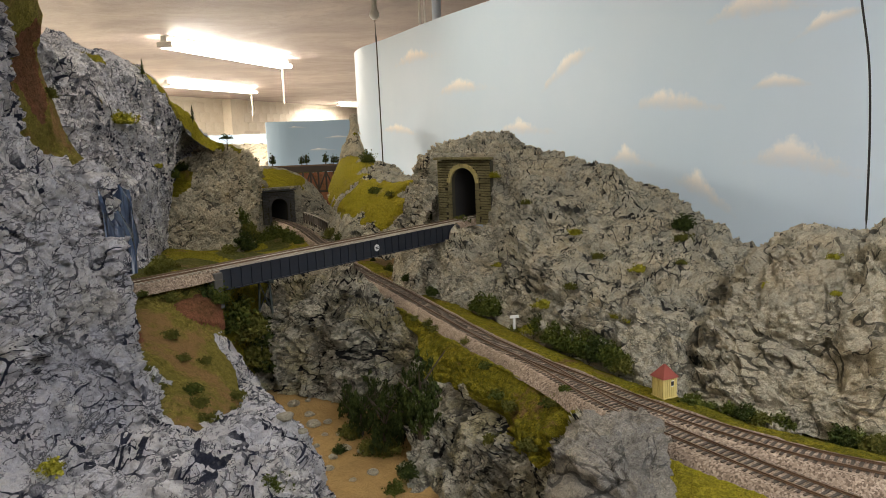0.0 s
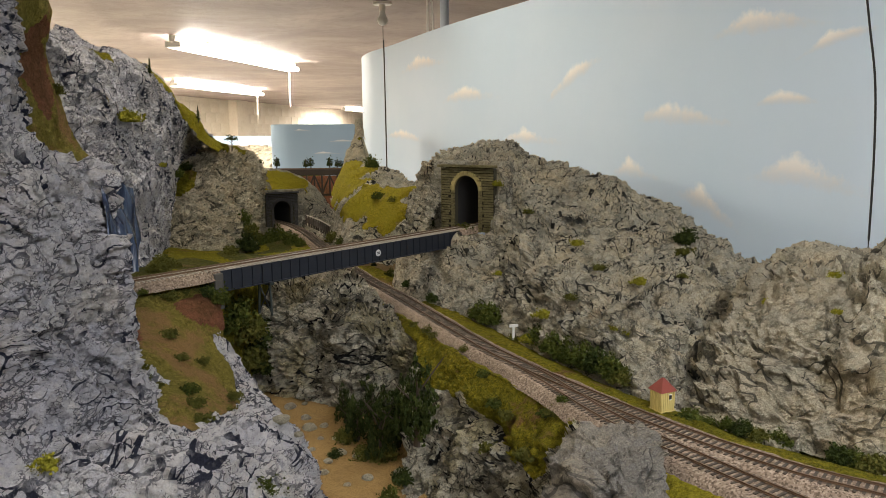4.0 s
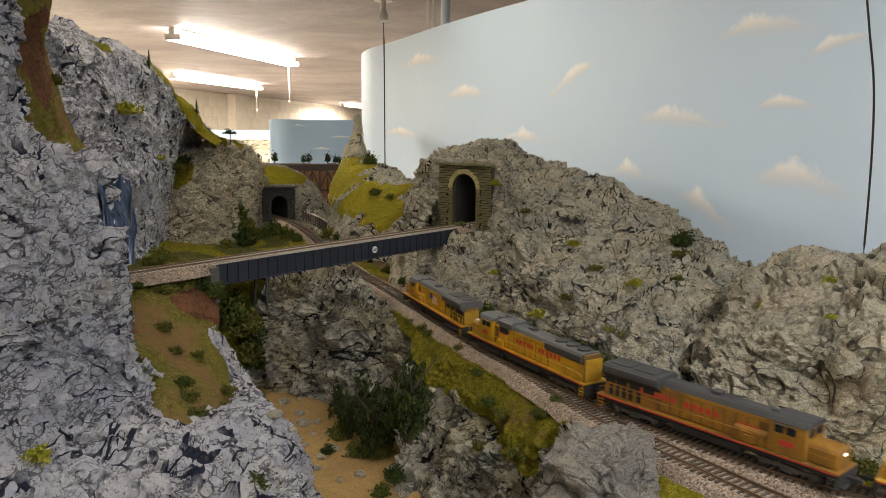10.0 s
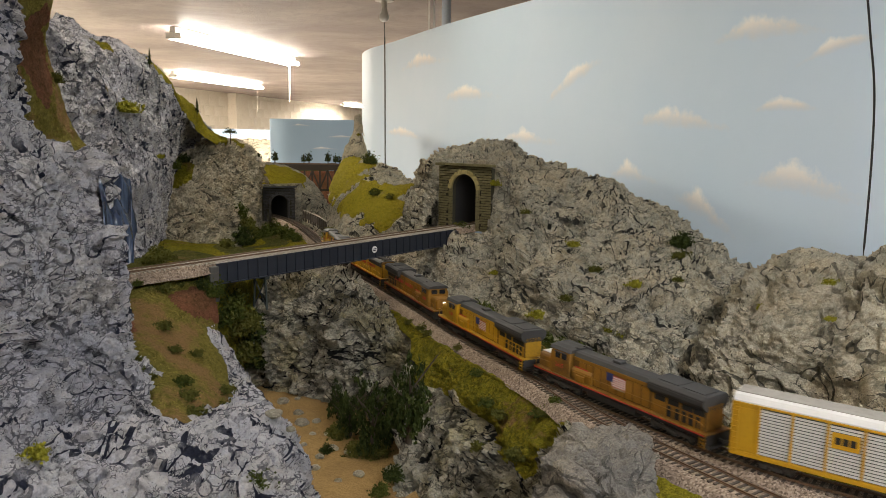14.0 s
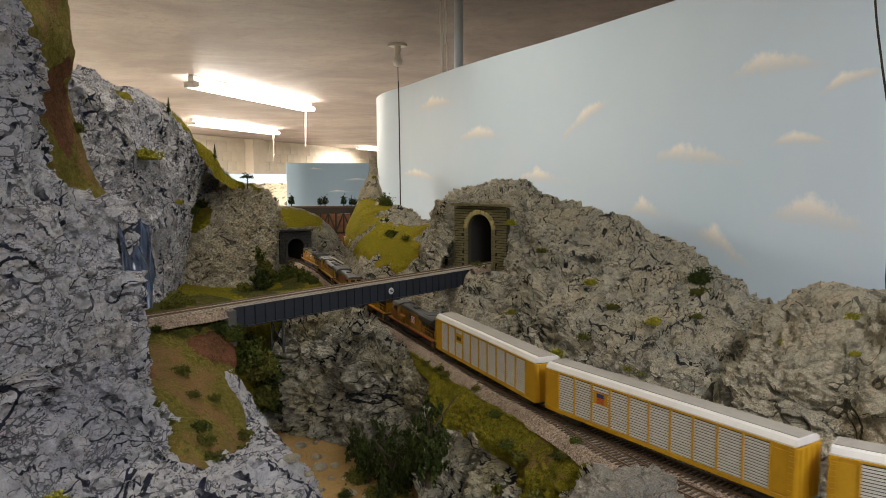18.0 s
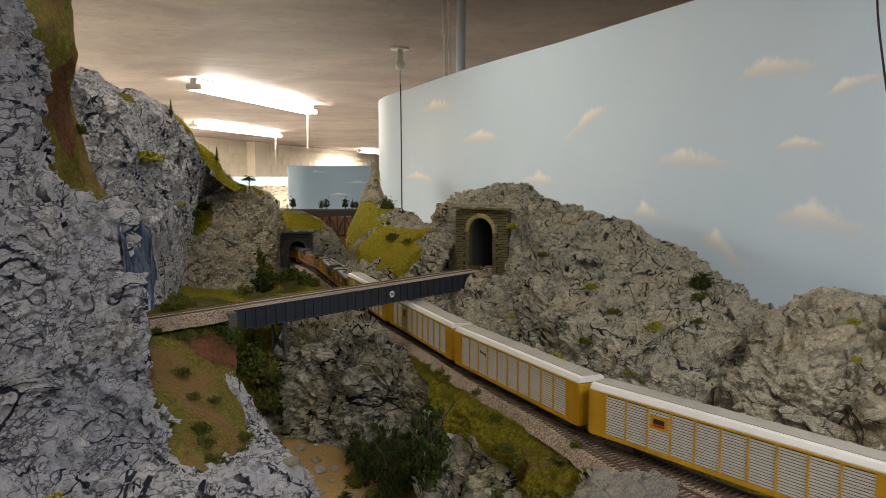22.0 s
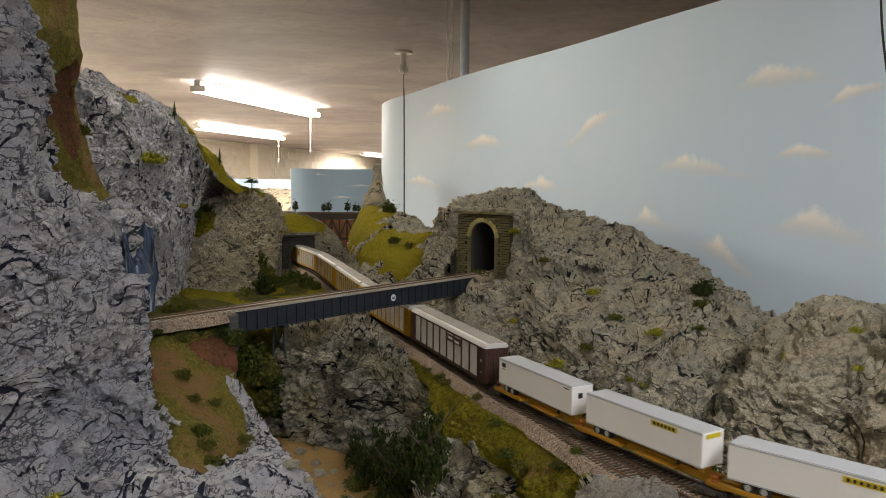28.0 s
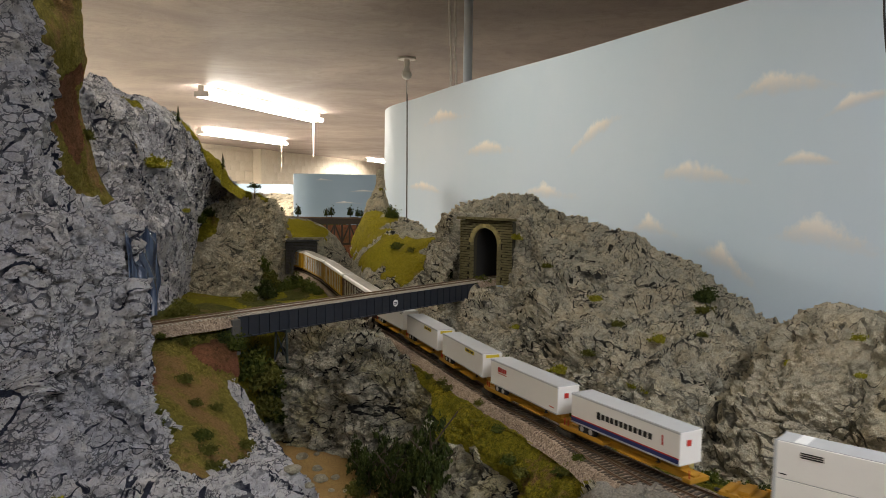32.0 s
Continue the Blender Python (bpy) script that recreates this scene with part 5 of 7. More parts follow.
TRAILER_ROOF = paint("trailer_roof", (0.42, 0.43, 0.44), 0.4, 0.15, scale=30)
RUBBER = paint("tyre_rubber", (0.02, 0.02, 0.02), 0.8, 0.2)
HUB = paint("hub_grey", (0.45, 0.45, 0.44), 0.4, 0.2, 0.4)
GLASS = mat("cab_glass", 0.08, 0, 0.6)[0]
GLASS.node_tree.nodes["Principled BSDF"].inputs["Base Color"].default_value = (0.012, 0.014, 0.016, 1)
HEADLIGHT = glow_mat("headlight_glow", (1.0, 0.92, 0.75), 2.5)
GOLD = paint("gold_panel", (0.55, 0.42, 0.02), 0.5, 0.15)
CREAM = paint("container_cream", (0.74, 0.72, 0.68), 0.45, 0.1, scale=30)


def lettering(text, size, material, m, parent, name="number"):
    """Writing as a thin mesh."""
    cu = bpy.data.curves.new(name, "FONT")
    cu.body, cu.size, cu.align_x, cu.align_y, cu.extrude = text, size, "CENTER", "CENTER", 0.00008
    tmp = new("lettering_curve", cu)
    bpy.context.view_layer.update()
    me = bpy.data.meshes.new_from_object(tmp.evaluated_get(bpy.context.evaluated_depsgraph_get()))
    bpy.data.objects.remove(tmp)
    me.materials.clear()
    me.materials.append(material)
    ob = new(name, me)
    ob.parent, ob.matrix_basis = parent, m
    return ob


SIDE = Matrix(((-1, 0, 0, 0), (0, 0, 1, 0), (0, 1, 0, 0), (0, 0, 0, 1)))      # text that reads from the +y side


def bars(name, spots, material, parent, y, depth=0.0003, label=""):
    """Small plain bars on a side: (x, z, width, height)."""
    for x, z, w, h in spots:
        ob = part(name, boxes(((x, y, z), (w, depth, h))), material, parent, label)
    return ob


def wheel_mesh(r, w):
    bm = bmesh.new()
    rod(bm, (0, -w / 2, 0), (0, w / 2, 0), r, 16)
    rod(bm, (0, -w / 2 - 0.0006, 0), (0, w / 2 + 0.0006, 0), r * 0.45, 10)
    return bm


def truck(parent, x, axles, wheelbase, r, frame_h=0.007, material=None):
    """A bogie: two side frames with springs and boxes, and its wheelsets."""
    t = part("truck", boxes(*[((x, s * 0.0105, r + 0.001), (wheelbase * (axles - 1) + 0.009, 0.0022, frame_h * 0.55)) for s in (-1, 1)],
                            *[((x, s * 0.0108, r - 0.001), (wheelbase * 0.5, 0.0026, frame_h * 0.6)) for s in (-1, 1)],
                            *[((x + (i - (axles - 1) / 2) * wheelbase, s * 0.0112, r), (0.0042, 0.003, 0.0045)) for s in (-1, 1) for i in range(axles)],
                            ((x, 0, r + 0.002), (wheelbase * 0.6, 0.018, 0.004)), bevel=0.0004), material or TRUCK_GREY, parent)
    for i in range(axles):
        xx = x + (i - (axles - 1) / 2) * wheelbase
        for s in (-1, 1):
            w = part("wheel", wheel_mesh(r, 0.0026), FRAME_DARK, t)
            w.location = (xx, s * 0.0081, r)
    return t


def rail_line(bm, pts, r=0.00045):
    for a, b in zip(pts[:-1], pts[1:]):
        rod(bm, a, b, r, 5)


def hood(profile, x0, x1, bevel=0.0006):
    """A long box with a rounded top: profile of half-width and height."""
    full = [(w, z) for w, z in profile] + [(-w, z) for w, z in reversed(profile)]
    bm = prism(full, x0, x1, "x")
    bmesh.ops.bevel(bm, geom=bm.edges[:], offset=bevel, segments=1, affect="EDGES", clamp_overlap=True)
    return bm


def locomotive(kind, yellow, roof, number="", flag=True, red_name=False, white_nose=True, label=""):
    """A six-axle hood unit, 0.25 m long, nose towards +x."""
    L = thing("locomotive", label, "locomotive", group="locomotives of the train")
    h = 0.125
    # frame and walkway
    part("underframe", boxes(((0, 0, 0.0135), (0.236, 0.026, 0.006)), bevel=0.0008), FRAME_DARK, L)
    part("walkway", boxes(((0, 0, 0.0178), (0.244, 0.0355, 0.0016)), bevel=0.0003), yellow, L)
    part("sill_stripe", boxes(*[((0, s * 0.01785, 0.0172), (0.240, 0.0003, 0.0011)) for s in (-1, 1)]), RED, L, "thin red sill stripe")
    part("fuel_tank", hood([(0.010, 0.0045), (0.0135, 0.0065), (0.0135, 0.013)], -0.034, 0.036), FRAME_DARK, L)
    for x in (-0.078, 0.078):
        truck(L, x, 3, 0.0225, 0.0058)
    for s in (-1, 1):
        part("coupler", boxes(((s * 0.126, 0, 0.0115), (0.012, 0.003, 0.003)), ((s * 0.131, 0, 0.0115), (0.005, 0.005, 0.004)), bevel=0.0004), FRAME_DARK, L)
        part("pilot", boxes(((s * 0.1215, 0, 0.0115), (0.0018, 0.034, 0.0125)), ((s * 0.1235, 0, 0.0065), (0.0035, 0.030, 0.003)), bevel=0.0005), FRAME_DARK, L)
        for y in (-1, 1):
            part("step", boxes(*[((s * 0.1175, y * 0.0165, z), (0.006, 0.003, 0.0006)) for z in (0.006, 0.0095, 0.013)], ((s * 0.1145, y * 0.0175, 0.011), (0.0006, 0.0006, 0.013)),
                               ((s * 0.1205, y * 0.0175, 0.011), (0.0006, 0.0006, 0.013))), TRUCK_GREY if s > 0 else yellow, L)
    # nose and cab
    part("nose", hood([(0.0125, 0.0185), (0.0125, 0.033), (0.009, 0.0355)], 0.093, 0.1185, 0.0015), yellow, L)
    if white_nose:
        part("nose_top", boxes(((0.106, 0, 0.0359), (0.022, 0.016, 0.0008)), bevel=0.0003), WHITE, L, "pale anti-glare nose top")
    c = part("cab", hood([(0.0165, 0.0185), (0.0168, 0.040), (0.0145, 0.0475)], 0.062, 0.094, 0.0009), yellow, L)
    part("cab_roof", hood([(0.0172, 0.0464), (0.0140, 0.0500), (0.0060, 0.0512)], 0.0605, 0.0955, 0.0004), roof, c, "grey cab roof")
    for s in (-1, 1):
        part("side_window", boxes(*[((x, s * 0.0167, 0.0405), (0.0075, 0.0007, 0.0058)) for x in (0.071, 0.0815)]), GLASS, c)
        part("windshield", boxes(((0.0943, s * 0.0065, 0.0415), (0.0006, 0.0095, 0.0066))), GLASS, c)
        part("visor", boxes(((0.076, s * 0.0182, 0.0450), (0.018, 0.0022, 0.0005))), roof, c)
    part("headlight", boxes(*[((0.1190, y, 0.030), (0.0006, 0.0018, 0.0018)) for y in (-0.0013, 0.0013)]), HEADLIGHT, L, "lit twin headlight")
    # long hood
    ge = kind == "ge"
    w = 0.0118 if ge else 0.0125
    part("long_hood", hood([(w, 0.0185), (w, 0.0445), (w - 0.003, 0.0478)], -0.116, 0.0615), SEAM, L)
    part("hood_end", boxes(((-0.1164, 0, 0.0310), (0.0012, 2 * w - 0.002, 0.024)), bevel=0.0004), yellow, L)
    for s in (-1, 1):
        part("rear_panel", boxes(((-0.0835, s * (w + 0.0002), 0.0280), (0.062, 0.0005, 0.0185)), bevel=0.0002), yellow, L)
        part("hood_top_panel", boxes(((0.008, s * (w + 0.0002), 0.0423), (0.104, 0.0005, 0.0036)), bevel=0.0002), yellow, L)
    part("hood_roof", hood([(w + 0.0003, 0.0440), (w - 0.0022, 0.0482), (w - 0.006, 0.0494)], -0.112, 0.0605, 0.0004), roof, L, "grey hood roof")
    if ge:
        part("radiator_wing", hood([(w, 0.0370), (0.0175, 0.0425), (0.0178, 0.0492), (0.014, 0.0520)], -0.117, -0.050, 0.0006), roof, L, "wide flared grey radiator cab")
        part("wing_side", boxes(*[((-0.0835, s * 0.0180, 0.0455), (0.062, 0.0006, 0.0035)) for s in (-1, 1)]), ROOF_DARK, L)
        for s in (-1, 1):
            for x in (-0.0625, -0.079, -0.0955, -0.109):
                part("radiator_grille", boxes(((x, s * (w + 0.0006), 0.0348), (0.0125, 0.0008, 0.0050))), BLACK, L)
            for x in (-0.074, -0.084, -0.092, -0.100, -0.108):
                part("hood_door", boxes(((x, s * (w + 0.0006), 0.0250), (0.0046, 0.0008, 0.0105))), BLACK, L)
        part("fan_panel", boxes(((-0.070, 0, 0.0524), (0.024, 0.022, 0.0008)), ((-0.100, 0, 0.0524), (0.024, 0.022, 0.0008)), bevel=0.0002), ROOF_DARK, L)
        part("exhaust_stack", boxes(((0.004, 0, 0.0508), (0.010, 0.010, 0.003)), bevel=0.0005), ROOF_DARK, L)
        part("inverter_box", hood([(0.0150, 0.0190), (0.0155, 0.0300), (0.0120, 0.0330)], 0.030, 0.0605), yellow, L)
    else:
        for x in (-0.060, -0.080, -0.100):
            bm = bmesh.new()
            rod(bm, (x, 0, 0.0488), (x, 0, 0.0512), 0.0080, 20)
            part("roof_fan", bm, ROOF_DARK, L)
        part("radiator_bulge", hood([(w, 0.0370), (0.0152, 0.0400), (0.0152, 0.0460), (0.012, 0.0480)], -0.112, -0.046, 0.0005), ROOF_DARK, L, "dark radiator intake")
        part("dynamic_brake", hood([(0.0142, 0.0430), (0.0142, 0.0500), (0.010, 0.0520)], 0.022, 0.050, 0.0005), roof, L)
        part("intake_grille", boxes(*[((0.040, s * 0.0131, 0.0395), (0.019, 0.0008, 0.0075)) for s in (-1, 1)]), BLACK, L)
        part("exhaust_stack", boxes(((-0.005, 0, 0.0505), (0.012, 0.008, 0.003)), bevel=0.0005), ROOF_DARK, L)
    for s in (-1, 1):
        for k in range(9):
            part("hood_panel", boxes(((-0.044 + 0.0113 * k, s * (w + 0.00025), 0.0300), (0.0098, 0.0006, 0.0200)), bevel=0.0002), yellow, L)
    part("brake_box", boxes(((0.046, 0.0145, 0.0225), (0.012, 0.005, 0.007)), ((0.046, -0.0145, 0.0225), (0.012, 0.005, 0.007)), bevel=0.0005), yellow, L)
    for s in (-1, 1):
        bm = bmesh.new()
        xs = [-0.112 + 0.0187 * k for k in range(10)]
        for x in xs:
            rod(bm, (x, s * 0.0174, 0.0185), (x, s * 0.0174, 0.0290), 0.00045, 5)
        rail_line(bm, [(-0.119, s * 0.0174, 0.026)] + [(x, s * 0.0174, 0.0290) for x in xs])
        rail_line(bm, [(0.0955, s * 0.0174, 0.0290), (0.1175, s * 0.0174, 0.0285), (0.1195, s * 0.0160, 0.020)])
        part("handrail", bm, yellow, L)
        y = s * (w + 0.0006)
        if number:
            lettering(number, 0.0068, RED, Matrix.Translation((0.078, s * 0.0172, 0.0295)) @ (SIDE if s > 0 else pose(0, 0, 0, 0, 0, 180) @ SIDE), L)
        else:
            bars("number_bar", [(0.078, 0.0295, 0.0125, 0.0046)], RED, L, s * 0.0170)
        bars("small_lettering", [(0.044, 0.0345, 0.020, 0.0012)], RED, L, y if not ge else s * 0.0156)
        if flag:
            f = bars("flag_field", [(0.0045, 0.0360, 0.0095, 0.0085)], BLUE, L, y, 0.0006, "dark blue flag field")
            bars("flag_stripe", [(-0.006 - 0.0005 * k, 0.0385 - 0.0022 * k, 0.0225 - 0.001 * k, 0.0010) for k in range(6)], RED, L, y, 0.0005, "red flag stripes")
            bars("flag_stripe", [(-0.006 - 0.0005 * k, 0.0374 - 0.0022 * k, 0.0225 - 0.001 * k, 0.0010) for k in range(6)], WHITE, L, y, 0.0005, "white flag stripes")
        if red_name:
            bars("name_bar", [(0.010 - 0.0075 * k, 0.0335, 0.0046, 0.0055) for k in range(12) if k != 5], RED, L, y, 0.0005, "row of red letter blocks")
    for y in (-0.006, 0.006):
        part("horn", rods(((0.058, y, 0.0515), (0.064, y, 0.0515), 0.0009)), ROOF_DARK, L)
    return L


def autorack(main, label, panels=10, logo="dark"):
    """An enclosed car carrier with slatted side panels between posts."""
    C = thing("autorack", label, "rail car", group="car carriers of the train")
    half, w, zb, zt = 0.1565, 0.0178, 0.0115, 0.0595
    part("floor_frame", boxes(((0, 0, 0.0135), (0.313, 0.0345, 0.004)), ((0, 0, 0.0095), (0.20, 0.012, 0.005)), bevel=0.0005), main, C)
    part("centre_sill", boxes(((0, 0, 0.0085), (0.29, 0.006, 0.006))), FRAME_DARK, C)
    for x in (-0.118, 0.118):
        truck(C, x, 2, 0.0205, 0.0052)
    for s in (-1, 1):
        part("coupler", boxes(((s * 0.160, 0, 0.0115), (0.012, 0.003, 0.003)), bevel=0.0004), FRAME_DARK, C)
        end = part("end_door", boxes(((s * 0.1555, 0, 0.0355), (0.0020, 0.033, 0.046)), *[((s * 0.1568, y, 0.0355), (0.0012, 0.0012, 0.044)) for y in (-0.012, -0.004, 0.004, 0.012)], bevel=0.0003), main, C)
        for y in (-1, 1):
            part("corner_panel", boxes(((s * 0.1445, y * 0.0166, 0.0360), (0.022, 0.0022, 0.0475)), ((s * 0.1445, y * 0.0180, 0.0360), (0.018, 0.0006, 0.038)), bevel=0.0003), main, C, "solid end panel")
            lad = bmesh.new()
            for k in range(9):
                rod(lad, (s * 0.1500, y * 0.0186, 0.017 + 0.005 * k), (s * 0.1555, y * 0.0186, 0.017 + 0.005 * k), 0.0004, 5)
            for x in (0.1500, 0.1555):
                rod(lad, (s * x, y * 0.0186, 0.014), (s * x, y * 0.0186, 0.060), 0.0004, 5)
            part("ladder", lad, main, C)
    roof_profile = [(0.0178, 0.0592), (0.0180, 0.0606), (0.0150, 0.0652), (0.0100, 0.0664)]
    part("roof", hood(roof_profile, -0.1555, 0.1555, 0.0004), RACK_ROOF, C, "white ribbed roof")
    # Beige top slab, darker than the slopes so its shading is painted in.
    part("roof_top", boxes(((0, 0, 0.0665), (0.309, 0.0215, 0.0007))), RACK_TOP_SHADE, C, "beige roof top with its shading painted in")
    pitch = 0.267 / panels
    prof = [(-0.0004, 0.0158), (0.0002, 0.0158)]
    for k in range(15):
        z = 0.0165 + 0.0027 * k
        prof += [(0.0002, z), (0.0013, z), (0.0013, z + 0.0016), (0.0002, z + 0.0016)]
    prof += [(0.0002, 0.0572), (-0.0004, 0.0572)]
    bm = prism(prof, -pitch / 2 + 0.0010, pitch / 2 - 0.0010, "x")
    for f in bm.faces:
        if f.calc_center_median().y > 0.0006:
            f.material_index = 1
    me = bpy.data.meshes.new("side_panel")
    bm.to_mesh(me)
    bm.free()
    me.materials.append(SLAT_GAP)
    me.materials.append(SILVER)
    post = bpy.data.meshes.new("post")
    bm = boxes(((0, 0, 0.0360), (0.0017, 0.0036, 0.0475)), bevel=0.0003)
    bm.to_mesh(post)
    bm.free()
    post.materials.append(main)
    for s in (-1, 1):
        for k in range(panels):
            x = -0.1335 + pitch * (k + 0.5)
            ob = new("side_panel", me)
            ob.parent, ob.matrix_basis = C, Matrix.Translation((x, s * 0.0162, 0)) @ pose(0, 0, 0, 0, 0, 0 if s > 0 else 180)
            ob["label"] = "galvanised slatted side panel"
        for k in range(panels + 1):
            ob = new("post", post)
            ob.parent, ob.location = C, (-0.1335 + pitch * k, s * 0.0172, 0)
        part("side_sill", boxes(((0, s * 0.0172, 0.0135), (0.311, 0.0022, 0.0042)), bevel=0.0003), main, C)
        part("top_rail", boxes(((0, s * 0.0172, 0.0585), (0.311, 0.0022, 0.0020)), bevel=0.0003), main, C)
        xl = 0.1335 - pitch * 2.5
        if logo == "script":
            bars("emblem", [(xl + 0.006, 0.0462, 0.0045, 0.0030), (xl - 0.001, 0.0452, 0.0070, 0.0016), (xl - 0.0065, 0.0440, 0.0030, 0.0034)], BLACK, C, s * 0.0182, 0.0008, "small dark mark")
        elif logo == "band":
            part("name_panel", boxes(((-0.043, s * 0.0186, 0.0500), (0.060, 0.0010, 0.0100)), bevel=0.0002), main, C, "solid brown name panel")
            bars("name_bar", [(-0.024 - 0.0024 * k, 0.0505, 0.0017, 0.0034 if k else 0.0046) for k in range(8)] + [(-0.052 - 0.0024 * k, 0.0490, 0.0017, 0.0034 if k else 0.0046) for k in range(7)], WHITE, C, s * 0.0192, 0.0004)
            bars("emblem", [(-0.146, 0.042, 0.005, 0.0036), (-0.146, 0.026, 0.006, 0.0012)], HUB, C, s * 0.0186)
        elif logo:
            part("logo_panel", boxes(((xl, s * 0.0180, 0.0445), (0.021, 0.0006, 0.0135)), bevel=0.0002), main, C, "solid panel with a plain emblem")
            if logo == "dark":
                bars("emblem", [(xl + 0.0055 - 0.0055 * k, 0.0445, 0.0042, 0.0058) for k in range(3)], BLACK, C, s * 0.0184)
            elif logo == "shield":
                bars("emblem", [(xl, 0.0475, 0.011, 0.0045)], BLUE, C, s * 0.0184)
                bars("emblem", [(xl - 0.0044 + 0.0022 * k, 0.0420, 0.0012, 0.0062) for k in range(5)], RED, C, s * 0.0184)
            elif logo == "flag":
                bars("emblem", [(xl, 0.0445, 0.0130, 0.0075)], BLACK, C, s * 0.0184)
                bars("emblem", [(xl, 0.0425, 0.0120, 0.0020)], RED, C, s * 0.0186)
    return C


def spine_platform(label):
    P = thing("spine_car", label, "rail car", group="trailer cars of the train")
    part("spine", boxes(((0, 0, 0.0125), (0.176, 0.0095, 0.0075)), ((0, 0, 0.0166), (0.176, 0.0130, 0.0012)), bevel=0.0005), SPINE_YELLOW, P)
    part("wheel_pan", boxes(((0.055, 0, 0.0135), (0.062, 0.034, 0.0022)), *[((0.055, s * 0.0168, 0.0155), (0.062, 0.0010, 0.0040)) for s in (-1, 1)], bevel=0.0003), SPINE_YELLOW, P, "yellow side pans under the trailer wheels")
    part("side_pan", boxes(((-0.020, 0, 0.0130), (0.05, 0.030, 0.0020)), bevel=0.0003), SPINE_YELLOW, P)
    part("hitch", boxes(((-0.068, 0, 0.0190), (0.010, 0.012, 0.0050)), ((-0.060, 0, 0.0180), (0.020, 0.004, 0.003)), bevel=0.0004), SPINE_YELLOW, P)
    for s in (-1, 1):
        part("end_frame", boxes(((s * 0.086, 0, 0.0120), (0.010, 0.026, 0.0045)), bevel=0.0004), SPINE_YELLOW, P)
    for s in (-1, 1):
        part("hand_brake", rods(((s * 0.088, 0.011, 0.014), (s * 0.088, 0.011, 0.022), 0.0006)), RED, P, "red brake stand")
    truck(P, 0.094, 2, 0.0200, 0.0050)
    return P


def trailer(length, style, label):
    """A highway van trailer; its doors and wheels to the train's front."""
    T = thing("van_trailer", label, "trailer", group="trailers on the train")
    z0, z1, w, h = 0.0235, 0.0560, 0.0148, length / 2
    b = part("body", boxes(((0, 0, (z0 + z1) / 2), (length, 2 * w, z1 - z0)), bevel=0.0005), TRAILER, T)
    part("roof", boxes(((0, 0, z1 + 0.0003), (length - 0.001, 2 * w - 0.001, 0.0008)), bevel=0.0002), TRAILER_ROOF, T, "grey aluminium roof")
    part("top_rail", boxes(*[((0, s * w, z1 - 0.0008), (length, 0.0006, 0.0016)) for s in (-1, 1)]), TRAILER_ROOF, T)
    part("bottom_rail", boxes(*[((0, s * w, z0 + 0.0007), (length, 0.0006, 0.0014)) for s in (-1, 1)]), TRAILER_ROOF, T)
    for s in (-1, 1):
        part("rear_door", boxes(((h + 0.0002, s * w * 0.48, (z0 + z1) / 2), (0.0006, w * 0.92, z1 - z0 - 0.002)), bevel=0.0001), TRAILER, T)
        part("landing_leg", boxes(((-h + 0.032, s * 0.009, 0.0205), (0.0018, 0.0018, 0.007)), ((-h + 0.032, s * 0.009, 0.0170), (0.0035, 0.0030, 0.0006))), FRAME_DARK, T)
    part("bogie", boxes(((h - 0.026, 0, 0.0215), (0.034, 0.012, 0.0040)), bevel=0.0004), FRAME_DARK, T)
    for x in (h - 0.0185, h - 0.0325):
        for s in (-1, 1):
            wh = part("wheel", rods(((0, -0.0032, 0), (0, 0.0032, 0), 0.0058), sides=18), RUBBER, T, "black tyre")
            wh.location = (x, s * 0.0115, 0.0200)
            part("hub", rods(((0, s * 0.0026, 0), (0, s * 0.0035, 0), 0.0030), sides=12), HUB, wh, "pale wheel hub")
    for s in (-1, 1):
        y = s * (w + 0.0003)
        if style == "plain":
            bars("emblem", [(h - 0.012, 0.0490, 0.0085, 0.0055)], BLACK, T, y)
            bars("emblem", [(h - 0.012, 0.0440, 0.0070, 0.0009), (-h + 0.010, 0.052, 0.010, 0.0010)], BLACK, T, y)
        elif style == "gold":
            bars("name_panel", [(-h + 0.046, 0.0505, 0.0330, 0.0052)], GOLD, T, y, label="gold name panel")
            bars("name_bar", [(-h + 0.034 + 0.0048 * k, 0.0505, 0.0032, 0.0030) for k in range(6)], BLACK, T, y, 0.0006)
        elif style == "red":
            bars("name_bar", [(h - 0.022 - 0.0055 * k, 0.0465, 0.0042, 0.0064 - 0.0004 * k) for k in range(4)], RED, T, y, 0.0005, "row of red letter blocks")
            bars("small_lettering", [(h - 0.031, 0.0415, 0.022, 0.0009), (-h + 0.012, 0.0300, 0.010, 0.0012)], RED, T, y)
        elif style == "blue":
            bars("stripe", [(0, 0.0275, length - 0.002, 0.0042)], BLUE, T, y, 0.0005, "dark blue stripe")
            bars("stripe", [(0, 0.0303, length - 0.002, 0.0012)], RED, T, y, 0.0005, "thin red stripe")
            bars("name_bar", [(h - 0.045 - 0.0068 * k, 0.0420, 0.0046, 0.0078 if k == 0 else 0.0060) for k in range(12)], BLACK, T, y, 0.0005, "row of dark letter blocks")
            bars("emblem", [(-h + 0.022, 0.0430, 0.0018, 0.0100)], RED, T, y, 0.0005)
    if style == "gold":
        part("front_panel", boxes(((-h - 0.0003, 0, 0.0525), (0.0005, 0.020, 0.0040))), GOLD, T)
    else:
        part("front_emblem", boxes(((-h - 0.0003, 0.003, 0.045), (0.0005, 0.006, 0.006))), BLACK if style == "plain" else RED, T)
    return T


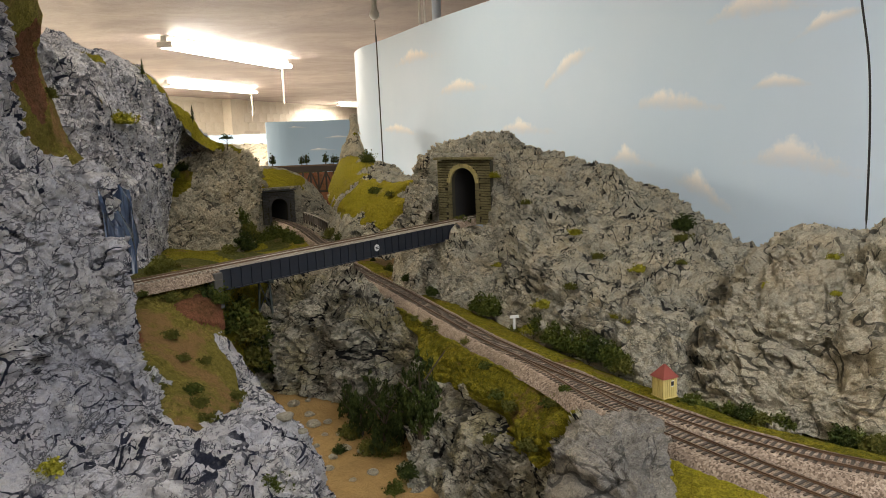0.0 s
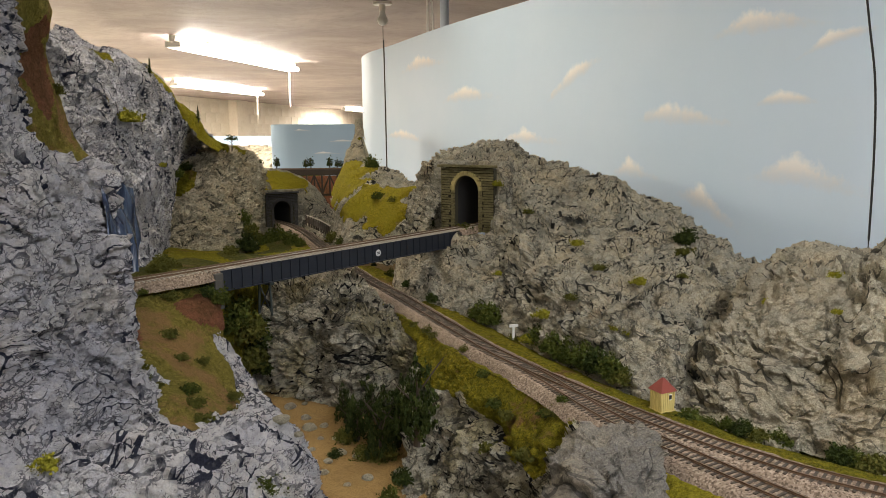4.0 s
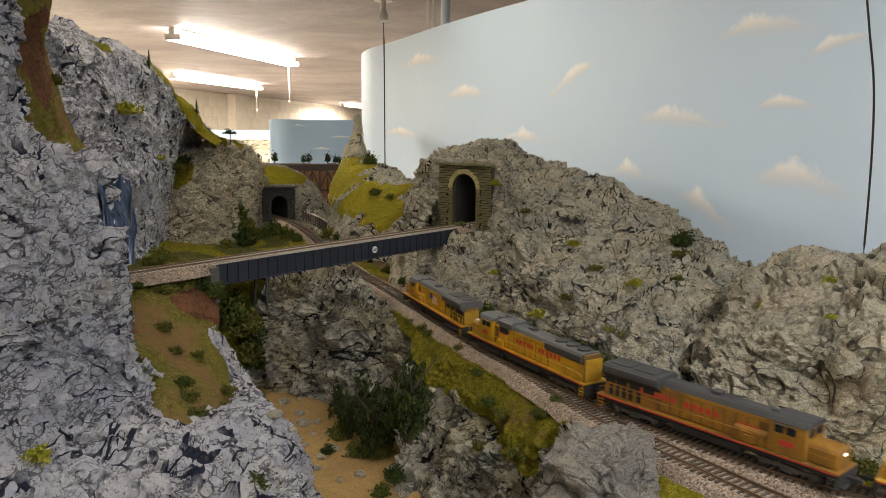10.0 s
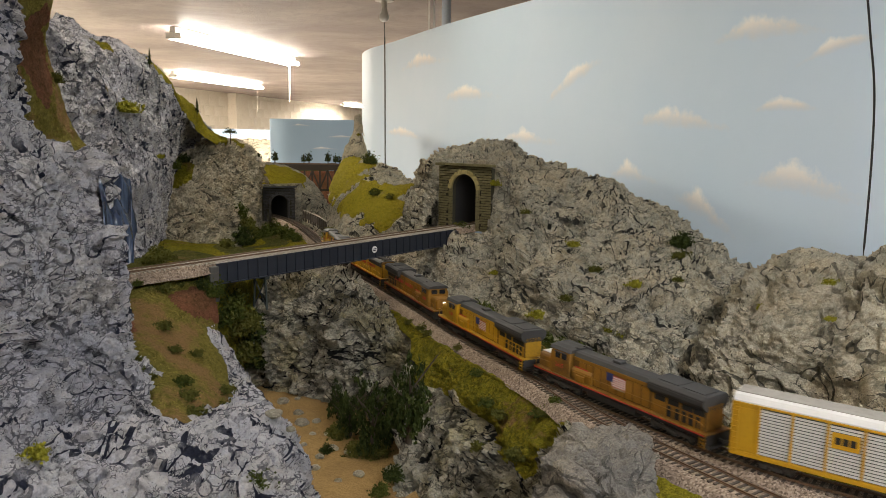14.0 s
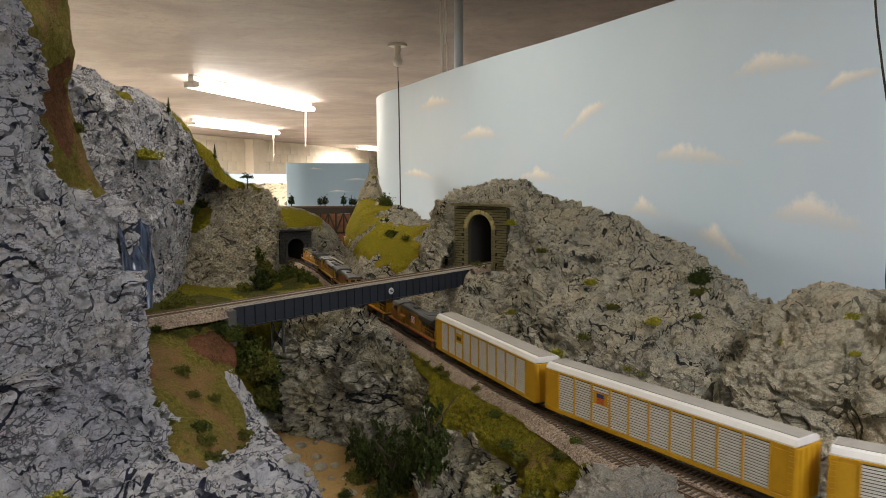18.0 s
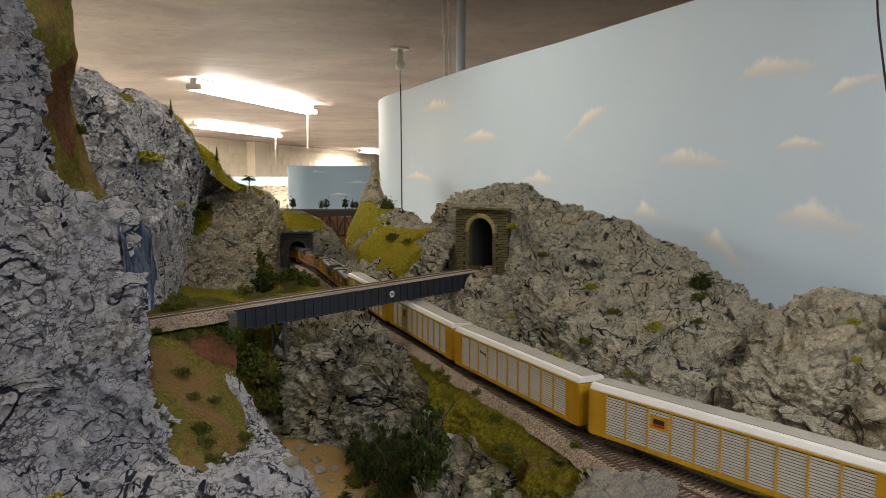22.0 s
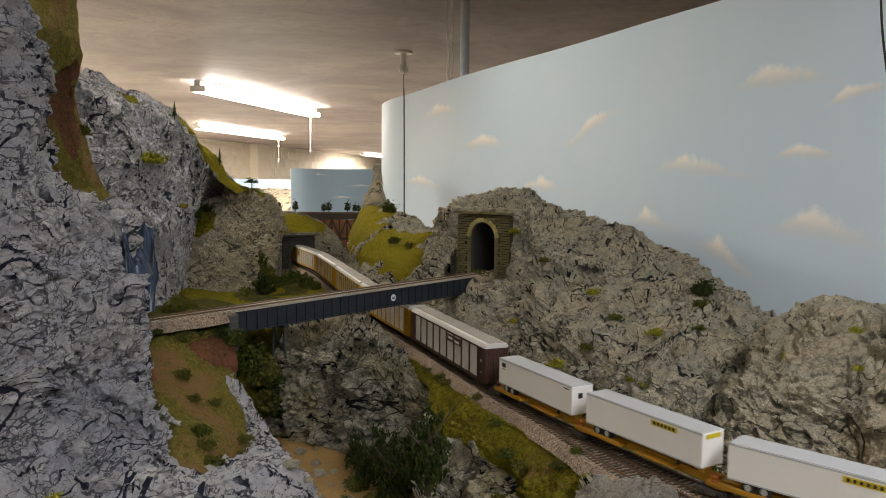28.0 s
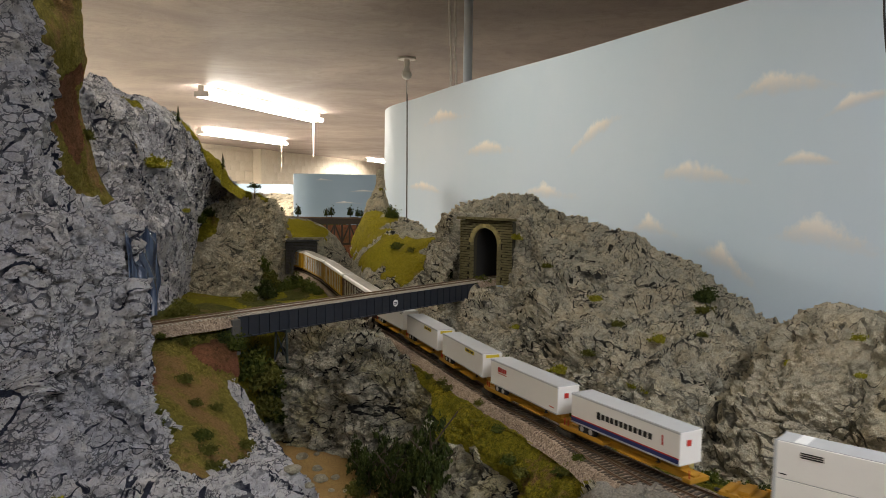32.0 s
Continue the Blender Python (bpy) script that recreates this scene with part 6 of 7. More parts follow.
def well_car():
    W = thing("well_car", "yellow well car for stacked containers", "rail car")
    part("side_sill", boxes(*[((0, s * 0.0165, 0.0125), (0.215, 0.0022, 0.0110)) for s in (-1, 1)], bevel=0.0004), SPINE_YELLOW, W)
    part("well_floor", boxes(((0, 0, 0.0065), (0.200, 0.030, 0.0020))), FRAME_DARK, W)
    for s in (-1, 1):
        part("end_platform", boxes(((s * 0.122, 0, 0.0150), (0.034, 0.030, 0.0035)), ((s * 0.118, 0, 0.0185), (0.010, 0.024, 0.0040)), ((s * 0.131, 0, 0.0180), (0.003, 0.030, 0.0030)), bevel=0.0004), SPINE_YELLOW, W)
        part("coupler", boxes(((s * 0.142, 0, 0.0115), (0.012, 0.003, 0.003)), bevel=0.0004), FRAME_DARK, W)
        truck(W, s * 0.122, 2, 0.0200, 0.0052)
    return W


def container(length, z0, z1, label, red):
    K = thing("container", label, "container", group="stacked containers")
    w = 0.0146
    part("body", boxes(((0, 0, (z0 + z1) / 2), (length, 2 * w, z1 - z0)), bevel=0.0004), CREAM if red else TRAILER, K)
    part("roof", boxes(((0, 0, z1 + 0.0003), (length - 0.002, 2 * w - 0.002, 0.0006))), TRAILER_ROOF, K, "grey roof")
    part("roof_stripe", boxes(((length / 2 - 0.020, 0, z1 + 0.0007), (0.010, 2 * w - 0.004, 0.0005))), WHITE, K)
    for x in (-1, 1):
        for y in (-1, 1):
            part("corner_post", boxes(((x * (length / 2 - 0.001), y * (w - 0.0008), (z0 + z1) / 2), (0.0026, 0.0024, z1 - z0 + 0.0008))), TRAILER_ROOF, K)
    for s in (-1, 1):
        if red:
            bars("name_bar", [(length / 2 - 0.036 - 0.0085 * k, z0 + 0.019, 0.0062, 0.0085) for k in range(6)], RED, K, s * (w + 0.0003), 0.0005, "row of red letter blocks")
        else:
            bars("emblem", [(length / 2 - 0.030, z1 - 0.0065 - 0.0018 * k, 0.0180, 0.0011) for k in range(3)], BLACK, K, s * (w + 0.0003), 0.0005)
            bars("small_lettering", [(length / 2 - 0.008, z0 + 0.004, 0.006, 0.001)], BLACK, K, s * (w + 0.0003))
    return K


def make_train():
    """(thing, distance of its middle behind the train's head, spacing of its pivots, faces back)"""
    ge = "yellow diesel locomotive with a flag on its hood"
    rack = "yellow car carrier, silver slatted sides, white roof"
    out = [
        (locomotive("ge", YELLOW, ROOF_GREY, label=ge + ", leading the train"), 0.125, 0.156, False),
        (locomotive("sd", YELLOW, ROOF_GREY, flag=False, red_name=True, label="yellow diesel locomotive with a light grey roof and red lettering"), 0.393, 0.156, False),
        (locomotive("ge", YELLOW_W, ROOF_DARK, flag=False, red_name=True, white_nose=False, label="weathered dirty yellow diesel locomotive running backwards"), 0.658, 0.156, True),
        (locomotive("ge", YELLOW, ROOF_DARK, "5289", white_nose=False, label=ge), 0.921, 0.156, False),
        (locomotive("ge", YELLOW_W, ROOF_DARK, "2635", label="weathered yellow diesel locomotive with a flag and white nose"), 1.182, 0.156, False),
    ]
    y1 = autorack(RACK_YELLOW, rack, 10, "dark")
    y2 = autorack(RACK_YELLOW, rack + ", shield emblem", 10, "shield")
    y3 = autorack(RACK_YELLOW, rack + ", faded panels", 10, "script")
    y4 = autorack(RACK_YELLOW, rack + ", dark emblem", 10, "flag")
    br = autorack(RACK_BROWN, "dark brown car carrier with silver slatted sides", 9, "band")
    for k, c in enumerate((y1, y2, y3, y4, br)):
        out.append((c, 1.476 + 0.329 * k, 0.236, False))
    spine = spine_platform("yellow articulated spine car platform carrying a trailer")
    spans = [(2.982, 3.138, "plain", "white van trailer with a small dark emblem"), (3.162, 3.318, "gold", "white van trailer with a gold name panel"),
             (3.341, 3.497, "gold", "white van trailer with a gold name panel"), (3.523, 3.680, "red", "white van trailer with red letter blocks"),
             (3.704, 3.862, "blue", "white van trailer with a blue stripe and dark letter blocks")]
    for k, (a, b, style, label) in enumerate(spans):
        p = spine if k == 0 else copy_thing(spine, Matrix())
        mid = (a + b) / 2 + 0.002
        out.append((p, mid, 0.15, False))
        out.append((trailer(b - a, style, label), mid, 0.15, False))
    mid = 3.895 + 0.148
    out.append((well_car(), mid, 0.244, False))
    out.append((container(0.186, 0.0085, 0.0420, "cream container with red letter blocks in the well car", True), mid, 0.244, False))
    out.append((container(0.186, 0.0428, 0.0745, "white container stacked on top of another", False), mid, 0.244, False))
    return out


TRAIN = make_train()
# place of the train's head along the line, metres, every four seconds
HEAD = [(0, 4.338), (4, 4.980), (8, 5.625), (12, 6.265), (16, 6.886), (20, 7.472), (24, 8.051), (28, 8.632), (32, 9.203)]


def head_at(t):
    p = spline([(a, b, 0) for a, b in HEAD], 321)
    return float(np.interp(t, p[:, 0], p[:, 1]))


def motions():
    times = [0.5 * k for k in range(65)]
    heads = [head_at(t) for t in times]
    for car, back, span, turned in TRAIN:
        rows = []
        for t, s in zip(times, heads):
            a, b = main_line.at(s - back + span / 2), main_line.at(s - back - span / 2)
            d = a - b
            mid = (a + b) / 2
            yaw = math.degrees(math.atan2(d[1], d[0])) + (180 if turned else 0)
            rows.append((t, pose(mid[0], mid[1], RAIL + 0.0002, 0, 0, yaw)))
        walk(car, rows)


# <plants>
GORGE_TREES = [
    ('t', -0.131, 1.1, 1.103, 0.075), ('t', -0.107, 1.038, 1.101, 0.095), ('t', -0.092, 1.111, 1.101, 0.085), ('t', -0.07, 0.974, 1.101, 0.115),
    ('t', -0.048, 1.012, 1.1, 0.12), ('t', -0.019, 0.898, 1.156, 0.13), ('b', -0.124, 1.038, 1.101, 0.022), ('b', -0.091, 0.978, 1.101, 0.022),
    ('b', -0.064, 0.974, 1.101, 0.025), ('b', -0.061, 1.098, 1.1, 0.03), ('b', -0.134, 0.983, 1.1, 0.012), ('b', -0.038, 0.885, 1.11, 0.016),
    ('b', -0.052, 0.86, 1.099, 0.016),
]
BANK_BUSHES = [
    ('b', -0.309, 1.128, 1.249, 0.04), ('b', -0.308, 1.203, 1.215, 0.045), ('b', -0.3, 1.264, 1.188, 0.04),
    ('b', -0.311, 1.237, 1.156, 0.045), ('b', -0.293, 1.023, 1.312, 0.022), ('b', -0.286, 1.251, 1.141, 0.03),
    ('b', -0.306, 1.174, 1.26, 0.028), ('b', -0.306, 1.019, 1.321, 0.02),
]
SLOPE_TUFTS = [
    ('w', -0.316, 0.895, 1.297, 0.0122), ('w', -0.29, 0.857, 1.279, 0.0095), ('w', -0.271, 0.872, 1.27, 0.0095), ('w', -0.259, 0.784, 1.266, 0.0122),
    ('w', -0.245, 0.756, 1.26, 0.0122), ('w', -0.229, 0.731, 1.251, 0.0136), ('w', -0.225, 0.833, 1.24, 0.0109), ('w', -0.222, 0.81, 1.229, 0.0109),
    ('w', -0.362, 0.936, 1.341, 0.0095), ('w', -0.358, 0.965, 1.33, 0.0122), ('w', -0.338, 0.967, 1.328, 0.0136), ('w', -0.329, 0.994, 1.328, 0.0095),
    ('w', -0.319, 1.011, 1.328, 0.0109), ('w', -0.305, 1.015, 1.318, 0.0109), ('w', -0.304, 0.773, 1.294, 0.0082), ('w', -0.299, 0.778, 1.281, 0.0088),
    ('w', -0.289, 0.772, 1.274, 0.0082),
]
VALLEY_BUSHES = [
    ('b', -0.489, 1.969, 1.245, 0.042), ('b', -0.49, 2.011, 1.276, 0.038), ('b', -0.495, 2.004, 1.307, 0.03), ('b', -0.486, 2.081, 1.253, 0.03),
    ('b', -0.421, 1.583, 1.289, 0.022), ('b', -0.477, 2.024, 1.23, 0.025), ('b', -0.451, 2.087, 1.238, 0.032), ('b', -0.425, 2.116, 1.246, 0.036),
    ('b', -0.377, 2.04, 1.245, 0.032), ('b', -0.344, 2.004, 1.242, 0.018), ('b', -0.262, 2.033, 1.254, 0.028), ('b', -0.23, 1.933, 1.257, 0.018),
    ('b', -0.45, 1.26, 1.322, 0.022), ('b', -0.424, 1.168, 1.325, 0.022), ('b', -0.427, 1.234, 1.322, 0.018),
]
TRACK_SHRUBS = [
    ('b', 0.08, 1.201, 1.242, 0.022), ('b', 0.094, 1.168, 1.243, 0.025), ('b', 0.156, 1.061, 1.239, 0.02), ('b', 0.168, 1.011, 1.24, 0.022),
    ('b', 0.183, 0.987, 1.236, 0.024), ('b', 0.196, 0.939, 1.243, 0.024), ('b', 0.209, 0.913, 1.244, 0.024), ('b', 0.22, 0.887, 1.244, 0.022),
    ('b', 0.232, 0.878, 1.238, 0.018), ('b', 0.003, 1.293, 1.248, 0.014), ('b', -0.086, 1.611, 1.231, 0.016), ('b', -0.044, 1.403, 1.253, 0.012),
    ('b', -0.191, 2.536, 1.094, 0.012),
]
ROCK_FOOT_SHRUBS = [
    ('w', 0.274, 0.763, 1.236, 0.014), ('b', 0.314, 0.764, 1.222, 0.012), ('b', 0.325, 0.747, 1.224, 0.014), ('b', 0.335, 0.73, 1.224, 0.014),
    ('b', 0.355, 0.728, 1.218, 0.015), ('b', 0.382, 0.74, 1.205, 0.016), ('b', 0.404, 0.741, 1.201, 0.015), ('b', 0.391, 0.681, 1.223, 0.016),
    ('b', 0.404, 0.675, 1.22, 0.015), ('b', 0.411, 0.66, 1.224, 0.016), ('w', 0.298, 0.778, 1.223, 0.01),
]
MOSS = [
    ('m', 0.174, 1.329, 1.397, 0.012), ('m', 0.231, 1.174, 1.363, 0.014), ('m', 0.112, 1.227, 1.306, 0.01), ('m', 0.246, 1.076, 1.341, 0.012),
    ('m', 0.289, 1.023, 1.33, 0.014), ('b', 0.411, 1.206, 1.361, 0.022), ('m', 0.388, 1.131, 1.353, 0.018), ('m', 0.358, 1.051, 1.332, 0.01),
    ('m', 0.255, 0.949, 1.279, 0.014), ('m', 0.473, 0.86, 1.368, 0.011), ('m', 0.407, 0.88, 1.331, 0.012), ('m', 0.198, 1.043, 1.305, 0.012),
    ('m', 0.131, 1.442, 1.439, 0.014), ('m', 0.15, 1.575, 1.488, 0.014), ('m', 0.159, 1.052, 1.278, 0.016), ('m', 0.141, 1.07, 1.237, 0.016),
    ('m', 0.241, 0.959, 1.282, 0.01), ('m', 0.435, 0.783, 1.343, 0.008),
]
LEFT_MOSS = [
    ('b', -0.434, 0.909, 1.587, 0.012), ('m', -0.506, 1.298, 1.566, 0.03), ('b', -0.628, 1.974, 1.451, 0.02), ('b', -0.574, 1.753, 1.445, 0.016),
    ('m', -0.498, 1.43, 1.481, 0.012), ('w', -0.132, 1.976, 1.374, 0.02), ('w', -0.092, 1.901, 1.371, 0.014), ('b', 0.016, 1.626, 1.341, 0.016),
    ('b', 0.067, 1.468, 1.334, 0.025), ('b', 0.061, 1.488, 1.342, 0.02), ('b', -0.179, 2.35, 1.44, 0.03), ('m', -0.318, 0.674, 1.308, 0.01),
    ('m', -0.299, 0.559, 1.284, 0.014), ('b', -0.141, 0.644, 1.214, 0.016), ('b', -0.148, 0.62, 1.226, 0.014),
]
VERGE_TUFTS = [
    ('w', 0.134, 0.792, 1.231, 0.012), ('w', 0.126, 0.799, 1.227, 0.01), ('w', 0.066, 0.919, 1.234, 0.01), ('w', 0.046, 1.005, 1.242, 0.009),
    ('w', 0.122, 1.088, 1.233, 0.01), ('w', 0.143, 0.791, 1.246, 0.008), ('w', -0.004, 1.126, 1.237, 0.012), ('w', 0.005, 1.099, 1.235, 0.012),
    ('w', -0.026, 1.166, 1.236, 0.009), ('w', 0.086, 0.843, 1.209, 0.012), ('w', 0.075, 0.868, 1.214, 0.012), ('w', 0.097, 0.752, 1.199, 0.014),
    ('w', 0.064, 0.828, 1.175, 0.012), ('w', 0.312, 0.856, 1.1, 0.01),
]
CREST_TREES = [
    ('c', -0.537, 1.505, 1.651, 0.036), ('c', -0.566, 1.896, 1.569, 0.042), ('p', -0.534, 2.079, 1.5, 0.05),
]
STONES = [
    ('s', -0.226, 1.162, 1.105, 0.012), ('s', -0.159, 0.765, 1.237, 0.011), ('s', -0.183, 1.081, 1.101, 0.014), ('s', -0.194, 1.117, 1.103, 0.01),
    ('s', -0.162, 1.088, 1.102, 0.008), ('s', -0.126, 0.993, 1.1, 0.01), ('s', -0.103, 0.982, 1.1, 0.008), ('s', -0.14, 0.966, 1.1, 0.008),
    ('s', -0.141, 0.932, 1.1, 0.008), ('s', -0.083, 0.914, 1.1, 0.009), ('s', -0.042, 0.928, 1.099, 0.011), ('s', -0.138, 0.748, 1.228, 0.006),
    ('s', -0.161, 1.042, 1.101, 0.006), ('s', -0.107, 0.898, 1.099, 0.006), ('s', -0.168, 1.006, 1.1, 0.006), ('s', -0.14, 1.04, 1.101, 0.005),
    ('s', -0.205, 1.176, 1.105, 0.006),
]
HUT_AT, SIGN_AT = (0.250, 0.782, 1.2385), (0.122, 1.085, 1.237)


# ---- the frozen waterfall ----
def fall_mat():
    m, nt, b = mat("cast_water", 0.12, 0, 0.6)
    v = coords(nt, (120, 120, 9))
    n = noise_tex(nt, v, 1.0, 4, 0.6, 0.3)
    c = ramp(nt, n, [(0.45, (0.010, 0.016, 0.035)), (0.60, (0.035, 0.055, 0.10)), (0.72, (0.35, 0.38, 0.44))])
    colour(nt, b, c)
    bump(nt, b, n, 0.8, 0.003)
    return m


def waterfall():
    g = loft([np.asarray(r, float) for r in FALL], 60, 60)
    n = grid_normals(g)
    if n[..., 1].mean() > 0:
        n = -n
    q = g.reshape(-1, 3) * np.array((1, 1, 0.12))
    g = g + n * (0.014 + 0.004 * fbm(q, 0.008, 3, 4).reshape(60, 60, 1))
    ob = new("waterfall", grid_mesh("waterfall", g, [fall_mat()]))
    return tagged(ob, "dark blue cast waterfall with white strands on the cliff", "waterfall")


waterfall()

# ---- tunnel portals ----
STONE = rock_mat("portal_stone", (0.40, 0.34, 0.17), (0.30, 0.26, 0.13), (0.16, 0.14, 0.07), (0.02, 0.02, 0.015), 3.0, (1, 1, 1), 0.3)
STONE_DARK = rock_mat("portal_stone_dark", (0.17, 0.17, 0.17), (0.11, 0.11, 0.115), (0.05, 0.05, 0.055), (0.01, 0.01, 0.01), 3.0, (1, 1, 1), 0.3)
MORTAR = paint("portal_joints", (0.055, 0.05, 0.03), 0.9, 0.4)
STONE_GOLD = paint("arch_stone", (0.34, 0.28, 0.11), 0.85, 0.4, scale=200)
LINING_DARK = paint("tunnel_lining", (0.03, 0.029, 0.028), 0.9, 0.3)


def portal(at, way, z, width, height, arch_w, arch_h, stone, keystone, label, seed, around):
    """A masonry tunnel front with an arch, its lining running back into the hill. Local x across, y inwards, z up from the rail."""
    P = thing("tunnel_portal", label, "tunnel portal")
    yaw = math.degrees(math.atan2(way[1], way[0])) - 90
    rng = random.Random(seed)
    spring, r = arch_h - arch_w / 2, arch_w / 2
    n = 16
    arch = [(r * math.cos(math.pi * k / n), spring + r * math.sin(math.pi * k / n)) for k in range(n + 1)]
    # backing wall with the opening
    bm = bmesh.new()
    half, low = width / 2, -0.012
    outline = [(half, low), (half, height), (-half, height), (-half, low)]
    for y0, y1 in ((0.0, 0.010),):
        ring_in = [(r, low)] + arch + [(-r, low)]
        m = len(ring_in)
        ring_out = [(half, low)]
        for k in range(n + 1):
            a = math.pi * k / n
            c, s_ = math.cos(a), math.sin(a)
            t = min(half / abs(c) if abs(c) > 1e-6 else 9, (height - spring) / s_ if s_ > 1e-6 else 9)
            ring_out.append((t * c, spring + t * s_))
        ring_out.append((-half, low))
        vs = [[bm.verts.new((x, y, zz)) for x, zz in ring] for y in (y0, y1) for ring in (ring_in, ring_out)]
        for k in range(m - 1):
            bm.faces.new((vs[0][k], vs[0][k + 1], vs[1][k + 1], vs[1][k]))
            bm.faces.new((vs[2][k], vs[3][k], vs[3][k + 1], vs[2][k + 1]))
            bm.faces.new((vs[0][k], vs[2][k], vs[2][k + 1], vs[0][k + 1]))
            bm.faces.new((vs[1][k], vs[1][k + 1], vs[3][k + 1], vs[3][k]))
    bmesh.ops.recalc_face_normals(bm, faces=bm.faces[:])
    part("backing_wall", bm, MORTAR, P, "dark recessed joints")
    wide, tall, lo = half + 0.030, height + 0.012, -0.03
    sides = [((s * (wide + r + 0.004) / 2, 0.018, (tall + lo) / 2), (wide - r - 0.004, 0.014, tall - lo)) for s in (-1, 1)]
    part("rock_surround", boxes(*sides, ((0, 0.018, (tall + arch_h + 0.004) / 2), (2 * r + 0.008, 0.014, tall - arch_h - 0.004)), bevel=0.002), around, P, "rock built up round the masonry")
    # courses of squared stones
    bm = bmesh.new()
    zc, course = low, 0.0050
    row = 0
    while zc < height - 0.004:
        x = -half + (0.0 if row % 2 else -0.004)
        while x < half:
            w = rng.uniform(0.007, 0.012)
            x0, x1 = max(x, -half), min(x + w, half)
            mid, zm = (x0 + x1) / 2, zc + course / 2
            inside = (abs(mid) < r + 0.0065 + (x1 - x0) * 0.4 and zm < spring) or (zm >= spring and math.hypot(mid, zm - spring) < r + 0.0085)
            if x1 - x0 > 0.002 and not inside:
                d = rng.uniform(0.0016, 0.0034)
                bmesh.ops.create_cube(bm, size=1, matrix=Matrix.Translation((mid, -d / 2, zm)) @ Matrix.Diagonal((x1 - x0 - 0.0011, d, course - 0.0011, 1)))
            x += w
        zc += course
        row += 1
    ob = part("masonry", bm, stone, P)
    tagged(ob, kind="stuff")
    for k in range(11):
        a = math.pi * (k + 0.5) / 11
        rr = r + 0.0042
        wdt = math.pi * rr / 11 - 0.0008
        m = Matrix.Translation((rr * math.cos(a), -0.0022, spring + rr * math.sin(a))) @ Matrix.Rotation(-(a - math.pi / 2), 4, "Y")
        bm = boxes(((0, 0, 0), (wdt, 0.0055, 0.0085)), bevel=0.0005)
        v = part("arch_stone", bm, keystone, P)
        v.matrix_basis = m
    for s in (-1, 1):
        zz = low
        while zz < spring - 0.003:
            hgt = rng.uniform(0.006, 0.0095)
            v = part("jamb_stone", boxes(((s * (r + 0.0035), -0.0016, zz + hgt / 2), (0.0075, 0.0050, hgt - 0.0008)), bevel=0.0005), stone, P)
            zz += hgt
    part("coping", boxes(((0, -0.001, height + 0.0022), (width + 0.008, 0.018, 0.0048)), bevel=0.0008), stone, P, "flat stone coping")
    # lining
    ring = [(r, -0.012)] + arch + [(-r, -0.012)]
    verts = [(x, y, zz) for y in (0.0105, 0.26) for x, zz in ring] + [(x * 1.12, y, zz * 1.05) for y in (0.0105, 0.26) for x, zz in ring]
    m = len(ring)
    faces = [(k, k + m, k + m + 1, k + 1) for k in range(m - 1)] + [(2 * m + k, 2 * m + k + 1, 3 * m + k + 1, 3 * m + k) for k in range(m - 1)]
    faces += [tuple(range(m, 2 * m))]
    part_mesh("lining", verts, faces, LINING_DARK, P, "very dark tunnel lining")
    P.matrix_world = pose(at[0], at[1], z, 0, 0, yaw)
    return P


portal(PORTAL_AT, PORTAL_WAY, DECK, 0.128, 0.114, 0.060, 0.098, STONE, STONE_GOLD, "brown cut-stone tunnel portal with a golden arch ring", 4, ROCK_GREY)
portal(FAR_AT, FAR_WAY, RAIL, 0.108, 0.096, 0.056, 0.072, STONE_DARK, STONE_DARK, "sooty dark stone portal of the far tunnel", 7, ROCK_DARK)

# ---- bridge details ----
CONCRETE_DARK = paint("abutment", (0.10, 0.095, 0.085), 0.85, 0.4)
GREEN_STEEL = paint("pier_steel", (0.035, 0.045, 0.04), 0.6, 0.4)


def bridge_pier(s):
    a, w = bridge_line.at(s), bridge_line.way(s)
    P = thing("bridge_pier", "small dark steel bent under the girders", "pier")
    yaw = math.degrees(math.atan2(w[1], w[0]))
    part("cap_beam", boxes(((0, 0, -0.002), (0.008, 0.036, 0.004)), bevel=0.0004), GREEN_STEEL, P)
    for y in (-1, 1):
        part("leg", rods(((0, y * 0.012, -0.004), (0, y * 0.015, -0.05), 0.0018), sides=6), GREEN_STEEL, P)
    part("brace", rods(((0, -0.012, -0.006), (0, 0.016, -0.05), 0.0009), ((0, 0.012, -0.006), (0, -0.016, -0.05), 0.0009), sides=5), GREEN_STEEL, P)
    P.matrix_world = pose(a[0], a[1], DECK - 0.0352, 0, 0, yaw)
    return P


bridge_pier(0.945)
for s, name in ((SB0 - 0.006, "near"), (SB1 + 0.006, "far")):
    a, w = bridge_line.at(s), bridge_line.way(s)
    A = thing("abutment", "weathered concrete abutment at the bridge end", "abutment")
    part("seat", boxes(((0, 0, -0.025), (0.014, 0.046, 0.05)), bevel=0.001), CONCRETE_DARK, A)
    A.matrix_world = pose(a[0], a[1], DECK - 0.0075, 0, 0, math.degrees(math.atan2(w[1], w[0])))
a, w = bridge_line.at(1.17), bridge_line.way(1.17)
E_ = thing("emblem_disc", "small round white emblem on the girder", "emblem")
bm = bmesh.new()
rod(bm, (0, -0.0004, 0), (0, 0.0004, 0), 0.0058, 24)
part("disc", bm, WHITE, E_)
part("mark", boxes(((0, -0.0006, 0.0012), (0.007, 0.0004, 0.0014)), ((0, -0.0006, -0.0014), (0.007, 0.0004, 0.0014))), STEEL_BLACK, E_)
E_.matrix_world = pose(a[0] + w[1] * 0.0190, a[1] - w[0] * 0.0190, DECK - 0.0195, 0, 0, math.degrees(math.atan2(w[1], w[0])))

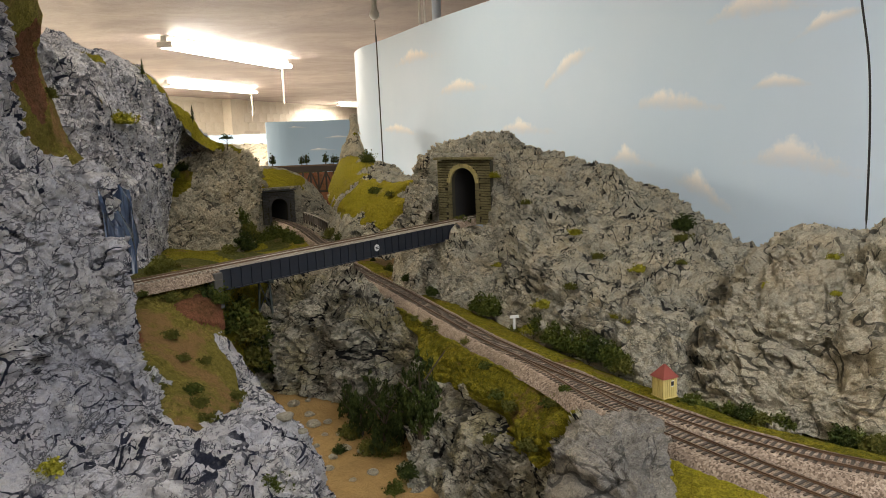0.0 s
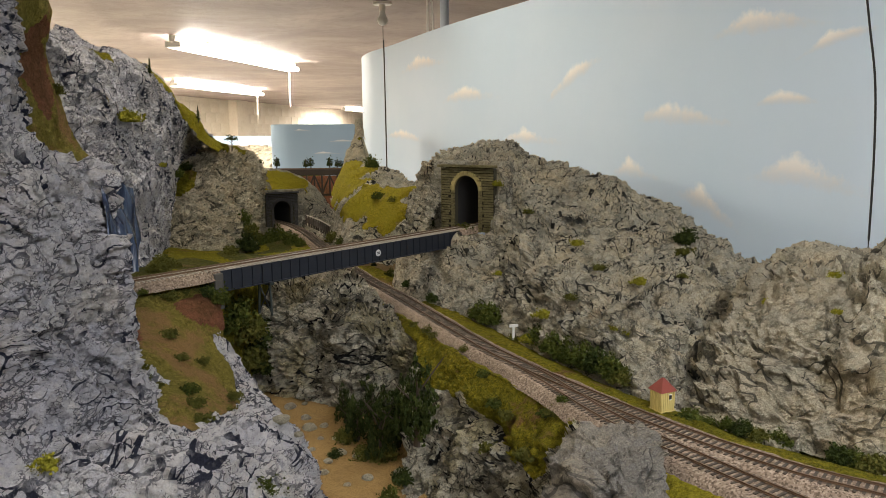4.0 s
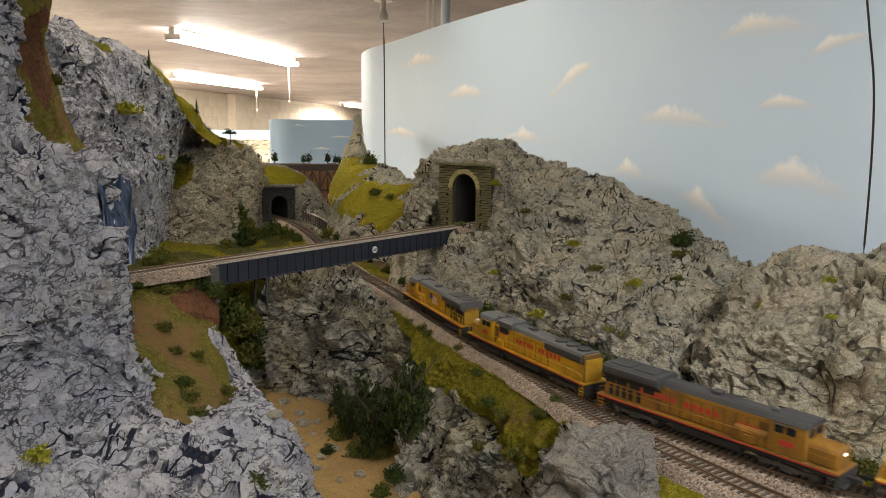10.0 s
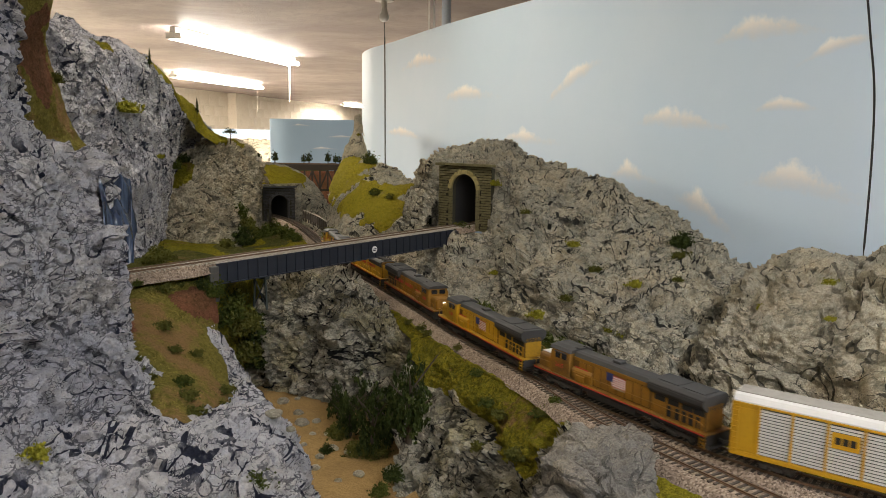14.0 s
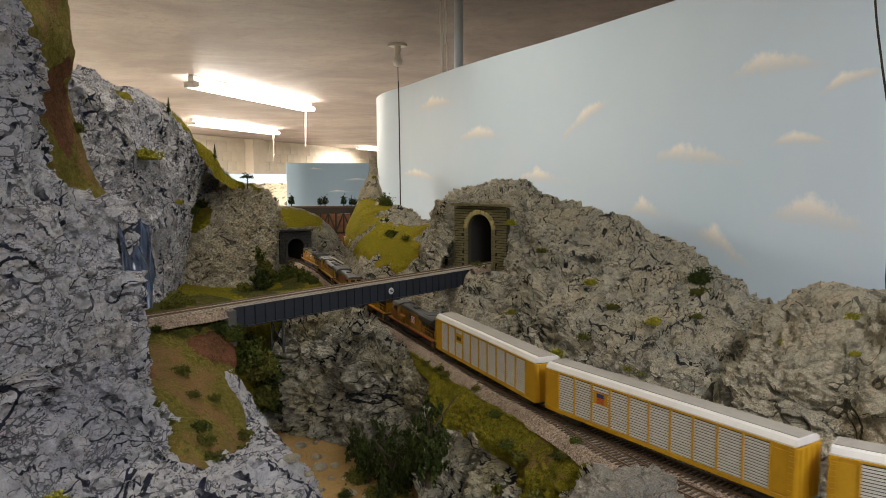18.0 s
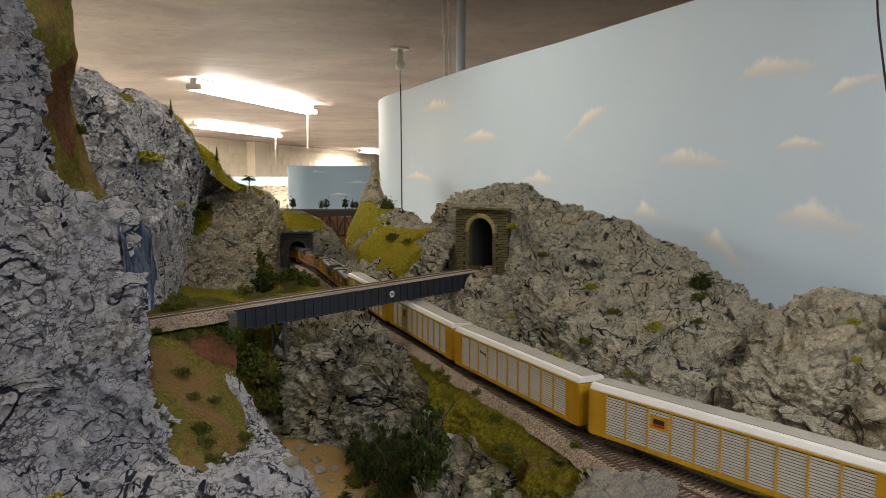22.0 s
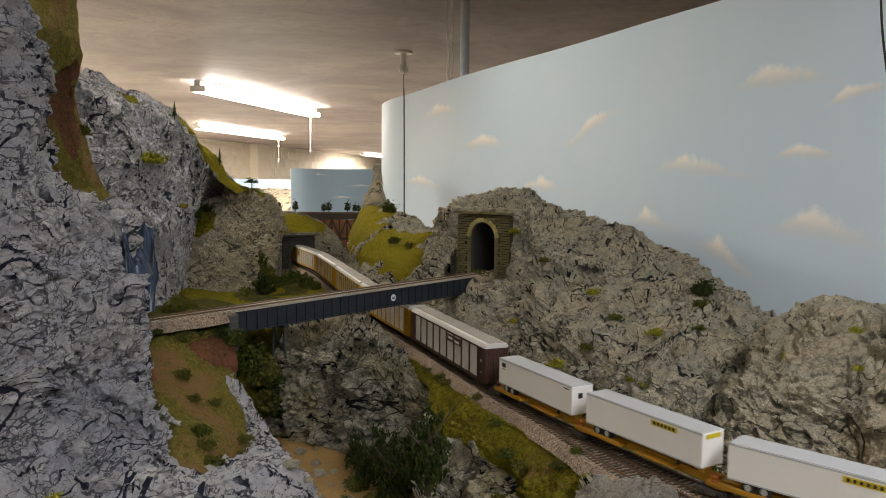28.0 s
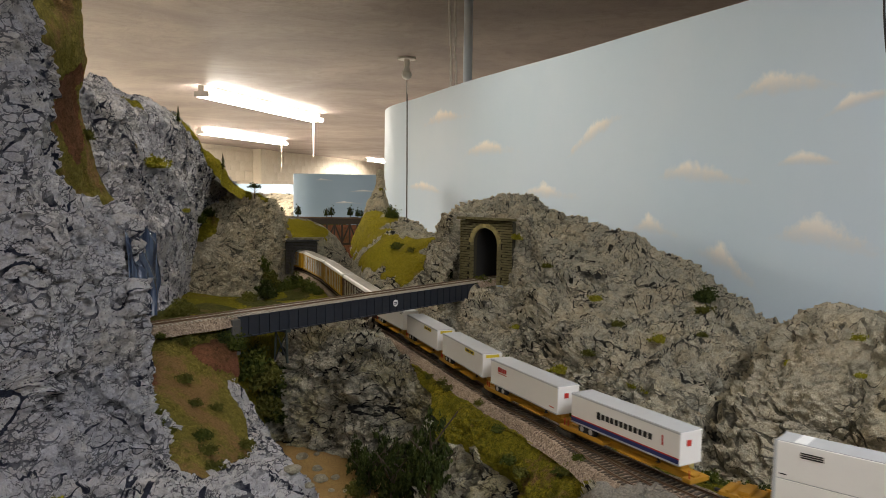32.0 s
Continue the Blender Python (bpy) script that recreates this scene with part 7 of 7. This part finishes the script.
# ---- railing by the far tunnel ----
R_ = thing("railing", "dark wooden plank fence beside the far track", "fence")
for k in range(12):
    s = S_PORTAL - 0.02 - 0.030 * k
    p = beside(s, 0.052, RAIL)
    part("post", boxes(((p[0], p[1], RAIL + 0.010), (0.004, 0.004, 0.034))), TIE, R_)
    if k < 11:
        q = beside(s - 0.030, 0.052, RAIL)
        mid = ((p[0] + q[0]) / 2, (p[1] + q[1]) / 2)
        yaw = math.degrees(math.atan2(q[1] - p[1], q[0] - p[0]))
        part("plank", boxes(((mid[0], mid[1], RAIL + 0.012), (0.031, 0.0018, 0.018), yaw)), TIE, R_)
        part("cap_rail", boxes(((mid[0], mid[1], RAIL + 0.0275), (0.031, 0.005, 0.0015), yaw)), TIE_PALE, R_)

# ---- foliage ----
def leaf_mat(name, a, b_, c_):
    m, nt, b = mat(name, 0.95, 0, 0.04)
    g = nt.nodes.new("ShaderNodeNewGeometry")
    c = ramp(nt, g.outputs["Random Per Island"], [(0.0, a), (0.5, b_), (1.0, c_)])
    n = noise_tex(nt, coords(nt), 60, 3, 0.6)
    colour(nt, b, mix(nt, maths(nt, "MULTIPLY", grey(nt, n, 0.4, 0.65), 0.5), c, tuple(0.5 * x for x in a)))
    return m


LEAF = leaf_mat("foam_green", (0.040, 0.055, 0.012), (0.070, 0.085, 0.018), (0.12, 0.125, 0.028))
LEAF_DARK = leaf_mat("foam_dark_green", (0.022, 0.032, 0.010), (0.040, 0.054, 0.015), (0.072, 0.086, 0.024))
LEAF_OLIVE = leaf_mat("foam_olive", (0.07, 0.075, 0.018), (0.11, 0.11, 0.025), (0.16, 0.145, 0.035))
LEAF_YELLOW = leaf_mat("foam_yellow", (0.20, 0.20, 0.025), (0.30, 0.28, 0.03), (0.38, 0.34, 0.05))
BARK = paint("bark", (0.07, 0.05, 0.035), 0.9, 0.4, scale=200)


def foam(name, clumps, leaves, leaf, shape, material, seed):
    """Foam foliage: clumps of small bent flakes, thicker towards the outside of an uneven lump of unit size."""
    rng = np.random.default_rng(seed)
    d = rng.normal(size=(clumps, 3))
    d /= np.linalg.norm(d, axis=1, keepdims=True)
    rad = (0.35 + 0.65 * rng.random(clumps) ** 0.5) * (0.75 + 0.35 * fbm(d * 2.0 + seed, 1.1, 2, seed))
    c = d * rad[:, None] * np.array(shape)
    c[:, 2] = np.abs(c[:, 2] + 0.35 * shape[2])
    cc = np.repeat(c, leaves, 0) + rng.normal(size=(clumps * leaves, 3)) * leaf * 1.2
    n = len(cc)
    u = rng.normal(size=(n, 3))
    u /= np.linalg.norm(u, axis=1, keepdims=True)
    v = np.cross(u, rng.normal(size=(n, 3)))
    v /= np.linalg.norm(v, axis=1, keepdims=True)
    w = np.cross(u, v)
    s = leaf * (0.6 + 0.8 * rng.random(n))[:, None]
    pts = np.stack([cc - u * s, cc + v * s * 0.8 + w * s * 0.3, cc + u * s, cc - v * s * 0.8 + w * s * 0.4], 1).reshape(-1, 3)
    pts[:, 2] = np.maximum(pts[:, 2], -0.12)
    idx = np.arange(n * 4).reshape(n, 4)
    return mesh_from(name, pts, np.concatenate([idx[:, (0, 1, 2)], idx[:, (0, 2, 3)]]), material)


BUSH_MESH = [foam("foliage", 130, 9, 0.085, (1.0, 1.0, 0.8), m, 10 + k) for k, m in enumerate((LEAF, LEAF_DARK, LEAF_OLIVE))]
TUFT_MESH = [foam("foliage", 60, 7, 0.12, (1.0, 1.0, 0.55), m, 20 + k) for k, m in enumerate((LEAF_OLIVE, LEAF, LEAF_OLIVE))]
MOSS_MESH = [foam("foliage", 60, 8, 0.10, (1.0, 0.9, 0.45), m, 30 + k) for k, m in enumerate((LEAF_YELLOW, LEAF_OLIVE, LEAF_YELLOW))]
CROWN_MESH = [foam("crown", 80, 22, 0.040, (0.66, 0.66, 0.80), m, 40 + k) for k, m in enumerate((LEAF_DARK, LEAF_DARK, LEAF))]


def one(name, me, label, category, m, size, group):
    ob = new(name, me)
    ob.matrix_world = m @ Matrix.Diagonal((size, size, size, 1))
    return tagged(ob, label, category, group)


def conifer(h, seed):
    rng = random.Random(seed)
    bm = bmesh.new()
    for k in range(16):
        z = 0.18 + 0.82 * k / 16
        rr = 0.27 * (1 - z) + 0.03
        for j in range(9):
            a = rng.uniform(0, 6.28)
            r2 = rr * rng.uniform(0.6, 1.15)
            tip = bm.verts.new((r2 * math.cos(a), r2 * math.sin(a), z - 0.05))
            l = bm.verts.new((0.3 * r2 * math.cos(a + 0.7), 0.3 * r2 * math.sin(a + 0.7), z + 0.03))
            r_ = bm.verts.new((0.3 * r2 * math.cos(a - 0.7), 0.3 * r2 * math.sin(a - 0.7), z + 0.03))
            t = bm.verts.new((0, 0, z + 0.07))
            bm.faces.new((tip, l, t))
            bm.faces.new((tip, t, r_))
    for v in bm.verts:
        v.co *= h
    return bm


def grow(rows, seed, kinds=None):
    rng = random.Random(seed)
    for kind, x, y, z, size in rows:
        m = pose(x, y, z - size * 0.12, 0, 0, rng.uniform(0, 360))
        if kind == "b":
            one("bush", rng.choice(BUSH_MESH), "dark green foam bush on the rock", "bush", m, size, "bushes")
        elif kind == "w":
            one("tuft", rng.choice(TUFT_MESH), "low olive green weed tuft on turf", "tuft", m, size, "tufts")
        elif kind == "m":
            one("moss", rng.choice(MOSS_MESH), "yellow-green moss clump clinging to the rock", "moss", m, size, "moss clumps")
        elif kind == "s":
            bm = bmesh.new()
            bmesh.ops.create_icosphere(bm, subdivisions=2, radius=1)
            for v in bm.verts:
                v.co *= 0.72 + 0.28 * noise.noise(v.co * 1.3 + Vector((x * 50, y * 50, seed))) + 0.12
                v.co.z *= 0.55
            me = bpy.data.meshes.new("stone")
            bm.to_mesh(me)
            bm.free()
            me.materials.append(ROCK_TAN)
            one("stone", me, "smooth tan-grey river stone lying on the sand", "stone", pose(x, y, z + size * 0.15, 0, 0, rng.uniform(0, 360)), size, "river stones")
        elif kind in "tcp":
            t = thing("tree", {"t": "dark green model tree standing in the gorge", "c": "tiny dark conifer on the cliff top", "p": "small spreading tree on the round hill"}[kind], "tree", (x, y, z - 0.002), "trees")
            if kind == "c":
                part("trunk", rods(((0, 0, 0), (0, 0, size * 0.9), size * 0.03), sides=6), BARK, t)
                part("crown", conifer(size, seed + int(x * 900)), LEAF_DARK, t)
            else:
                bm = bmesh.new()
                k = 0.55 if kind == "t" else 0.7
                rod(bm, (0, 0, -0.004), (size * 0.02, 0, size * k), size * 0.035, 7, size * 0.018)
                for j in range(5):
                    a = rng.uniform(0, 6.28)
                    rod(bm, (size * 0.01, 0, size * (0.25 + 0.06 * j)), (size * 0.28 * math.cos(a), size * 0.28 * math.sin(a), size * (0.5 + 0.08 * j)), size * 0.012, 5, size * 0.005)
                part("trunk", bm, BARK, t)
                c = new("crown", rng.choice(CROWN_MESH))
                c.parent = t
                c.matrix_basis = pose(0, 0, size * (0.12 if kind == "t" else 0.5), 0, 0, rng.uniform(0, 360)) @ Matrix.Diagonal((size * (0.38 if kind == "t" else 0.62), size * (0.38 if kind == "t" else 0.62), size * (0.72 if kind == "t" else 0.3), 1))


for k, rows in enumerate((GORGE_TREES, BANK_BUSHES, SLOPE_TUFTS, VALLEY_BUSHES, TRACK_SHRUBS, ROCK_FOOT_SHRUBS, MOSS, LEFT_MOSS, VERGE_TUFTS, CREST_TREES, STONES)):
    grow(rows, 100 + k)


# ---- the little hut and the sign by the track ----
HUT_YELLOW = paint("hut_boards", (0.62, 0.50, 0.18), 0.7, 0.2, scale=200)
HUT_RED = paint("hut_roof", (0.21, 0.045, 0.03), 0.8, 0.35, scale=200)


def hut(place):
    H = thing("lineside_hut", "tiny yellow boarded hut with a red hipped roof", "hut", place)
    w = 0.0125
    part("walls", boxes(((0, 0, 0.0115), (2 * w - 0.001, 2 * w - 0.001, 0.023))), HUT_YELLOW, H)
    for s in (-1, 1):
        for k in range(7):
            o = -w + 0.0018 + k * 0.0036
            part("board", boxes(((o, s * w, 0.0115), (0.0026, 0.0010, 0.023))), HUT_YELLOW, H)
            part("board", boxes(((s * w, o, 0.0115), (0.0010, 0.0026, 0.023))), HUT_YELLOW, H)
    part("base", boxes(((0, 0, 0.0006), (2 * w + 0.003, 2 * w + 0.003, 0.0012))), HUT_YELLOW, H)
    bm = bmesh.new()
    bmesh.ops.create_cone(bm, cap_ends=True, segments=4, radius1=0.0215, radius2=0.002, depth=0.0135, matrix=Matrix.Translation((0, 0, 0.0295)) @ Matrix.Rotation(math.pi / 4, 4, "Z"))
    part("roof", bm, HUT_RED, H, "red hipped roof")
    part("window", boxes(((0.004, -w - 0.0004, 0.0165), (0.0042, 0.0008, 0.0050))), BLACK, H)
    part("window_frame", boxes(((0.004, -w - 0.0003, 0.0136), (0.0054, 0.0012, 0.0008)), ((0.004, -w - 0.0003, 0.0195), (0.0054, 0.0012, 0.0008))), WHITE, H)
    H.rotation_euler = (0, 0, radians(24))
    H.scale = (0.72, 0.72, 0.98)
    return H


hut((HUT_AT[0], HUT_AT[1], HUT_AT[2] - 0.001))
G = thing("track_sign", "small white T-shaped lineside marker", "sign", (SIGN_AT[0], SIGN_AT[1], SIGN_AT[2] - 0.002))
part("post", boxes(((0, 0, 0.009), (0.0032, 0.0022, 0.020))), WHITE, G)
part("board", boxes(((0, -0.0004, 0.0195), (0.0135, 0.0024, 0.0042)), bevel=0.0003), WHITE, G)
G.rotation_euler = (0, 0, radians(15))

# ---- far trestle behind the hills ----


def trestle():
    T = thing("trestle_bridge", "dark timber trestle with a truss before the far sky panel", "bridge")
    x0, x1, y, top = -0.60, -0.36, 3.0, 1.398
    part("deck", boxes((((x0 + x1) / 2, y, top), (x1 - x0 + 0.06, 0.05, 0.008))), TIE, T)
    part("rail", boxes((((x0 + x1) / 2, y - 0.012, top + 0.006), (x1 - x0 + 0.06, 0.002, 0.004)), (((x0 + x1) / 2, y + 0.012, top + 0.006), (x1 - x0 + 0.06, 0.002, 0.004))), RAIL_STEEL, T)
    part("side_beam", boxes((((x0 + x1) / 2, y - 0.024, top - 0.010), (x1 - x0 + 0.06, 0.004, 0.016))), TIE, T)
    n = 6
    for k in range(n + 1):
        x = x0 + 0.06 + (x1 - x0 - 0.06) * k / n
        part("upright", boxes(((x, y - 0.022, top - 0.055), (0.006, 0.006, 0.085))), TIE, T)
        if k < n:
            x2 = x0 + 0.06 + (x1 - x0 - 0.06) * (k + 1) / n
            a, b = (top - 0.018, top - 0.09) if k % 2 else (top - 0.09, top - 0.018)
            part("diagonal", rods(((x, y - 0.022, a), (x2, y - 0.022, b), 0.003), sides=6), TIE, T)
    part("bottom_chord", boxes((((x0 + x1) / 2 + 0.03, y - 0.022, top - 0.095), (x1 - x0 - 0.06, 0.006, 0.008))), TIE, T)
    return T


trestle()
rock_form("rust_bank", [[(-0.5, 3.02, 1.15), (-0.42, 3.02, 1.15), (-0.33, 3.02, 1.15)], [(-0.52, 3.12, 1.25), (-0.42, 3.1, 1.26), (-0.33, 3.1, 1.28)], [(-0.6, 3.2, 1.36), (-0.45, 3.2, 1.36), (-0.33, 3.2, 1.37)]], 0.008,
          [TURF_RUST], "rust-red bank under the trestle", 0.4, category="slope", seed=41)
rock_form("far_ground", [[(-1.2, 3.15, 1.33), (-0.7, 3.2, 1.36), (-0.2, 3.2, 1.37)], [(-1.2, 3.8, 1.34), (-0.7, 3.8, 1.355), (-0.2, 3.7, 1.36)], [(-1.2, 4.5, 1.33), (-0.7, 4.5, 1.33), (-0.3, 4.5, 1.33)]], 0.02,
          [TURF_DARK], "dark low ground in front of the far sky panel", 0.3, category="ground", seed=42)
rock_form("far_ridge", [[(-3.6, 8.6, 1.10), (-2.4, 8.6, 1.1), (-1.2, 8.6, 1.1)], [(-3.6, 8.75, 1.30), (-2.4, 8.75, 1.33), (-1.2, 8.75, 1.30)], [(-3.6, 8.95, 1.40), (-2.4, 8.95, 1.43), (-1.2, 8.95, 1.38)]], 0.03,
          [ROCK_TAN], "far sandy ridge before a blue panel", 0.8, category="hill", seed=43)
for x, h in ((-0.72, 0.055), (-0.655, 0.062), (-0.54, 0.050), (-0.52, 0.058), (-0.445, 0.060), (-0.415, 0.050), (-0.40, 0.045)):
    t = thing("tree", "tiny dark tree on the skyline by the trestle", "tree", (x + 0.05, 3.03, 1.400), "trees")
    part("trunk", rods(((0, 0, -0.01), (0, 0, h * 0.8), h * 0.04), sides=6), BARK, t)
    c = new("crown", CROWN_MESH[1])
    c.parent = t
    c.matrix_basis = pose(0, 0, h * 0.25, 0, 0, x * 900) @ Matrix.Diagonal((h * 0.42, h * 0.42, h * 0.6, 1))

# ---- cables, pipe, bulb ----
CABLE = paint("black_cable", (0.012, 0.012, 0.013), 0.5, 0.1)
PIPE = paint("painted_pipe", (0.55, 0.62, 0.72), 0.45, 0.1)


def tube(line, r, sides):
    """One unbroken round strand along a line of places."""
    bm = bmesh.new()
    rings = []
    for k, p in enumerate(line):
        d = Vector(line[min(k + 1, len(line) - 1)]) - Vector(line[max(k - 1, 0)])
        q = d.to_track_quat("Z", "Y")
        rings.append([bm.verts.new(Vector(p) + q @ Vector((r * math.cos(6.2832 * j / sides), r * math.sin(6.2832 * j / sides), 0))) for j in range(sides)])
    for a, b in zip(rings[:-1], rings[1:]):
        for j in range(sides):
            bm.faces.new((a[j], a[(j + 1) % sides], b[(j + 1) % sides], b[j]))
    bm.faces.new(rings[0][::-1])
    bm.faces.new(rings[-1])
    return bm


def hang(name, label, category, pts, r, material, sides=7):
    C = thing(name, label, category)
    line = spline(pts, 30)
    part("strand", tube(line, r, sides), material, C)
    return C


hang("cable", "thin dark cord hanging before the backdrop", "cable", [(-0.180, 3.17, SKY_TOP + 0.004), (-0.178, 3.17, 1.7), (-0.176, 3.17, 1.38)], 0.0026, CABLE)
hang("cable", "thick black cable hanging before the backdrop", "cable", [(0.655, 1.19, SKY_TOP), (0.664, 1.19, 1.79), (0.679, 1.19, 1.70), (0.695, 1.19, 1.61), (0.702, 1.19, 1.50), (0.704, 1.19, 1.36), (0.703, 1.19, 1.28)], 0.0018, CABLE)
pp = thing("ceiling_pipe", "pale blue painted pipe from ceiling to floor", "pipe", (0.066, 3.05, 0))
part("pipe", rods(((0, 0, 0), (0, 0, CEIL), 0.018), sides=20), PIPE, pp)
part("flange", rods(((0, 0, CEIL - 0.012), (0, 0, CEIL), 0.032), sides=20), PIPE, pp)
hang("wire", "white twisted wire hanging from the ceiling", "wire", [(0.012, 3.06, CEIL), (0.014, 3.06, 2.2), (0.017, 3.06, 2.12), (0.013, 3.06, 2.05), (0.020, 3.06, 1.96), (0.02, 3.06, 1.2)], 0.0035, OFFWHITE)
hang("wire", "white wire hanging beside the pipe", "wire", [(-0.012, 3.06, CEIL), (-0.009, 3.06, 2.2), (-0.004, 3.06, 2.10), (-0.001, 3.06, 2.0), (0.0, 3.06, 1.2)], 0.0042, OFFWHITE)
bl = thing("bulb_holder", "bare unlit bulb in a ceiling holder with a pull cord", "lamp", (-0.262, 4.55, CEIL))
part("plate", rods(((0, 0, -0.012), (0, 0, 0), 0.055), sides=20), OFFWHITE, bl)
part("socket", rods(((0, 0, -0.05), (0, 0, -0.012), 0.018), sides=14), OFFWHITE, bl)
bm = bmesh.new()
bmesh.ops.create_uvsphere(bm, u_segments=18, v_segments=12, radius=0.030, matrix=Matrix.Translation((0, 0, -0.100)))
rod(bm, (0, 0, -0.085), (0, 0, -0.05), 0.024, 14, 0.015)
part("bulb", bm, WHITE, bl, "frosted white bulb")
part("pull_string", rods(((0.0, 0.02, -0.012), (0.0, 0.02, -0.75), 0.0022), sides=5), CABLE, bl)


motions()
